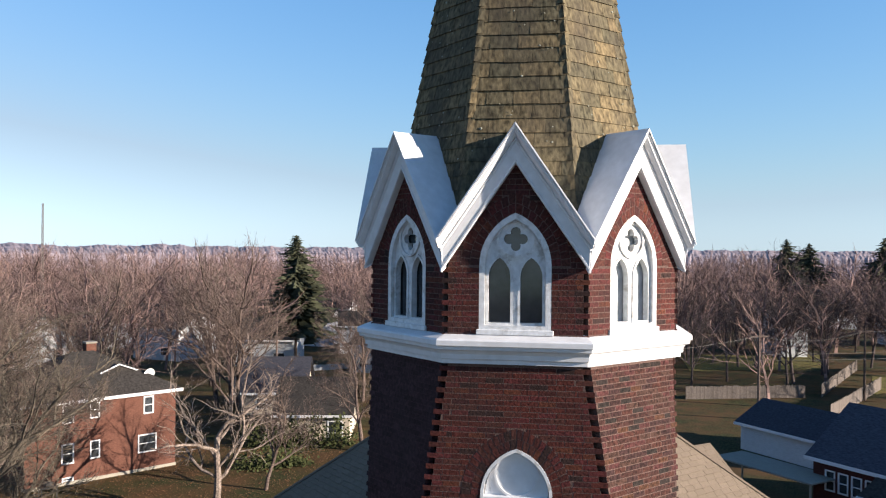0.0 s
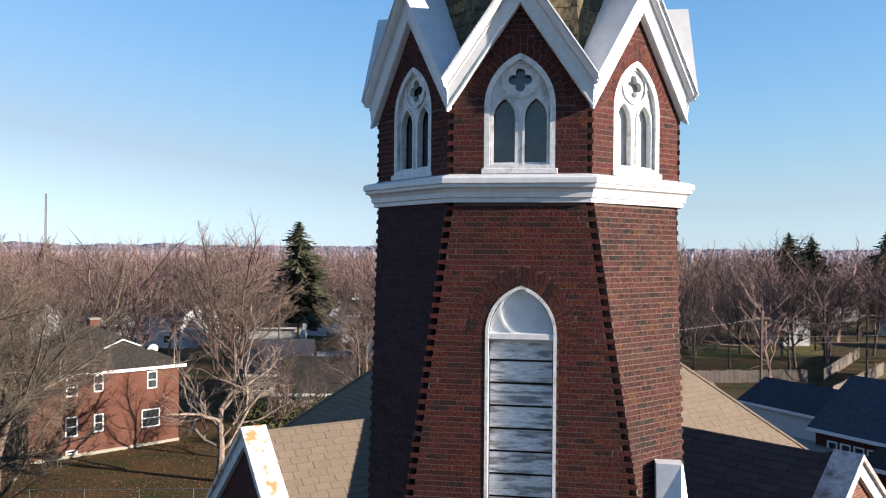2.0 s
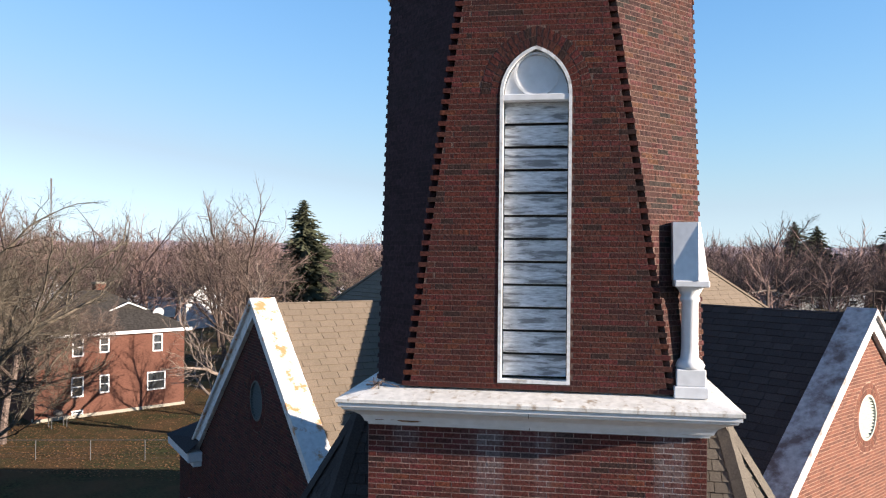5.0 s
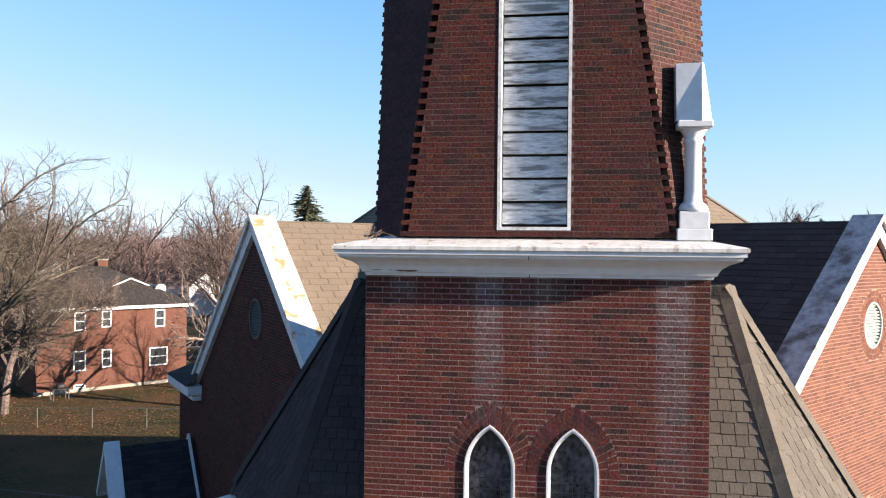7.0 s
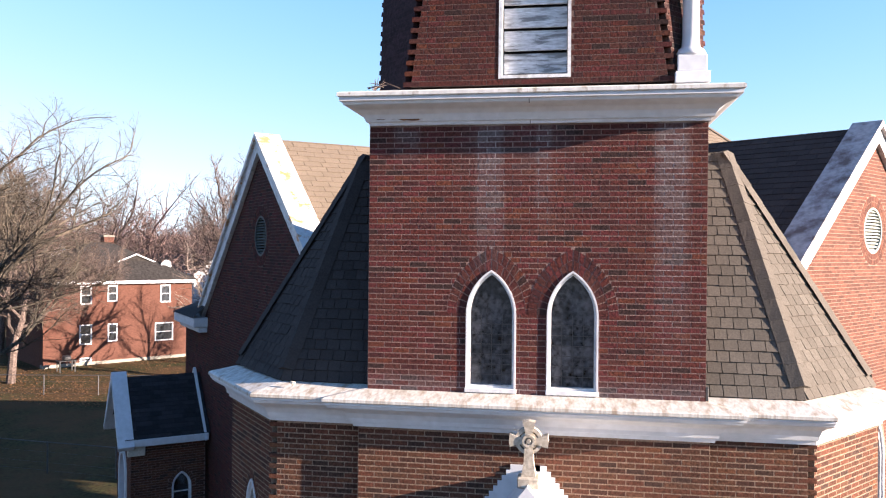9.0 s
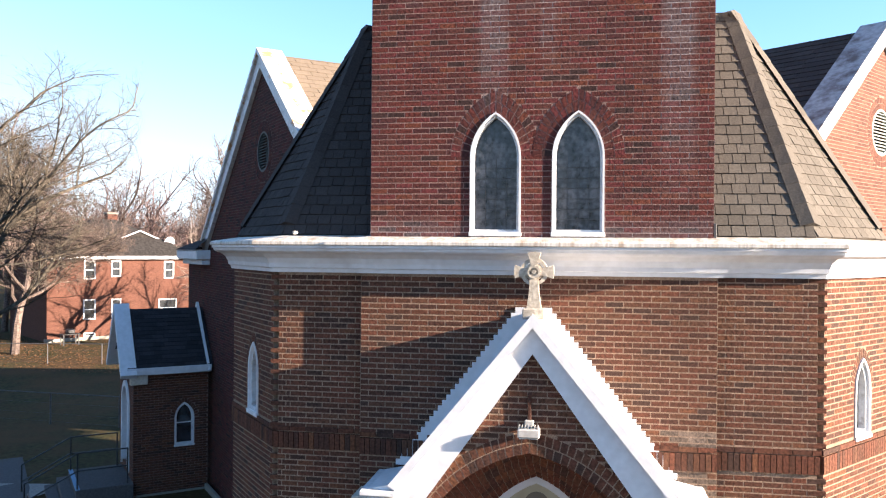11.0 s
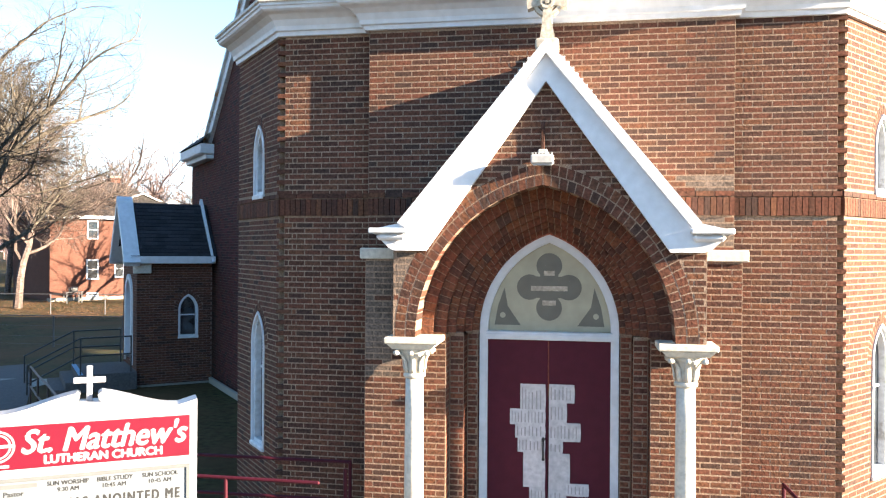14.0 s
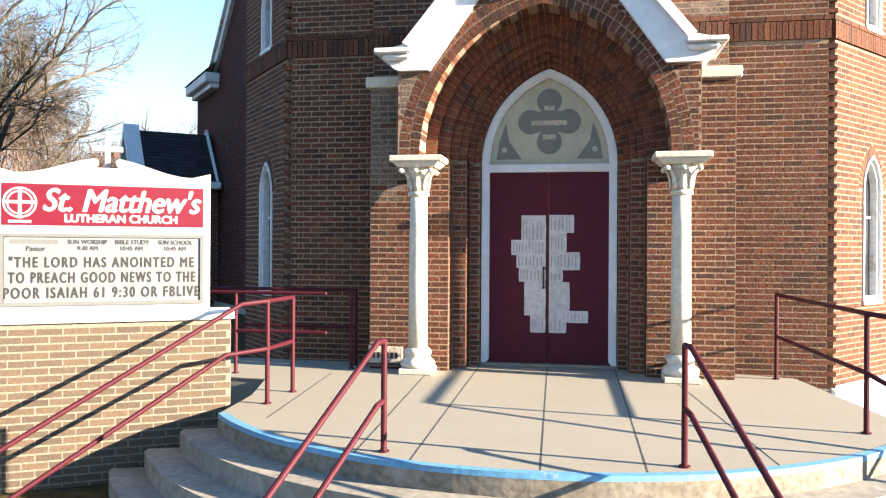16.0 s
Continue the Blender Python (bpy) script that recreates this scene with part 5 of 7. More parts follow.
# columns
def column(x, label):
    col = thing("column", label, "column", "porch columns")
    y = -0.68
    z = 0.65
    f = Frame((x, y, 0), (1, 0, 0))
    part("plinth", box(bmesh.new(), f, -0.19, 0.19, z, z + 0.07, -0.19, 0.19, 0.01), LIMESTONE, col)
    part("base", lathe([(0.19, 0.72), (0.205, 0.76), (0.19, 0.80), (0.15, 0.83), (0.145, 0.86), (0.165, 0.89), (0.15, 0.92), (0.118, 0.95)], (x, y, 0)), LIMESTONE, col, smooth=True)
    part("shaft", lathe([(0.112, 0.94), (0.108, 1.6), (0.104, 2.3), (0.10, 2.70)], (x, y, 0), 24), LIMESTONE, col, smooth=True)
    part("necking", lathe([(0.10, 2.69), (0.125, 2.71), (0.125, 2.74), (0.10, 2.76)], (x, y, 0)), LIMESTONE, col, smooth=True)
    part("bell", lathe([(0.104, 2.75), (0.112, 2.80), (0.118, 2.90), (0.145, 2.97), (0.185, 3.03)], (x, y, 0)), LIMESTONE, col, smooth=True)
    for k in range(8):
        a = math.pi / 4 * k
        d, t = Vector((math.cos(a), math.sin(a), 0)), Vector((-math.sin(a), math.cos(a), 0))
        out = 0.055 if k % 2 else 0.0        # the corner leaves reach further
        bm = bmesh.new()
        rows = []
        for rr, zz, w in ((0.110, 2.76, 0.036), (0.122, 2.82, 0.040), (0.126, 2.88, 0.036), (0.145 + out * 0.4, 2.945, 0.030), (0.178 + out * 0.8, 2.985, 0.026)):
            p = Vector((x, y, zz)) + d * rr
            rows.append([bm.verts.new(p - t * w), bm.verts.new(p + d * 0.016), bm.verts.new(p + t * w), bm.verts.new(p - d * 0.02)])
        for a0, a1 in zip(rows, rows[1:]):
            for q in range(4):
                bm.faces.new((a0[q], a0[(q + 1) % 4], a1[(q + 1) % 4], a1[q]))
        bm.faces.new(rows[0]), bm.faces.new(rows[-1])
        part("leaf", bm, LIMESTONE, col, smooth=True)
        bm = bmesh.new()
        bmesh.ops.create_icosphere(bm, subdivisions=2, radius=0.036 if k % 2 else 0.030)
        bmesh.ops.scale(bm, vec=(1, 1, 0.85), verts=bm.verts)
        bmesh.ops.translate(bm, vec=Vector((x, y, 2.985)) + d * (0.19 + out), verts=bm.verts)
        part("leaf_curl", bm, LIMESTONE, col, smooth=True)
    bm = bmesh.new()
    low = [bm.verts.new((x + a * 0.215, y + b * 0.19, 3.028)) for a, b in ((-1, -1), (1, -1), (1, 1), (-1, 1))]
    mid = [bm.verts.new((x + a * 0.27, y + b * 0.225, 3.085)) for a, b in ((-1, -1), (1, -1), (1, 1), (-1, 1))]
    for q in range(4):
        bm.faces.new((low[q], low[(q + 1) % 4], mid[(q + 1) % 4], mid[q]))
    bm.faces.new(low[::-1]), bm.faces.new(mid)
    part("abacus", bm, LIMESTONE, col)
    part("abacus_top", box(bmesh.new(), f, -0.305, 0.305, 3.088, 3.16, -0.26, 0.23, 0.012), LIMESTONE, col)


column(-1.41, "pale cream stone column with a leafy capital")
column(1.54, "pale cream stone column with a leafy capital")

# doorway
DF = Frame((0, 0.22, 0), (1, 0, 0))
door = thing("double_door", "closed maroon double door with grey paper pieces, in a white arched frame", "door")
outer = Arch(PC, 0.83, 0.62, 3.16, 4.325)
part("door_frame", band(DF, outer.outline(14), outer.grown(-0.075).outline(14), -0.12, 0.06), WHITE, door)
part("stop_bead", band(DF, outer.grown(-0.05).outline(14), outer.grown(-0.095).outline(14), -0.12, 0.03), WHITE, door)
part("transom", box(bmesh.new(), DF, PC - 0.77, PC + 0.77, 3.05, 3.15, -0.1, 0.045, 0.01), WHITE, door)
part("transom_bead", box(bmesh.new(), DF, PC - 0.765, PC + 0.765, 3.09, 3.12, 0.045, 0.058, 0.004), WHITE, door)
for s in (-1, 1):
    leaf = part("door_leaf", box(bmesh.new(), DF, min(PC + s * 0.004, PC + s * 0.745), max(PC + s * 0.004, PC + s * 0.745), 0.675, 3.05, -0.06, 0.0, 0.004), DOOR_RED, door)
    for z in (0.95, 1.85, 2.78):
        bm = bmesh.new()
        tube(bm, (PC + s * 0.752, 0.205, z - 0.07), (PC + s * 0.752, 0.205, z + 0.07), 0.014, n=8)
        part("hinge", bm, LAMP_GREY, leaf)
part("threshold", box(bmesh.new(), DF, PC - 0.83, PC + 0.83, 0.645, 0.675, -0.1, 0.10, 0.006), CONCRETE_OLD, door)
bm = bmesh.new()
tube(bm, (PC - 0.055, 0.165, 1.62), (PC - 0.055, 0.165, 1.86), 0.011, n=8)
tube(bm, (PC - 0.055, 0.215, 1.86), (PC - 0.055, 0.165, 1.86), 0.02, n=8)
tube(bm, (PC - 0.055, 0.215, 1.62), (PC - 0.055, 0.165, 1.62), 0.018, n=8)
part("pull_handle", bm, DARK_METAL, door)
tymp = part("tympanum", slab(DF, Arch(PC, 0.75, 3.14, 3.16, outer.grown(-0.08).p).outline(14), -0.08, -0.05), TYMP_CREAM, door, "cream glass panel with a grey quatrefoil")
QZ = 3.685
for dx, dz in ((0.235, 0), (-0.235, 0), (0, 0.26), (0, -0.25)):
    part("quatrefoil_lobe", slab(DF, ring_points(PC + dx, QZ + dz, 0.155), -0.05, -0.047 + 0.001 * (dx > 0) + 0.0005 * (dz > 0)), TYMP_GREY, tymp)
part("quatrefoil_centre", slab(DF, [(PC - 0.24, QZ - 0.13), (PC + 0.24, QZ - 0.13), (PC + 0.24, QZ + 0.13), (PC - 0.24, QZ + 0.13)], -0.05, -0.0445), TYMP_GREY, tymp)
part("quatrefoil_centre", slab(DF, [(PC - 0.11, QZ - 0.22), (PC + 0.11, QZ - 0.22), (PC + 0.11, QZ + 0.26), (PC - 0.11, QZ + 0.26)], -0.05, -0.0438), TYMP_GREY, tymp)
for s in (-1, 1):
    part("spandrel", slab(DF, [(PC + s * 0.34, 3.22), (PC + s * 0.66, 3.22), (PC + s * 0.62, 3.45), (PC + s * 0.54, 3.68), (PC + s * 0.50, 3.45)], -0.05, -0.046), TYMP_GREY, tymp)
    part("spandrel_spot", slab(DF, ring_points(PC + s * 0.56, 3.34, 0.035, 10), -0.046, -0.044), TYMP_CREAM, tymp)
for w, z in ((0.44, QZ - 0.015), (0.13, QZ + 0.17), (0.16, QZ - 0.19)):
    part("lettering_bar", slab(DF, [(PC - w / 2, z - 0.03), (PC + w / 2, z - 0.03), (PC + w / 2, z + 0.03), (PC - w / 2, z + 0.03)], -0.044, -0.0425), STONE, tymp)

# paper pieces on the door leaves: bottom left corner, width, height
sheets = [(-0.285, 2.13, 0.30, 0.385), (-0.41, 2.02, 0.425, 0.19), (-0.345, 1.86, 0.36, 0.165), (-0.315, 1.69, 0.33, 0.17), (-0.245, 1.27, 0.26, 0.42), (-0.17, 1.06, 0.185, 0.215),
          (0.06, 2.30, 0.30, 0.22), (0.06, 2.06, 0.21, 0.24), (0.06, 1.84, 0.375, 0.22), (0.06, 1.69, 0.165, 0.15), (0.06, 1.25, 0.25, 0.44), (0.06, 1.06, 0.21, 0.19), (0.27, 1.19, 0.265, 0.145)]
rnd = random.Random(8)
for i, (u, z, w, h) in enumerate(sheets):
    d = 0.003 + 0.0012 * i
    p = thing("paper", "grey printed paper piece taped to the maroon door", "paper", "papers on the door")
    part("sheet", slab(DF, [(u, z), (u + w * 0.5, z - 0.004), (u + w, z), (u + w + 0.006, z + h * 0.5), (u + w, z + h), (u, z + h)], 0.0005, d), PAPER, p)
    if i not in (4, 10):
        x = u + 0.02
        while x < u + w - 0.035:
            wd = rnd.uniform(0.022, 0.04)
            hh = h * rnd.uniform(0.55, 0.75)
            part("print_bar", slab(DF, [(x, z + h * 0.15), (x + wd * 0.45, z + h * 0.15), (x + wd * 0.45, z + h * 0.15 + hh), (x, z + h * 0.15 + hh)], d, d + 0.0006), PRINT, p)
            x += wd + 0.014

# flood lamp and its conduit over the arch
lampfit = thing("wall_lamp", "small white flood lamp fixed over the brick arch", "lamp")
LF = Frame((0.02, FY - 0.012, 0), (1, 0, 0))
part("conduit", box(bmesh.new(), LF, -0.02, 0.02, 5.20, 5.52, 0.0, 0.03, 0.006), BRICK_BROWN, lampfit)
part("mount", box(bmesh.new(), LF, -0.05, 0.05, 5.14, 5.22, 0.0, 0.07, 0.01), LAMP_GREY, lampfit)
part("housing", box(bmesh.new(), LF, -0.12, 0.12, 5.05, 5.15, 0.03, 0.19, 0.015), LAMP_GREY, lampfit)
for i in range(7):
    part("fin", box(bmesh.new(), LF, -0.11 + i * 0.034, -0.10 + i * 0.034, 5.15, 5.175, 0.04, 0.17), LAMP_GREY, lampfit)
part("lens", box(bmesh.new(), LF, -0.10, 0.10, 5.04, 5.05, 0.05, 0.17), PALE_GLASS, lampfit)

# cornerstone
stone = part("cornerstone", box(bmesh.new(), Frame((PC - 2.11, -0.47, 0), (1, 0, 0)), 0.0, 0.42, 0.72, 0.92, -0.1, 0.006, 0.006), STONE, church, "pale cut cornerstone with worn lettering")
for i in range(6):
    part("lettering_bar", box(bmesh.new(), Frame((PC - 2.11, -0.476, 0), (1, 0, 0)), 0.05 + i * 0.055, 0.085 + i * 0.055, 0.78, 0.85, 0.0, 0.003), DARK_METAL, stone)

# ---- porch floor, steps and walks ----
CX, CY, R0 = 0.12, -1.2, 3.46


def arc(r, a0, a1, n):
    return [(CX + r * math.cos(a0 + (a1 - a0) * i / n), CY + r * math.sin(a0 + (a1 - a0) * i / n)) for i in range(n + 1)]


def plate(name, pts, z0, z1, mat, bevel=0.012):
    bm = bmesh.new()
    a = [bm.verts.new((x, y, z1)) for x, y in pts]
    b = [bm.verts.new((x, y, z0)) for x, y in pts]
    top = bm.faces.new(a)
    bm.faces.new(b[::-1])
    for i in range(len(pts)):
        j = (i + 1) % len(pts)
        bm.faces.new((a[i], b[i], b[j], a[j]))
    if bevel:
        bmesh.ops.bevel(bm, geom=list(top.edges), offset=bevel, segments=2, affect="EDGES")
    return part(name, bm, mat)


A0, A1 = math.radians(217), math.radians(330)
edge = arc(R0, A0, A1, 40)
outline = edge + [(3.15, -2.6), (2.85, -0.2), (2.2, 0.0), (1.2, 0.3), (-1.0, 0.3), (-2.2, 0.05), (-3.6, 0.1), (-5.5, 0.1), (-5.5, -1.25), (-2.95, -1.45), (-2.7, -2.4)]
porch = plate("porch_slab", outline, 0.0, 0.65, CONCRETE)
tagged(porch, "pale concrete porch slab scored into panels", "porch", kind="structure")
stripe_o, stripe_i = arc(R0 + 0.001, A0, A1, 40), arc(R0 - 0.075, A0, A1, 40)
bm = bmesh.new()
rows = [[bm.verts.new((x, y, z)) for (x, y), z in zip((o, o2, i), (0.615, 0.6535, 0.6535))] for o, o2, i in zip(arc(R0 + 0.004, A0, A1, 40), stripe_o, stripe_i)]
for a, b in zip(rows, rows[1:]):
    bm.faces.new((a[0], b[0], b[1], a[1])), bm.faces.new((a[1], b[1], b[2], a[2]))
shell = bmesh.new()
for (x0, y0), (x1, y1) in zip(arc(R0 + 0.003, A0, A1, 40), arc(R0 + 0.003, A0, A1, 40)[1:]):
    shell.faces.new([shell.verts.new(v) for v in ((x0, y0, 0.46), (x1, y1, 0.46), (x1, y1, 0.616), (x0, y0, 0.616))])
bmesh.ops.remove_doubles(shell, verts=shell.verts, dist=0.001)
part("riser", shell, CONCRETE_EDGE, porch, "stained and patched concrete edge")
tagged(part("edge_stripe", bm, BLUE_PAINT, porch), "worn bright blue paint stripe")
for x0, y0, x1, y1 in ((PC, 0.1, 0.22, -4.58), (0.86, 0.1, 0.91, -4.52), (1.43, -0.2, 1.80, -4.15), (-0.78, 0.1, -0.67, -4.5), (-1.31, -0.5, -1.1, -4.36), (-2.38, -0.9, -2.15, -3.4)):
    bm = bmesh.new()
    d = Vector((x1 - x0, y1 - y0, 0)).normalized()
    s = Vector((-d.y, d.x, 0)) * 0.006
    vs = [bm.verts.new(v) for v in (Vector((x0, y0, 0.6512)) - s, Vector((x1, y1, 0.6512)) - s, Vector((x1, y1, 0.6512)) + s, Vector((x0, y0, 0.6512)) + s)]
    bm.faces.new(vs)
    part("joint", bm, ASPHALT, porch, "dark sawn joint")
for i in range(1, 4):
    z = 0.65 - 0.163 * i
    r = R0 + 0.29 * i
    pts = arc(r, math.radians(214 - i * 1.0), math.radians(332), 44) + arc(R0 - 0.05, math.radians(332), math.radians(214), 44)
    step = plate("step", pts, z - 0.165 if i < 3 else -0.1, z, CONCRETE_STEP, 0.02)
    tagged(step, "curved worn concrete step below the porch", "step", "curved porch steps")
walk_pts = [(-6.5, -5.0), (-2.0, -6.2), (2.5, -6.2), (7, -5.0), (7, -11), (-6.5, -11)]
apron = plate("pavement", walk_pts, -0.1, 0.02, PATH, 0)
tagged(apron, "pale concrete front walk", "pavement", kind="structure")


# ---- handrails ----
def rail_run(label, posts, bars, r=0.021, mat=RAIL_RED, group="burgundy handrails", name="handrail"):
    t = thing(name, label, "handrail", group)
    for p, z0, z1 in posts:
        bm = bmesh.new()
        tube(bm, (p[0], p[1], z0), (p[0], p[1], z1), r * 1.05)
        post = part("post", bm, mat, t)
        if mat is RAIL_RED:
            bm = bmesh.new()
            tube(bm, (p[0], p[1], z0), (p[0], p[1], z0 + 0.012), r * 1.9)
            part("collar", bm, mat, post)
    for line in bars:
        bm = bmesh.new()
        for a, b in zip(line, line[1:]):
            tube(bm, a, b, r)
        for p in line:
            bmesh.ops.create_icosphere(bm, subdivisions=2, radius=r * 1.02, matrix=Matrix.Translation(p))
        part("rail", bm, mat, t)
    return t


for (x0, y0), (x1, y1), top, low in (((-0.9, -4.30), (-1.27, -5.75), 1.435, 0.62), ((1.16, -4.30), (1.56, -5.72), 1.46, 0.68)):
    d = Vector((x1 - x0, y1 - y0, 0)).normalized() * 0.1
    rail_run("burgundy pipe handrail running down the curved steps", [((x0, y0), 0.65, top), ((x1, y1), 0.02, low)],
             [[(x0, y0, top), (x0 + d.x, y0 + d.y, top), (x1, y1, low)], [(x0, y0, top - 0.42), (x0 + d.x, y0 + d.y, top - 0.44), (x1, y1, low - 0.42)]])
rail_run("burgundy pipe handrail beside the brick sign wall", [((-2.39, -2.80), 0.65, 1.60), ((-2.38, -2.17), 0.65, 1.60), ((-3.9, -4.55), 0.0, 0.62)],
         [[(-2.38, -2.17, 1.60), (-2.39, -2.80, 1.60), (-2.56, -3.0, 1.58), (-3.9, -4.55, 0.50)], [(-2.38, -2.17, 1.16), (-2.39, -2.80, 1.16), (-2.66, -3.1, 1.13), (-3.9, -4.55, 0.08)]])
rail_run("burgundy pipe handrail along the side walk by the brick wall", [((-3.45, -1.15), 0.65, 1.58), ((-2.25, -0.55), 0.65, 1.58), ((-5.2, -1.2), 0.65, 1.58)],
         [[(-2.38, -1.15, 1.58), (-5.4, -1.15, 1.58)], [(-2.38, -1.15, 1.14), (-5.4, -1.15, 1.14)]])
rail_run("burgundy pipe handrail fixed near the brick wall", [((-2.28, -0.25), 0.65, 1.58)],
         [[(-2.28, -0.25, 1.58), (-5.4, -0.30, 1.58)], [(-2.28, -0.25, 1.12), (-5.4, -0.30, 1.12)]])
rail_run("burgundy pipe handrail at the porch's open side", [((2.62, -0.30), 0.65, 1.60), ((2.70, -3.0), 0.65, 1.60), ((3.35, -3.9), 0.2, 1.1)],
         [[(2.62, -0.30, 1.60), (2.70, -3.0, 1.60), (2.85, -3.12, 1.58), (3.4, -3.95, 1.1)], [(2.62, -0.30, 1.13), (2.70, -3.0, 1.13), (3.4, -3.95, 0.68)]])

# ---- sign on its brick wall ----
SF = Frame((-3.02, -2.84, 0), (0.85, 0.527, 0))
signwall = thing("sign_wall", "low tan brick wall with a white ledge carrying the church sign", "wall")
WF = Frame(SF.at(0, 0, 0.10), SF.r)
q = [(-2.3, -0.1), (0.25, -0.1), (0.25, 1.43), (-2.3, 1.43)]
w = wall_mesh("wall_body", WF, q, [], MORTAR_SIGN, signwall, thick=0.3)
bricks(WF, q, [], BRICK_TAN, w, seed=121, joint=0.012, stretch=(-1.6, 0.25, 0.4, 1.4))
f = Frame(WF.at(0.25, 0, 0), -WF.n)
bricks(f, [(0.005, -0.1), (0.3, -0.1), (0.3, 1.43), (0.005, 1.43)], [], BRICK_TAN, w, seed=122, joint=0.012)
part("ledge", box(bmesh.new(), WF, -2.35, 0.28, 1.43, 1.515, -0.34, 0.05, 0.012), WHITE, signwall)

sign = thing("church_sign", "white church sign with red name panel and letter board", "sign")
cabinet = [(-1.72, 1.51), (0.07, 1.51), (0.07, 2.775)]
n = 22
for i in range(n + 1):
    u = 0.07 - 1.79 * i / n
    x = abs(u + 0.825) / 0.895
    if x < 0.13:
        if not any(p == (-0.725, 2.80) for p in cabinet):
            cabinet += [(-0.725, 2.885), (-0.755, 2.865), (-0.745, 2.82), (-0.725, 2.80), (-0.925, 2.80), (-0.905, 2.82), (-0.895, 2.865), (-0.925, 2.885)]
        continue
    cabinet.append((u, 2.735 + 0.155 * (0.5 + 0.5 * math.cos(math.pi * min(x / 0.82, 1))) + (0.045 * max((x - 0.82) / 0.18, 0))))
cabinet.append((-1.72, 2.775))
clean = []
for p in cabinet:
    if not clean or (Vector(p) - Vector(clean[-1])).length > 1e-4:
        clean.append(p)
part("cabinet", slab(SF, clean, -0.22, 0.0), SIGN_WHITE, sign)
part("name_panel", slab(SF, [(-1.66, 2.28), (0.005, 2.28), (0.005, 2.64), (-1.66, 2.64)], 0.001, 0.006), SIGN_RED, sign, "red sign panel with white lettering")
part("letter_board", slab(SF, [(-1.64, 1.60), (-0.02, 1.60), (-0.02, 2.18), (-1.64, 2.18)], 0.001, 0.005), SIGN_PANEL, sign)
part("board_frame", band(SF, [(-1.67, 1.575), (0.008, 1.575), (0.008, 2.205), (-1.67, 2.205)], [(-1.645, 1.605), (-0.022, 1.605), (-0.022, 2.178), (-1.645, 2.178)], 0.001, 0.02, True), SIGN_GREY, sign, "grey metal trim")
part("base_line", slab(SF, [(-1.72, 1.535), (0.07, 1.535), (0.07, 1.541), (-1.72, 1.541)], 0.0, 0.002), SIGN_GREY, sign)
for dz in (1.745, 1.88):
    part("letter_track", slab(SF, [(-1.64, dz), (-0.02, dz), (-0.02, dz + 0.004), (-1.64, dz + 0.004)], 0.005, 0.0065), SIGN_GREY, sign)


def words(text, u, w, width, height, mat, parent, n=0.008, shear=0.0, bold=0.0, name="letter", thick=0.0, space=1.0):
    """Lettering whose box starts at u, w and has that width and height."""
    cu = bpy.data.curves.new(name, "FONT")
    cu.body, cu.shear, cu.offset, cu.extrude = text, shear, bold, 0.0
    cu.resolution_u, cu.space_character = 4, space
    tmp = new(name, cu)
    bpy.context.view_layer.update()
    me = bpy.data.meshes.new_from_object(tmp)
    bpy.data.objects.remove(tmp)
    xs = [v.co.x for v in me.vertices]
    ys = [v.co.y for v in me.vertices]
    sx, sy = width / (max(xs) - min(xs)), height / (max(ys) - min(ys))
    x0, y0 = min(xs), min(ys)
    flat = [(u + (v.co.x - x0) * sx, w + (v.co.y - y0) * sy) for v in me.vertices]
    # each letter is a part; heavier strokes are the same letter laid side by side
    shifts = [(-thick, 0.0, 0.0), (0.0, 0.0, 0.0004), (thick, 0.0, 0.0008), (0.0, thick * 0.7, 0.0012), (0.0, -thick * 0.7, 0.0016)] if thick else [(0.0, 0.0, 0.0)]
    root = list(range(len(flat)))

    def find(k):
        while root[k] != k:
            root[k] = root[root[k]]
            k = root[k]
        return k

    for q in me.polygons:
        for k in q.vertices[1:]:
            root[find(k)] = find(q.vertices[0])
    letters = {}
    for q in me.polygons:
        letters.setdefault(find(q.vertices[0]), []).append(tuple(q.vertices))
    for quads in letters.values():
        used = sorted({k for q in quads for k in q})
        at = {k: m for m, k in enumerate(used)}
        size = len(used)
        raw(name, [SF.at(flat[k][0] + du, flat[k][1] + dw, n + dn) for du, dw, dn in shifts for k in used], [tuple(at[k] + c * size for k in q) for c in range(len(shifts)) for q in quads], mat, parent)
    bpy.data.meshes.remove(me)


words("St. Matthew's", -1.335, 2.405, 1.315, 0.205, SIGN_WHITE, sign, shear=0.28, thick=0.0085)
words("LUTHERAN CHURCH", -1.165, 2.310, 0.935, 0.070, SIGN_WHITE, sign, thick=0.0062)
for text, u, wd, z, h in (("SUN WORSHIP", -1.143, 0.322, 2.118, 0.038), ("9:30 AM", -1.065, 0.165, 2.063, 0.036), ("BIBLE STUDY", -0.755, 0.286, 2.118, 0.038), ("10:45 AM", -0.71, 0.185, 2.063, 0.036),
                          ("SUN SCHOOL", -0.391, 0.298, 2.118, 0.038), ("10:45 AM", -0.335, 0.185, 2.063, 0.036), ("Pastor", -1.47, 0.15, 2.055, 0.042)):
    words(text, u, z, wd, h, INK, sign, n=0.007, thick=0.0015)
part("name_bar", slab(SF, [(-1.594, 2.118), (-1.22, 2.118), (-1.22, 2.155), (-1.594, 2.155)], 0.005, 0.007), SIGN_GREY, sign)
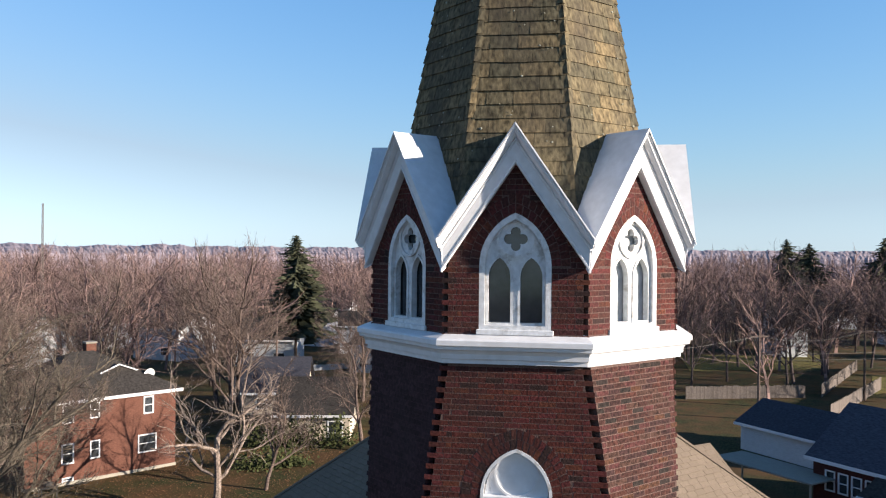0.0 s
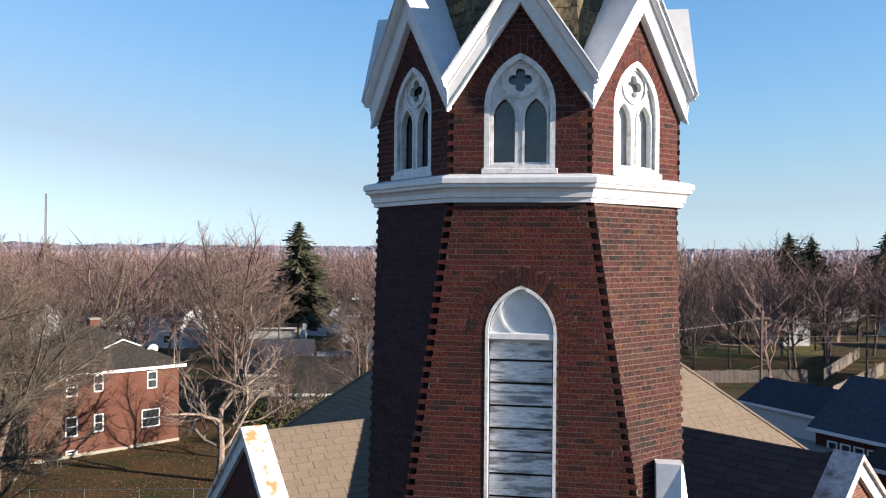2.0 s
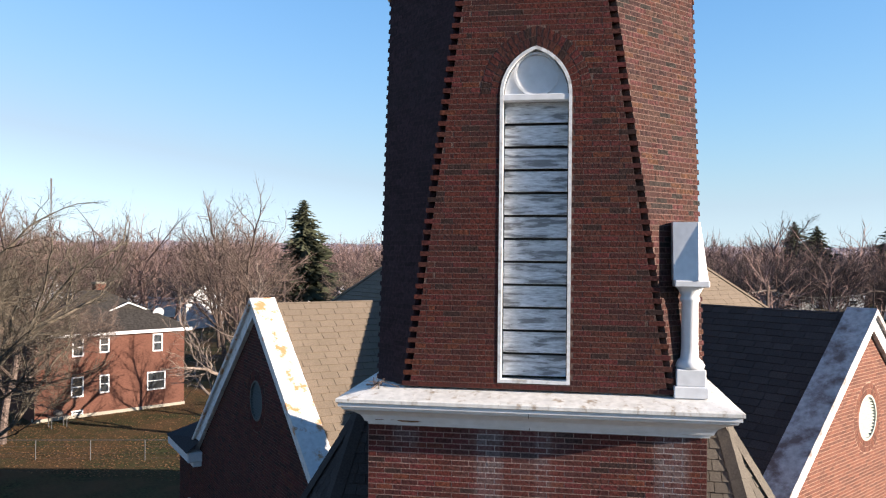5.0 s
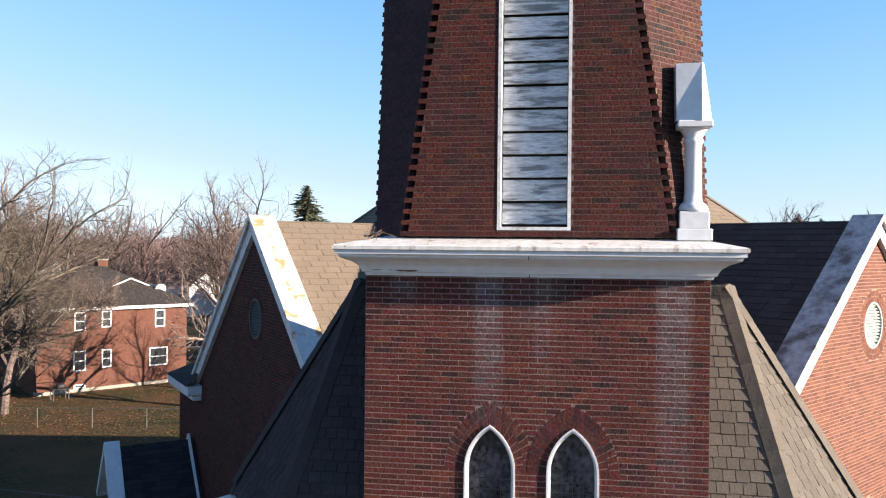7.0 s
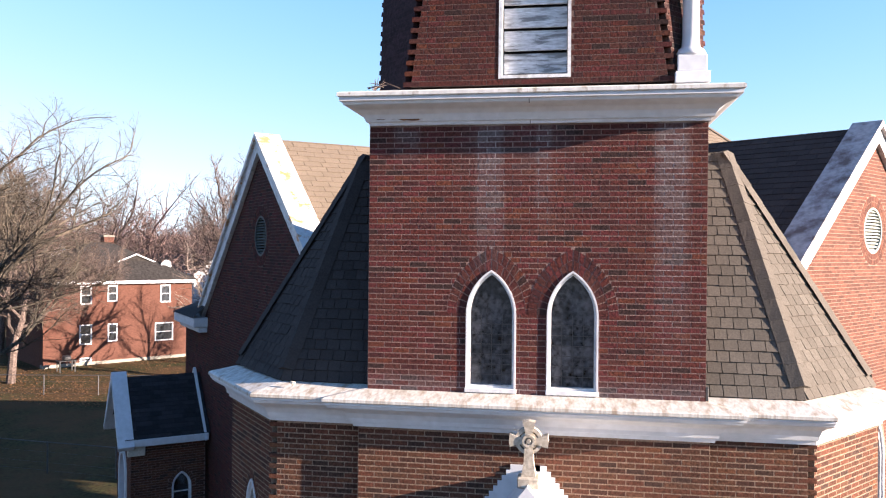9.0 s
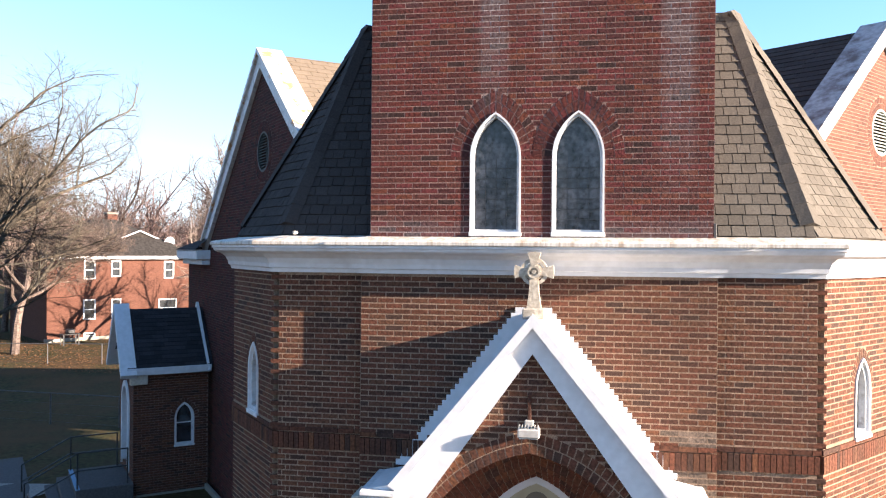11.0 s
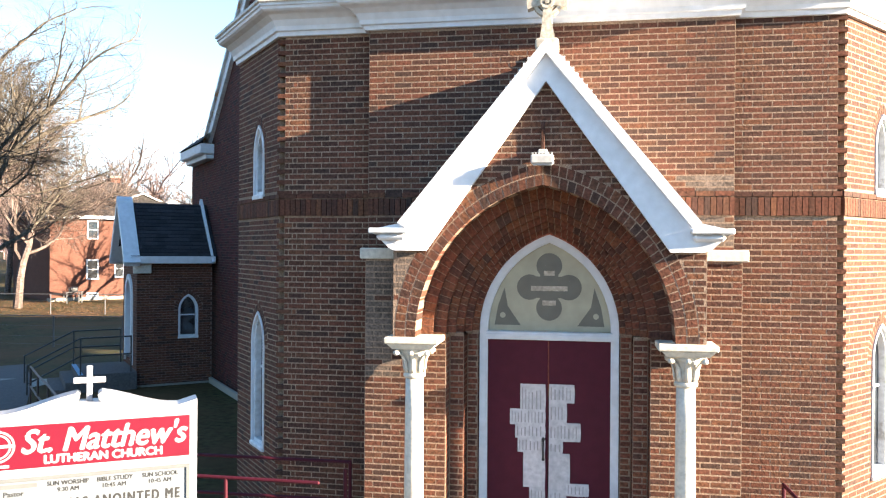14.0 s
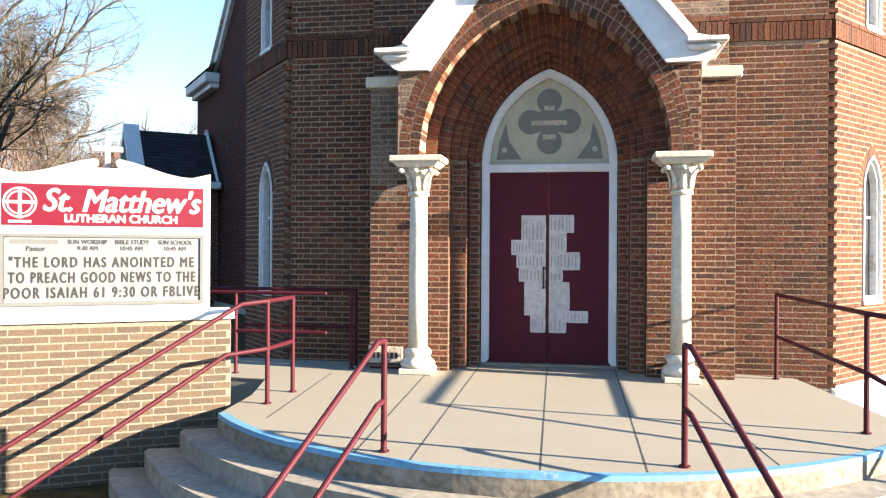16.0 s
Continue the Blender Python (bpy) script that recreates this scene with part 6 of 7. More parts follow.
for text, u, u1, z in (("\"THE LORD HAS ANOINTED ME", -1.60, -0.08, 1.912), ("TO PREACH GOOD NEWS TO THE", -1.605, -0.067, 1.776), ("POOR ISAIAH 61 9:30 OR FBLIVE", -1.64, -0.03, 1.643)):
    words(text, u, z, u1 - u, 0.092, INK, sign, n=0.007, thick=0.0045, space=1.3)
# round emblem: a cross within broken rings, and a plain bar below
for r1, r0 in ((0.135, 0.118), (0.105, 0.09)):
    part("emblem_ring", band(SF, ring_points(-1.52, 2.475, r1, 32), ring_points(-1.52, 2.475, r0, 32), 0.006, 0.008, True), SIGN_WHITE, sign)
part("emblem_bar", slab(SF, [(-1.535, 2.335), (-1.505, 2.335), (-1.505, 2.61), (-1.535, 2.61)], 0.006, 0.0095), SIGN_WHITE, sign)
part("emblem_bar", slab(SF, [(-1.65, 2.465), (-1.39, 2.465), (-1.39, 2.492), (-1.65, 2.492)], 0.006, 0.009), SIGN_WHITE, sign)
part("emblem_caption", slab(SF, [(-1.61, 2.298), (-1.43, 2.298), (-1.43, 2.322), (-1.61, 2.322)], 0.006, 0.008), SIGN_WHITE, sign)
bm = box(bmesh.new(), SF, -0.85, -0.80, 2.78, 3.105, -0.13, -0.09, 0.006)
part("cross_upright", bm, SIGN_WHITE, sign)
part("cross_arm", box(bmesh.new(), SF, -0.955, -0.694, 2.955, 3.005, -0.135, -0.085, 0.006), SIGN_WHITE, sign)


# ---- side entrance at the nave gable ----
NG = Frame((-6.42, 7.20, 0), (0.629, -0.777, 0))      # the left nave gable: u along it, n outwards
annex = thing("side_entrance", "small brick side entrance with dark gable roof and white eaves", "entrance")


f = wall_frame(NG.at(-5.0, 0, 1.95).xy, NG.at(-5.0, 0, 0.0).xy)
win = Arch(1.32, 0.26, 1.72, 2.46, 2.88)
q = [(0, 0.0), (1.95, 0.0), (1.95, 3.78), (0, 3.78)]
w = wall_mesh("side_wall", f, q, [win], MORTAR_DARK, annex)
bricks(f, q, [RingGap(win, 0.11)], BRICK_BROWN, w, seed=131)
voussoirs(f, win, 0.004, 0.108, BRICK_BROWN, w, n=8)
lancet(f, win, annex, frame_w=0.06, glass_mat=DARK_GLASS, bar=2.30)
f2 = wall_frame(NG.at(-7.5, 0, 1.95).xy, NG.at(-5.0, 0, 1.95).xy)
door_gap = Arch(1.25, 0.55, 1.05, 2.7, 3.3)
q = [(0.004, 0.0), (2.496, 0.0), (2.496, 3.78), (1.25, 5.2), (0.004, 3.78)]
w = wall_mesh("end_wall", f2, q, [door_gap], MORTAR_DARK, annex)
bricks(f2, q, [door_gap], BRICK_BROWN, w, seed=132)
part("door_frame", band(f2, door_gap.grown(0.09).outline(), door_gap.grown(-0.06).outline(), -0.1, 0.05), WHITE, annex)
part("door_leaf", slab(f2, door_gap.outline(), -0.14, -0.09), DOOR_RED, annex)
for s in (-1, 1):
    u0 = -6.25 + s * 1.42
    a, b = NG.at(u0, 3.88, 2.12), NG.at(u0, 3.88, -0.1)
    c, d = NG.at(-6.25, 5.36, -0.1), NG.at(-6.25, 5.36, 2.12)
    roof_face("roof_slope", [a, b, c, d] if s > 0 else [b, a, d, c], SHINGLE_DARK, annex, seed=133 + s, course=0.14, width=0.3)
    part("eave", box(bmesh.new(), NG, u0 - 0.09, u0 + 0.05, 3.70, 3.89, -0.05, 2.13, 0.012), WHITE, annex)
out = [(-6.25 - 1.56, 3.74), (-6.25, 5.52), (-6.25 + 1.56, 3.74)]
inn = [(-6.25 - 1.46, 3.64), (-6.25, 5.24), (-6.25 + 1.46, 3.64)]
part("rake", band(NG, out, inn, 1.9, 2.3), WHITE, annex)
part("wall_flashing", band(NG, out, [(-7.76, 3.70), (-6.25, 5.42), (-4.74, 3.70)], 0.0, 0.07), WHITE, annex)
part("bracket", box(bmesh.new(), NG, -5.01, -4.86, 3.44, 3.72, 1.6, 2.05, 0.02), LIMESTONE, annex)
part("foundation", box(bmesh.new(), NG, -7.55, -4.95, -0.1, 0.5, 0.0, 2.0, 0.01), CONCRETE_OLD, annex)
part("foundation_strip", box(bmesh.new(), NG, -4.95, 4.0, -0.2, 0.6, 0.0, 0.09, 0.01), CONCRETE, annex)

# eave return at the gable's far corner, and wall stub cornice
part("eave_return", box(bmesh.new(), NG, -8.05, -5.35, 6.74, 7.02, -1.2, 0.28, 0.03), WHITE, church)
bm = bmesh.new()
v = [bm.verts.new(NG.at(*p)) for p in ((-8.1, 7.025, 0.32), (-5.3, 7.025, 0.32), (-5.3, 7.42, -0.1), (-7.7, 7.42, -0.6), (-8.1, 7.025, -1.2))]
bm.faces.new((v[0], v[1], v[2], v[3])), bm.faces.new((v[0], v[3], v[4]))
part("eave_bed_moulding", box(bmesh.new(), NG, -7.92, -5.4, 6.60, 6.74, -1.1, 0.12, 0.02), WHITE, church)
part("eave_cap", bm, SHINGLE_DARK, church)

# landing, steps and black rails
landing = thing("side_steps", "grey concrete landing and steps with a blue painted edge", "steps")
part("landing_slab", box(bmesh.new(), NG, -6.95, -4.75, -0.1, 0.90, 1.96, 3.35, 0.015), CONCRETE_SHADED, landing)
part("edge_stripe", box(bmesh.new(), NG, -6.95, -4.75, 0.90, 0.905, 3.24, 3.352), BLUE_PAINT, landing)
for i in range(3):
    part("step", box(bmesh.new(), NG, -6.95, -4.75, -0.2, 0.73 - 0.17 * i, 3.35 + 0.3 * i, 3.65 + 0.3 * i, 0.012), CONCRETE_SHADED, landing)
for u in (-4.85, -6.85):
    P = lambda n, z: tuple(NG.at(u, z, n))
    rail_run("black iron handrail at the side steps", [(P(n, 0)[:2], z0, z1) for n, z0, z1 in ((2.1, 0.9, 1.82), (3.3, 0.9, 1.82), (4.5, 0.2, 1.2))],
             [[P(2.1, 1.82), P(3.3, 1.82), P(4.5, 1.2)], [P(2.1, 1.37), P(3.3, 1.37), P(4.5, 0.75)]], r=0.02, mat=RAIL_BLACK, group="black side handrails")
bm = bmesh.new()
vs = []
for k in range(12):
    x0 = Vector(NG.at(-6.2, 0, 4.2)).lerp(Vector((-24, 8, 0)), k / 11)
    vs.append([bm.verts.new((x0.x + dx, x0.y + dy, ground_height(x0.x + dx, x0.y + dy) + 0.03)) for dx, dy in ((0.3, 1.2), (-0.3, -1.2))])
for a, b in zip(vs, vs[1:]):
    bm.faces.new((a[0], a[1], b[1], b[0]))
tagged(part("path", bm, PATH), "pale concrete walk across the shaded lawn", "path", kind="structure")


# walk along the church to the side steps, with a dark rail on its near side
bm = bmesh.new()
vs = []
for x, y in ((-17.5, 12.6), (-15.0, 9.6), (-12.9, 6.6), (-10.9, 4.3), (-8.9, 2.2), (-7.2, 0.4), (-5.6, -0.7)):
    vs.append([bm.verts.new((x + dx, y + dy, ground_height(x + dx, y + dy) + 0.035)) for dx, dy in ((0.75, 0.45), (-1.0, -0.7))])
for a, b in zip(vs, vs[1:]):
    bm.faces.new((a[0], a[1], b[1], b[0]))
tagged(part("path", bm, CONCRETE_SHADED), "grey concrete walk coloured dark for the shade of the church wall", "path", kind="structure")
RUN = [(-11.9, 6.85), (-10.9, 5.75), (-9.9, 4.7), (-8.9, 3.6), (-7.9, 2.55), (-6.9, 1.5)]
rail_run("dark brown iron handrail along the side walk", [(p, ground_height(*p), ground_height(*p) + 0.95) for p in RUN],
         [[(x, y, ground_height(x, y) + z) for x, y in RUN] for z in (0.95, 0.5)], r=0.022, mat=RAIL_BROWN, group="black side handrails")


# ---- houses round about ----
def shed_window(f, u0, u1, z0, z1, parent, bars=1):
    w = new("window")
    w.parent = parent
    t = 0.09
    part("frame", band(f, [(u0, z0), (u1, z0), (u1, z1), (u0, z1)], [(u0 + t, z0 + t), (u1 - t, z0 + t), (u1 - t, z1 - t), (u0 + t, z1 - t)], -0.08, 0.05, True), WHITE, w)
    part("pane", slab(f, [(u0 + t, z0 + t), (u1 - t, z0 + t), (u1 - t, z1 - t), (u0 + t, z1 - t)], -0.06, -0.03), DARK_GLASS, w)
    for i in range(1, bars + 1):
        z = z0 + (z1 - z0) * i / (bars + 1)
        part("bar", box(bmesh.new(), f, u0 + t, u1 - t, z - 0.03, z + 0.03, -0.05, 0.03), WHITE, w)


def house(label, corner, yaw, width, depth, z0, z1, ridge, wall_mat, roof_mat, windows=(), hip=True, chimney=None, category="house", name="house", over=0.4, side_windows=()):
    h = thing(name, label, category)
    d = Vector((math.cos(radians(yaw)), math.sin(radians(yaw)), 0))
    n = Vector((-d.y, d.x, 0))
    c = Vector((*corner, 0))
    pts = [c, c + d * width, c + d * width + n * depth, c + n * depth]
    for i in range(4):
        a, b = pts[i], pts[(i + 1) % 4]
        f = wall_frame(a.xy, b.xy)
        wd = (b - a).length
        wins = windows if i == 0 else (side_windows if i in (1, 3) else ())
        q = [(0.01, z0), (wd - 0.01, z0), (wd - 0.01, z1), (0.01, z1)]
        if not hip and i in (1, 3):
            q = [(0.01, z0), (wd - 0.01, z0), (wd - 0.01, z1), (wd / 2, ridge - 0.1), (0.01, z1)]
        wall_mesh("wall", f, q, [Slot(*w[:4]) for w in wins], wall_mat, h, thick=0.25, reveal=0.1)
        for w in wins:
            shed_window(f, *w[:4], h)
    e = [c - d * over - n * over, c + d * (width + over) - n * over, c + d * (width + over) + n * (depth + over), c - d * over + n * (depth + over)]
    e = [Vector((p.x, p.y, z1)) for p in e]
    inset = depth / 2 if hip else -over
    r0, r1 = c + d * inset + n * depth / 2, c + d * (width - inset) + n * depth / 2
    r0.z = r1.z = ridge
    faces = [[e[0], e[1], r1, r0], [e[2], e[3], r0, r1]]
    if hip:
        faces += [[e[1], e[2], r1], [e[3], e[0], r0]]
    for q in faces:
        nn = (q[1] - q[0]).cross(q[2] - q[0]).normalized()
        bm = bmesh.new()
        top = [bm.verts.new(p) for p in q]
        bot = [bm.verts.new(p - Vector((0, 0, 0.16))) for p in q]
        bm.faces.new(top), bm.faces.new(bot[::-1])
        for i in range(len(q)):
            j = (i + 1) % len(q)
            bm.faces.new((top[i], bot[i], bot[j], top[j]))
        part("roof", bm, roof_mat, h)
    bm = bmesh.new()
    fr = Frame(c, d)
    box(bm, fr, -over - 0.02, width + over + 0.02, z1 - 0.24, z1 - 0.01, over - 0.02, over + 0.06)
    part("fascia", bm, WHITE, h)
    if chimney:
        u, w, zt = chimney
        part("chimney", box(bmesh.new(), fr, u - 0.4, u + 0.4, z1, zt, -w - 0.4, -w + 0.4, 0.02), HOUSE_BRICK, h)
        part("chimney_cap", box(bmesh.new(), fr, u - 0.46, u + 0.46, zt, zt + 0.15, -w - 0.46, -w + 0.46, 0.02), CONCRETE_OLD, h)
    return h, fr


wins = [(2.54, 3.36, 4.67, 6.04), (4.5, 5.23, 4.82, 6.05), (8.57, 9.38, 4.62, 5.99), (2.49, 3.38, 1.7, 3.19), (4.53, 5.26, 1.81, 3.17), (8.15, 9.63, 1.61, 3.04), (2.54, 3.36, 0.25, 0.74)]
h1, fr = house("two-storey red brick house with white window frames and dark hip roof", (-37.01, 42.15), 51.9, 11.2, 9.5, 0.0, 6.4, 9.3, HOUSE_BRICK, HOUSE_ROOF, wins, True, (6.6, 6.0, 9.75))
part("foundation", box(bmesh.new(), fr, -0.05, 11.25, -0.2, 0.42, -0.5, 0.06, 0.02), CONCRETE, h1)
bm = bmesh.new()
v = [bm.verts.new(fr.at(u, z, n)) for u, z, n in ((6.2, 7.85, -2.2), (8.8, 7.85, -2.2), (7.5, 8.36, -2.2), (6.2, 7.8, -3.4), (8.8, 7.8, -3.4), (7.5, 8.36, -4.0))]
bm.faces.new((v[0], v[1], v[2])), bm.faces.new((v[1], v[4], v[5], v[2])), bm.faces.new((v[3], v[0], v[2], v[5]))
part("dormer", bm, HOUSE_ROOF, h1)
part("dormer_trim", band(fr, [(5.8, 7.72), (7.5, 8.42), (9.2, 7.72)], [(6.05, 7.73), (7.5, 8.33), (8.95, 7.73)], -2.2, -2.05), WHITE, h1)
bm = lathe([(0.0001, -0.12), (0.2, -0.1), (0.38, -0.02), (0.45, 0.04)], (0, 0, 0), 16)
dish = part("satellite_dish", bm, SIDING, h1)
dish.matrix_basis = look(fr.at(9.7, 7.5, -1.6), fr.at(9.7, 7.8, -2.6))
table = thing("patio_table", "small black patio table on the lawn beside the brick house", "table")
tf = Frame(fr.at(0.9, 0, 2.2), fr.r)
part("tabletop", box(bmesh.new(), tf, -0.6, 0.6, 0.92, 0.97, -0.4, 0.4, 0.01), RAIL_BLACK, table)
for u in (-0.5, 0.5):
    for w in (-0.32, 0.32):
        part("leg", box(bmesh.new(), tf, u - 0.03, u + 0.03, 0.15, 0.92, w - 0.03, w + 0.03), RAIL_BLACK, table)
part("lid", box(bmesh.new(), tf, -0.25, 0.3, 0.97, 1.3, -0.25, 0.25, 0.08), RAIL_BLACK, table)
house("small tan garage with a brown gable roof beside a hedge", (-25.0, 60.2), 10, 6.6, 8.0, -0.3, 2.6, 5.4, STONE, HOUSE_ROOF, [(4.6, 6.0, -0.2, 2.0)], False, category="garage", name="garage")
house("low house with a dark slate-blue gable roof behind the garage", (-33.0, 70.0), 12, 7.0, 8.0, -0.3, 2.6, 5.8, STONE, SHINGLE_BLUE, [(2.0, 3.2, 0.8, 2.0)], False)
house("white siding garage with a dark blue-grey roof", (16.3, 64.9), -54, 9.6, 6.5, -0.3, 2.6, 4.4, SIDING, SHINGLE_BLUE, [], False, category="garage", name="garage")
house("dark brick bungalow with white-framed windows and a slate-grey gable roof", (17.6, 48.4), -52, 12.0, 9.0, -0.1, 3.8, 7.0, BRICK_RED, SHINGLE_BLUE, [(0.9, 1.65, 1.7, 3.1), (1.85, 2.6, 1.7, 3.1), (2.8, 3.55, 1.7, 3.1), (3.75, 4.5, 1.7, 3.1)], False)
house("small porch wing with a white-edged low gable roof", (19.3, 43.0), -52, 4.5, 3.0, -0.1, 2.7, 3.6, BRICK_RED, HOUSE_ROOF, [], False, over=0.5)
canopy = thing("carport", "low white metal carport roof on thin posts", "carport")
for (x0, y0), (x1, y1) in (((11.6, 52.0), (16.6, 45.6)),):
    d = Vector((x1 - x0, y1 - y0, 0)).normalized()
    n = Vector((-d.y, d.x, 0))
    f = Frame((x0, y0, 0), d)
    # white metal given a grey concrete colour to stand for its shade
    part("roof", box(bmesh.new(), f, 0, 8.2, 2.5, 2.62, -3.2, 0.0, 0.02), CONCRETE_OLD, canopy)
    for u, w in ((0.2, -0.2), (8.0, -0.2), (0.2, -3.0), (8.0, -3.0)):
        part("post", box(bmesh.new(), f, u - 0.05, u + 0.05, -0.2, 2.5, w - 0.05, w + 0.05), CONCRETE_OLD, canopy)
house("tall white siding house with its gable end towards the church", (-69.5, 84.0), -54, 9.0, 7.5, -0.3, 6.2, 9.4, SIDING, HOUSE_ROOF, [(1.0, 1.9, 0.9, 2.4), (4.0, 4.9, 0.9, 2.4), (1.0, 1.9, 3.8, 5.2), (4.0, 4.9, 3.8, 5.2)], False, side_windows=[(1.2, 2.1, 0.9, 2.4), (4.8, 5.7, 0.9, 2.4), (1.2, 2.1, 3.8, 5.2), (4.8, 5.7, 3.8, 5.2)])
rnd = random.Random(17)
far_houses = [(-78, 118, 20, 10, "SIDING"), (-50, 130, -12, 9, "SIDING"), (-36, 120, 15, 8, "SIDING"), (-58, 165, 0, 11, "SIDING"), (-95, 140, 10, 10, "SIDING"), (-24, 165, 5, 9, "SIDING"),
              (40, 175, -10, 9, "SIDING"), (62, 150, 12, 8, "SIDING"), (70, 128, -20, 7, "SIDING"), (36, 131, 10, 5, "SIDING"), (58, 185, 5, 9, "SIDING"), (88, 190, -8, 10, "SIDING"), (-92, 76, 30, 8, "SIDING"), (-47, 103, 10, 9, "SIDING"), (-29, 101, -8, 8, "SIDING"), (-66, 108, -15, 9, "SIDING")]
for x, y, yaw, wd, m in far_houses:
    hgt = rnd.uniform(3.2, 5.6)
    house("white siding house with a grey gable roof among bare trees", (x, y), yaw, wd, rnd.uniform(7, 9), -0.4, hgt, hgt + rnd.uniform(2.2, 3.2), SIDING, HOUSE_ROOF,
          [(wd * 0.15, wd * 0.3, 0.9, 2.2), (wd * 0.6, wd * 0.8, 0.9, 2.2)], False)


# ---- fences, poles, wires ----
def board_fence(p0, p1, h, mat, label, gap=0.16):
    t = thing("fence", label, "fence")
    f = wall_frame(p0, p1, -0.3)
    wd = (Vector(p1) - Vector(p0)).length
    rnd = random.Random(5)
    n = min(int(wd / gap), 150)
    g = wd / n
    for i in range(n):
        part("board", box(bmesh.new(), f, i * g, i * g + g * 0.92, 0.02, h * rnd.uniform(0.96, 1.04), -0.01, 0.012), mat, t)
    part("rail", box(bmesh.new(), f, 0, wd, h * 0.25, h * 0.3, -0.06, -0.015), mat, t)
    part("rail", box(bmesh.new(), f, 0, wd, h * 0.75, h * 0.8, -0.06, -0.015), mat, t)


board_fence((28.3, 79.3), (41.0, 100.6), 2.1, WOODF, "tall weathered grey-brown board fence")
board_fence((31.5, 93.0), (44.0, 118.0), 2.1, WOODF, "tall weathered grey-brown board fence")
board_fence((15.0, 88.5), (29.5, 92.5), 2.0, WOODF, "dark weathered board fence in the shade of trees")
board_fence((-36, 100), (-18, 112), 1.3, SIDING, "low white picket fence at the back of a lot", 0.22)


def chain_fence(p0, p1, label):
    t = thing("chain_fence", label, "fence")
    a, b = Vector((*p0, 0)), Vector((*p1, 0))
    n = int((b - a).length / 3.0)
    for i in range(n + 1):
        p = a.lerp(b, i / n)
        z = ground_height(p.x, p.y)
        bm = bmesh.new()
        tube(bm, (p.x, p.y, z - 0.1), (p.x, p.y, z + 1.2), 0.03, n=6)
        part("post", bm, FENCE_GREY, t)
    za, zb = ground_height(*p0), ground_height(*p1)
    for dz, r in ((1.18, 0.022), (0.8, 0.004), (0.4, 0.004), (0.1, 0.004)):
        bm = bmesh.new()
        tube(bm, (a.x, a.y, za + dz), (b.x, b.y, zb + dz), r, n=6)
        part("rail" if r > 0.01 else "wire", bm, FENCE_GREY, t)


chain_fence((-40, 31.5), (-12, 37.5), "galvanised chain-link fence along the lawn")
chain_fence((-32, 20), (-13, 17), "low galvanised chain-link fence on the shaded lawn")


def pole(x, y, h, label):
    t = thing("utility_pole", label, "utility pole", "utility poles")
    bm = bmesh.new()
    tube(bm, (x, y, -0.4), (x, y, h), 0.16, 0.11, 8)
    part("pole", bm, BARK, t)
    part("crossarm", box(bmesh.new(), Frame((x, y, 0), (0.9, 0.4, 0)), -1.1, 1.1, h - 0.7, h - 0.55, -0.07, 0.07), BARK, t)


spots = [(20.8, 78.0, 9.5), (36.0, 92.0, 9.0), (-34.5, 86, 9.5)]
for x, y, h in spots:
    pole(x, y, h, "grey wooden utility pole with a crossarm")
for (x0, y0, z0), (x1, y1, z1) in (((-5.0, 60, 8.6), (20.8, 78, 8.9)), ((20.8, 78, 8.9), (36, 92, 8.4)), ((36, 92, 8.4), (75, 118, 8.5)), ((20.8, 78, 7.0), (75, 112, 7.4)), ((20.8, 78, 6.4), (75, 110, 6.6))):
    bm = bmesh.new()
    p = Vector((x0, y0, z0))
    for i in range(1, 9):
        t = i / 8
        q = Vector((x0 + (x1 - x0) * t, y0 + (y1 - y0) * t, z0 + (z1 - z0) * t - 0.8 * 4 * t * (1 - t)))
        tube(bm, p, q, 0.012, n=4)
        p = q
    tagged(part("overhead_cable", bm, DARK_METAL), "sagging black overhead cable between poles", "cable", "overhead cables")
mast = thing("radio_mast", "thin grey lattice radio mast beyond the trees", "mast")
for k in range(3):
    a = 2.094 * k
    bm = bmesh.new()
    tube(bm, (-95 + 0.35 * math.cos(a), 127 + 0.35 * math.sin(a), -0.4), (-95 + 0.12 * math.cos(a), 127 + 0.12 * math.sin(a), 25.5), 0.05, n=4)
    part("leg", bm, WOODF, mast)


# ---- trees ----
class Twigs:
    """Collects tapering limbs as prisms, and the finest twigs as slivers."""
    def __init__(self):
        self.v, self.f = [], []

    def sliver(self, rnd, p, q, r):
        d = (q - p).normalized()
        side = d.cross(Vector((rnd.gauss(0, 1), rnd.gauss(0, 1), rnd.gauss(0, 1)))).normalized() * r
        i = len(self.v)
        self.v += [p + side, p - side, q]
        self.f.append((i, i + 1, i + 2))

    def limb(self, p, q, r0, r1, n):
        d = (q - p).normalized()
        x = d.orthogonal().normalized()
        y = d.cross(x)
        i = len(self.v)
        ring = [(math.cos(2 * math.pi * k / n), math.sin(2 * math.pi * k / n)) for k in range(n)]
        for c, r in ((p, r0), (q, r1)):
            self.v += [c + (x * a + y * b) * r for a, b in ring]
        for k in range(n):
            j = (k + 1) % n
            self.f.append((i + k, i + j, i + n + j, i + n + k))


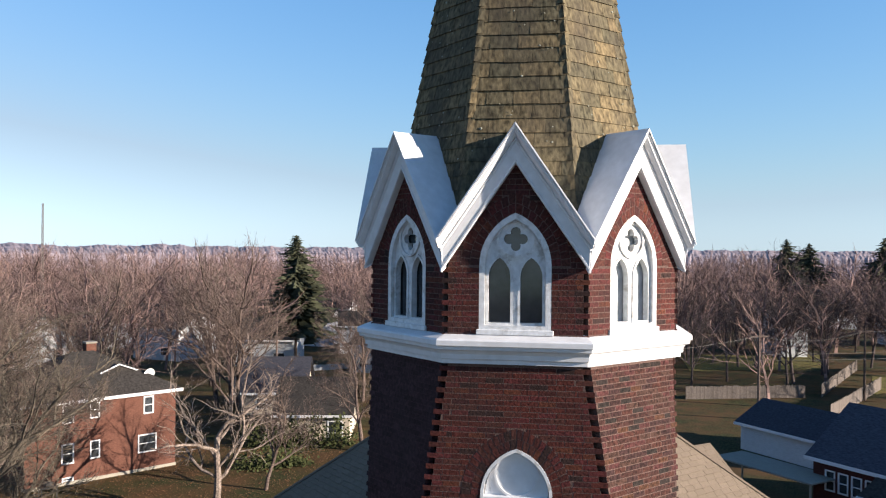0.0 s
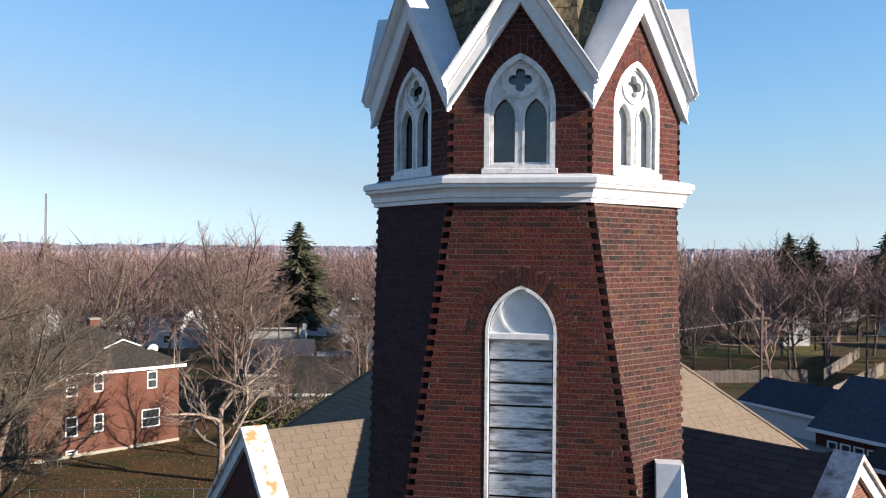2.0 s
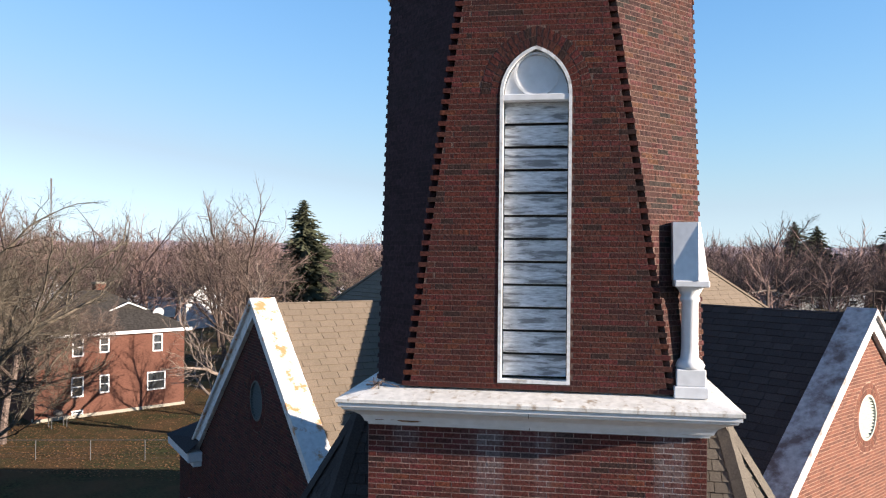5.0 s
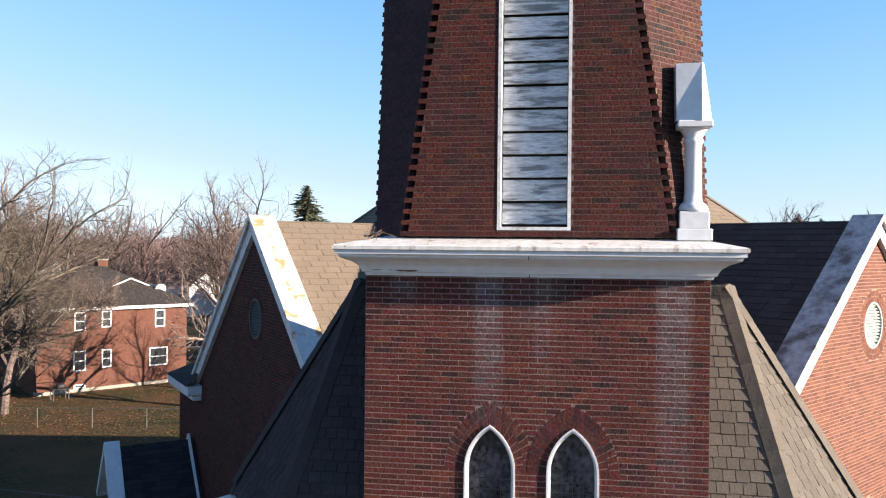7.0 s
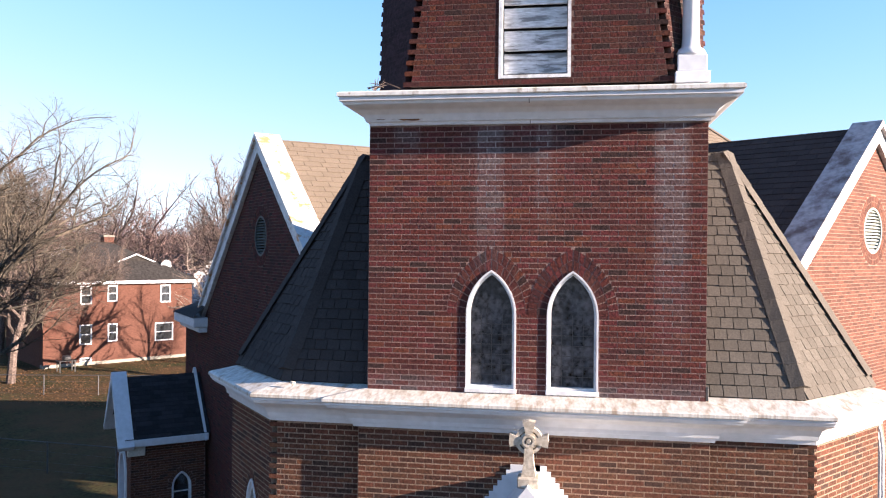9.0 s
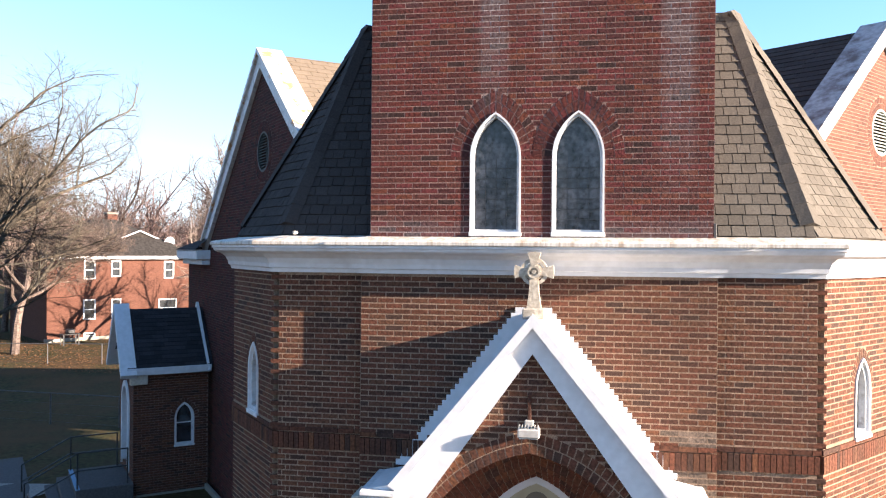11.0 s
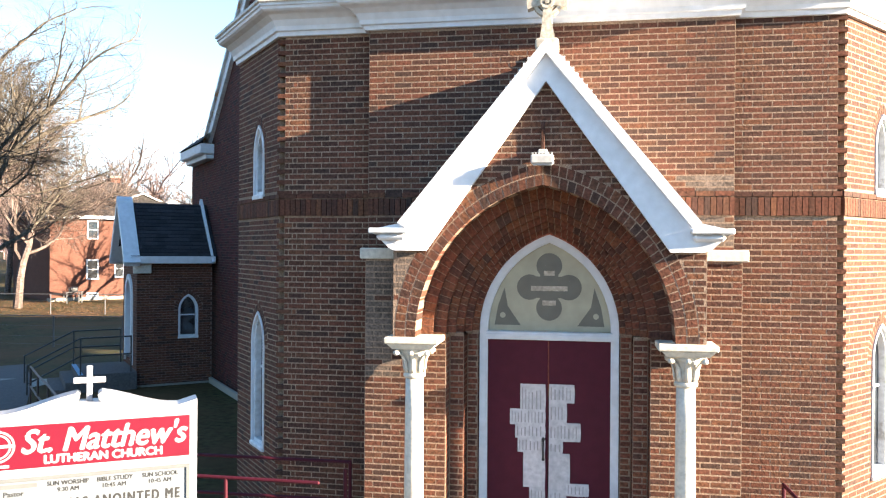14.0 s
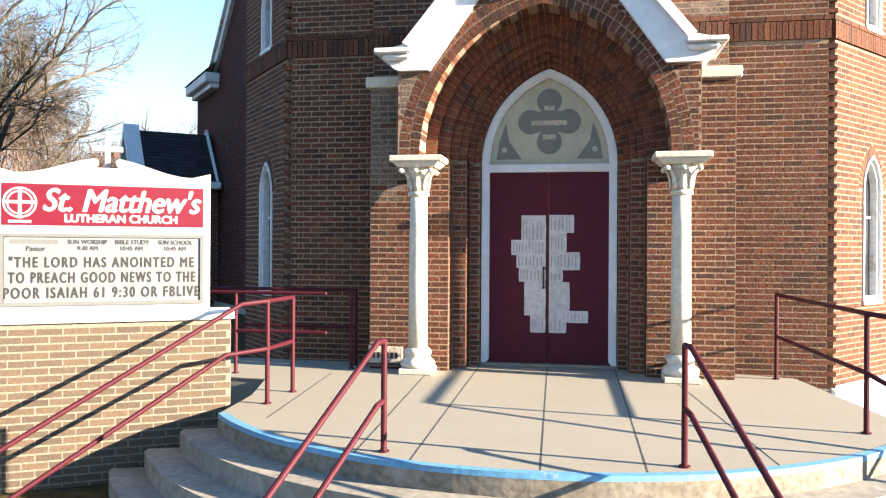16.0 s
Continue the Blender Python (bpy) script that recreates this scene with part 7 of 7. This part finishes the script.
# per level: segments, side limbs, angles from and to, where the first one leaves, their share of the length, lift, crookedness
OAK = [(6, 7, 0.55, 1.15, 0.42, 1.0, 0.0, 0.05), (7, 7, 0.5, 1.0, 0.22, 0.58, 0.04, 0.20), (6, 7, 0.5, 1.0, 0.18, 0.55, 0.03, 0.24), (4, 7, 0.5, 1.0, 0.12, 0.55, 0.03, 0.22), (3, 9, 0.4, 1.0, 0.1, 0.72, 0.02, 0.2), (2, 0, 0, 0, 0, 0, 0.02, 0.2)]
HERO = [(6, 5, 0.7, 1.15, 0.40, 1.25, 0.0, 0.05), (9, 6, 0.45, 0.9, 0.28, 0.52, 0.03, 0.13), (7, 6, 0.5, 0.95, 0.22, 0.55, 0.03, 0.17), (5, 6, 0.5, 1.0, 0.15, 0.58, 0.03, 0.2), (3, 7, 0.4, 1.0, 0.1, 0.7, 0.02, 0.2), (2, 0, 0, 0, 0, 0, 0.02, 0.2)]
SPARSE = [(6, 6, 0.5, 1.0, 0.35, 1.1, 0.0, 0.09), (7, 5, 0.5, 1.0, 0.2, 0.55, 0.05, 0.22), (5, 5, 0.5, 1.0, 0.18, 0.55, 0.04, 0.24), (3, 5, 0.5, 1.0, 0.12, 0.6, 0.03, 0.22), (2, 0, 0, 0, 0, 0, 0.02, 0.2)]
YARD = [(4, 6, 0.5, 1.0, 0.38, 0.95, 0.0, 0.06), (5, 6, 0.5, 1.0, 0.2, 0.6, 0.05, 0.20), (4, 6, 0.5, 1.0, 0.15, 0.58, 0.04, 0.22), (3, 9, 0.4, 1.0, 0.1, 0.62, 0.03, 0.2), (2, 0, 0, 0, 0, 0, 0.02, 0.2)]
WOOD = [(3, 6, 0.4, 0.95, 0.35, 0.85, 0.0, 0.06), (3, 5, 0.5, 1.0, 0.2, 0.6, 0.05, 0.2), (2, 7, 0.4, 1.0, 0.1, 0.68, 0.04, 0.2), (1, 0, 0, 0, 0, 0, 0.02, 0.2)]
FAR = [(2, 5, 0.4, 0.95, 0.35, 0.85, 0.0, 0.06), (2, 8, 0.5, 1.0, 0.15, 0.62, 0.05, 0.2), (1, 0, 0, 0, 0, 0, 0.02, 0.2)]


def branch(rnd, wood, twig, p, d, length, r, level, plan, fine):
    """A crooked tapering limb with side limbs set round it and a leader at its end."""
    segs, kids, a0, a1, first, share, lift, wob = plan[level]
    last = level == len(plan) - 1
    store = wood if level < 2 else twig
    sides = 3 if len(plan) < 5 else (8, 6, 4, 3, 3)[min(level, 4)]
    nodes = []
    for s in range(segs):
        d = (d + Vector((rnd.gauss(0, wob), rnd.gauss(0, wob), rnd.gauss(0, wob * 0.7) + lift))).normalized()
        q = p + d * (length / segs)
        r1 = max(r * (1 - 0.5 / segs), fine)
        if last:
            twig.sliver(rnd, p, q, r)
        else:
            store.limb(p, q, r, r1, sides)
        nodes.append((p, q, d, r1))
        p, r = q, r1
    if last:
        return
    spin = rnd.uniform(0, 6.283)
    for k in range(kids):
        t = first + (1 - first) * (k + rnd.random()) / kids
        i = min(int(t * segs), segs - 1)
        b0, b1, bd, br = nodes[i]
        at = b0.lerp(b1, min(t * segs - i, 1.0))
        spin += 2.4 + rnd.gauss(0, 0.5)
        x = bd.orthogonal().normalized()
        y = bd.cross(x)
        ang = rnd.uniform(a0, a1) * (1.15 - 0.4 * t)
        cd = bd * math.cos(ang) + (x * math.cos(spin) + y * math.sin(spin)) * math.sin(ang)
        branch(rnd, wood, twig, at, cd, length * share * rnd.uniform(0.7, 1.2) * (1.2 - 0.5 * t), max(br * rnd.uniform(0.45, 0.7), fine), level + 1, plan, fine)
    branch(rnd, wood, twig, p, d, length * share * rnd.uniform(0.7, 0.95), max(r * 0.9, fine), level + 1, plan, fine)


def bare_tree(x, y, h, seed, label, plan=YARD, wide=0.36, mat=BARK, lean=0.0, stem=0.017, fine=0.0004):
    rnd = random.Random(seed)
    wood, twig = Twigs(), Twigs()
    branch(rnd, wood, twig, Vector((0, 0, 0)), Vector((lean, 0, 1)).normalized(), 0.46, stem, 0, plan, fine)
    rise = h / max(v.z for v in twig.v)
    reach = sorted(math.hypot(v.x, v.y) for v in twig.v)[int(len(twig.v) * 0.96)]
    out = wide * h / reach
    for pts in (wood.v, twig.v):             # the longest limbs are cut back by wind
        for v in pts:
            r = math.hypot(v.x, v.y) / reach
            if r > 0.95:
                k = (0.95 + 0.35 * (r - 0.95)) / r
                v.x, v.y = v.x * k, v.y * k
    z = ground_height(x, y) - 0.2
    for pts in (wood.v, twig.v):
        for v in pts:
            v.x, v.y, v.z = x + v.x * out, y + v.y * out, z + v.z * rise
    t = thing("tree", label, "tree", "bare trees")
    raw("trunk", wood.v, wood.f, mat, t)
    raw("crown", twig.v, twig.f, mat, t)


bare_tree(-25.4, 19.4, 15.5, 321, "tall old leafless tree with a leaning trunk on the lawn", HERO, 0.52, BARK_TAN, 0.12, 0.021, 0.00026)
bare_tree(-29.4, 16.9, 17.6, 335, "spreading old leafless tree with fine pale twigs", HERO, 0.68, BARK_TAN, 0.05, 0.018, 0.00026)
bare_tree(-35.2, 36.5, 17.0, 301, "wide leafless tree with crooked grey branches before the brick house", OAK, 0.40, BARK, 0.1, 0.018, 0.0005)
bare_tree(-22.2, 41.0, 12.5, 302, "crooked leafless tree with pale bark beside the hedge", SPARSE, 0.40, BARK_PALE, 0.0, 0.026, 0.0009)
near = [(-20.6, 46.0, 10.5, 3), (-45, 48, 17, 5), (-30.5, 63, 15, 6), (-16.5, 58, 12, 7), (-12, 66, 14, 8), (-47, 64, 17, 9), (-54, 56, 18, 10), (-31, 66, 19.8, 23), (-35.5, 71, 19.0, 24),
        (16.8, 96, 13, 11), (22.5, 103, 13, 12), (31, 103, 14, 13), (38, 112, 14, 14), (27, 118, 15, 15), (47, 121, 15, 16), (12, 120, 15, 17), (-8, 90, 15, 18), (-22, 80, 14, 19), (-43, 86, 16, 20), (-58, 86, 17, 21), (35.5, 128, 20.5, 25)]
for x, y, h, s in near:
    bare_tree(x, y, h, 300 + s, "tall leafless tree with dense fine grey-brown branches", wide=0.40 if x < 0 else 0.36, fine=0.0009 if y > 75 else 0.0007, mat=BARK if x < 0 else BARK_DIM)


rnd = random.Random(41)
for k in range(15):
    x, y = rnd.uniform(14, 56), rnd.uniform(88, 150)
    bare_tree(x, y, rnd.uniform(11, 14.5), 400 + k, "leafless back-garden tree with fine purple-brown branches", wide=0.42, fine=0.0011, mat=BARK_DIM)


def woods():
    rnd = random.Random(77)
    kinds = []
    for k in range(14):
        twig = Twigs()
        branch(random.Random(500 + k), twig, twig, Vector((0, 0, 0)), Vector((0, 0, 1)), 0.40, 0.011, 0, WOOD if k < 8 else FAR, 0.0016 if k < 8 else 0.0034)
        v = np.array([tuple(p) for p in twig.v])
        v[:, 2] /= v[:, 2].max()
        reach = np.sort(np.hypot(v[:, 0], v[:, 1]))[int(len(v) * 0.97)]
        v[:, :2] *= 0.40 / reach
        kinds.append((v, twig.f))
    fx, fy = -math.sin(radians(9)), math.cos(radians(9))
    # the nearest ring is unseen, added to keep low sky light off the church
    for name, count, near_r, far_r, mat, label in (("woods", 720, 92, 300, TWIG, "brown leafless winter woods behind the houses"), ("street_woods", 120, 46, 85, TWIG, "unseen bare woods added opposite the church to hold back low sky light"), ("far_woods", 900, 300, 700, TWIG_FAR, "winter woods reaching to the horizon, coloured pale purple-brown for haze")):
        verts, faces, base = [], [], 0
        while count:
            r = near_r + (far_r - near_r) * rnd.random() ** (0.6 if near_r == 300 else 0.8)
            a = rnd.uniform(-0.60, 0.60) if near_r > 60 else rnd.uniform(2.5, 5.55)
            px, py = 0.5 + r * (fx * math.cos(a) + fy * math.sin(a)), -9.9 + r * (fy * math.cos(a) - fx * math.sin(a))
            if near_r > 60 and any(abs(px - hx - 4) < 6 and -30 < py - hy - 3 < 8 for hx, hy, *_ in far_houses) or (near_r > 60 and a > 0.1 and r < 125 and rnd.random() < 0.8):
                continue
            if near_r == 92 and r < 125 and abs(a + 0.18) < 0.05:
                continue
            h = rnd.uniform(12, 18.2)
            if near_r == 92 and r < 165 and a < 0.02:
                h = rnd.uniform(14.5, 19.2)
            elif near_r > 60 and rnd.random() < 0.14:
                h = rnd.uniform(17.5, 21.0)
            v, fc = kinds[rnd.randrange(8) if near_r == 92 else rnd.randrange(8, 14)]
            t = rnd.uniform(0, 6.283)
            c, s = math.cos(t), math.sin(t)
            w = h * rnd.uniform(0.85, 1.25)
            verts.append(np.stack([(v[:, 0] * c - v[:, 1] * s) * w + px, (v[:, 0] * s + v[:, 1] * c) * w + py, v[:, 2] * h - 0.4], 1))
            faces += [tuple(i + base for i in q) for q in fc]
            base += len(v)
            count -= 1
        ob = raw(name, np.concatenate(verts).tolist(), faces, mat)
        tagged(ob, label, "woods", kind="stuff")


woods()


def distant_treeline():
    """A ragged wooded skyline far beyond everything else."""
    rnd = random.Random(91)
    verts, faces = [], []
    n = 700
    h = 18.6
    m = 9
    for k in range(n + 1):
        a = radians(-44 + 88 * k / n + 9)
        crown = 3.5 * noise.noise(Vector((k * 0.043, 0, 0))) + 1.8 * noise.noise(Vector((k * 0.17, 4, 0)))
        for i in range(m):
            r = 560 + 40 * i
            z = -1.0 if i in (0, m - 1) else 9.0 + (h - 9.0) * (i / (m - 2)) ** 0.5 + crown * i / m + rnd.uniform(-0.4, 0.4)
            verts.append((-r * math.sin(a), r * math.cos(a), z))
    for k in range(n):
        for j in range(m - 1):
            i = k * m + j
            faces.append((i, i + m, i + m + 1, i + 1))
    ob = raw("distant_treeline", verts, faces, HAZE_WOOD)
    tagged(ob, "hazy purple-brown wooded skyline on the horizon", "woods", kind="stuff")


distant_treeline()


def conifer(x, y, h, w, seed, label, low=0.1):
    rnd = random.Random(seed)
    t = thing("conifer", label, "tree", "conifers")
    bm = bmesh.new()
    tube(bm, (x, y, -0.4), (x, y, h * 0.96), h * 0.014, 0.02, 6)
    part("trunk", bm, BARK, t)
    verts, faces = [], []
    n = 520
    for i in range(n):
        z = h * (low + (0.98 - low) * (i / n))
        a = rnd.uniform(0, 6.283)
        clump = 0.85 + 0.7 * noise.noise(Vector((1.6 * math.cos(a) + seed, 1.6 * math.sin(a), z * 0.33)))
        reach = w * 0.52 * min((1 - z / h) / 0.55, 1.0) ** 0.75 * rnd.uniform(0.55, 1.15) * clump + 0.15
        d = Vector((math.cos(a), math.sin(a), 0))
        s = Vector((-d.y, d.x, 0))
        p0 = Vector((x, y, z))
        for k in range(4):
            e = reach * (k + 1) / 4
            c = p0 + d * e + Vector((0, 0, -e * rnd.uniform(0.15, 0.4) + (0.1 if k == 3 else 0)))
            wd = reach * 0.22 * (1.2 - k / 4)
            q = [c + s * wd + Vector((0, 0, -wd * rnd.uniform(0.2, 0.8))), c + d * reach * 0.28 + Vector((0, 0, rnd.uniform(-0.2, 0.1))), c - s * wd + Vector((0, 0, -wd * rnd.uniform(0.2, 0.8))), c - d * reach * 0.2 + Vector((0, 0, wd * 0.5))]
            j = len(verts)
            verts += q
            faces += [(j, j + 1, j + 3), (j + 1, j + 2, j + 3)]
    raw("crown", verts, faces, NEEDLE, t)


for k, (x, y, h, w, low) in enumerate(((-34.9, 94.4, 19.8, 9.2, 0.34), (57.5, 209, 21.5, 11, 0.1), (64.5, 214, 20.5, 11, 0.1), (82, 211, 22, 13, 0.1))):
    conifer(x, y, h, w, 900 + k, "dark green spruce standing above the bare woods", low)


def hedge(x0, y0, x1, y1, h, seed):
    rnd = random.Random(seed)
    verts, faces = [], []
    for i in range(1500):
        t = rnd.random()
        p = Vector((x0 + (x1 - x0) * t + rnd.gauss(0, 0.5), y0 + (y1 - y0) * t + rnd.gauss(0, 0.6), -0.3 + h * rnd.random() ** 0.8 * (0.7 + 0.3 * math.sin(t * 19))))
        d = Vector((rnd.gauss(0, 1), rnd.gauss(0, 1), rnd.gauss(0, 1))).normalized()
        e = d.orthogonal().normalized()
        s = rnd.uniform(0.08, 0.2)
        j = len(verts)
        verts += [p + d * s, p + e * s * 0.6, p - d * s, p - e * s * 0.6]
        faces.append((j, j + 1, j + 2, j + 3))
    ob = raw("hedge", verts, faces, BUSH)
    tagged(ob, "untrimmed olive-green hedge beside a garage", "hedge")


hedge(-23.5, 58.4, -17.5, 59.6, 3.4, 3)
hedge(-26.5, 57.5, -22.5, 58.6, 2.8, 5)
hedge(-24.5, 50.5, -20, 53, 2.0, 4)


def fallen_leaves():
    rnd = random.Random(12)
    verts, faces = [], []
    for i in range(30000):
        t = rnd.random()
        x, y = rnd.uniform(-42, -9), rnd.uniform(31, 58)
        if rnd.random() < 0.5 and noise.noise(Vector((x * 0.12, y * 0.12, 0))) < 0.05:
            continue
        z = ground_height(x, y) + 0.03
        a = rnd.uniform(0, 6.283)
        s = rnd.uniform(0.04, 0.085)
        d, e = Vector((math.cos(a), math.sin(a), rnd.uniform(-0.3, 0.3))) * s, Vector((-math.sin(a), math.cos(a), rnd.uniform(-0.3, 0.3))) * s * 0.7
        p = Vector((x, y, z))
        j = len(verts)
        verts += [p + d, p + e, p - d, p - e]
        faces.append((j, j + 1, j + 2, j + 3))
    ob = raw("fallen_leaves", verts, faces, LEAF)
    tagged(ob, "dry orange-brown leaves scattered on the lawn", "leaves", kind="stuff")


fallen_leaves()


# ---- single bricks of the walls ----
for f, spots, me, wall, name in later:
    for u, w in spots:
        ob = new(name, me)
        ob.parent = wall
        ob.matrix_basis = f.matrix(u, w)
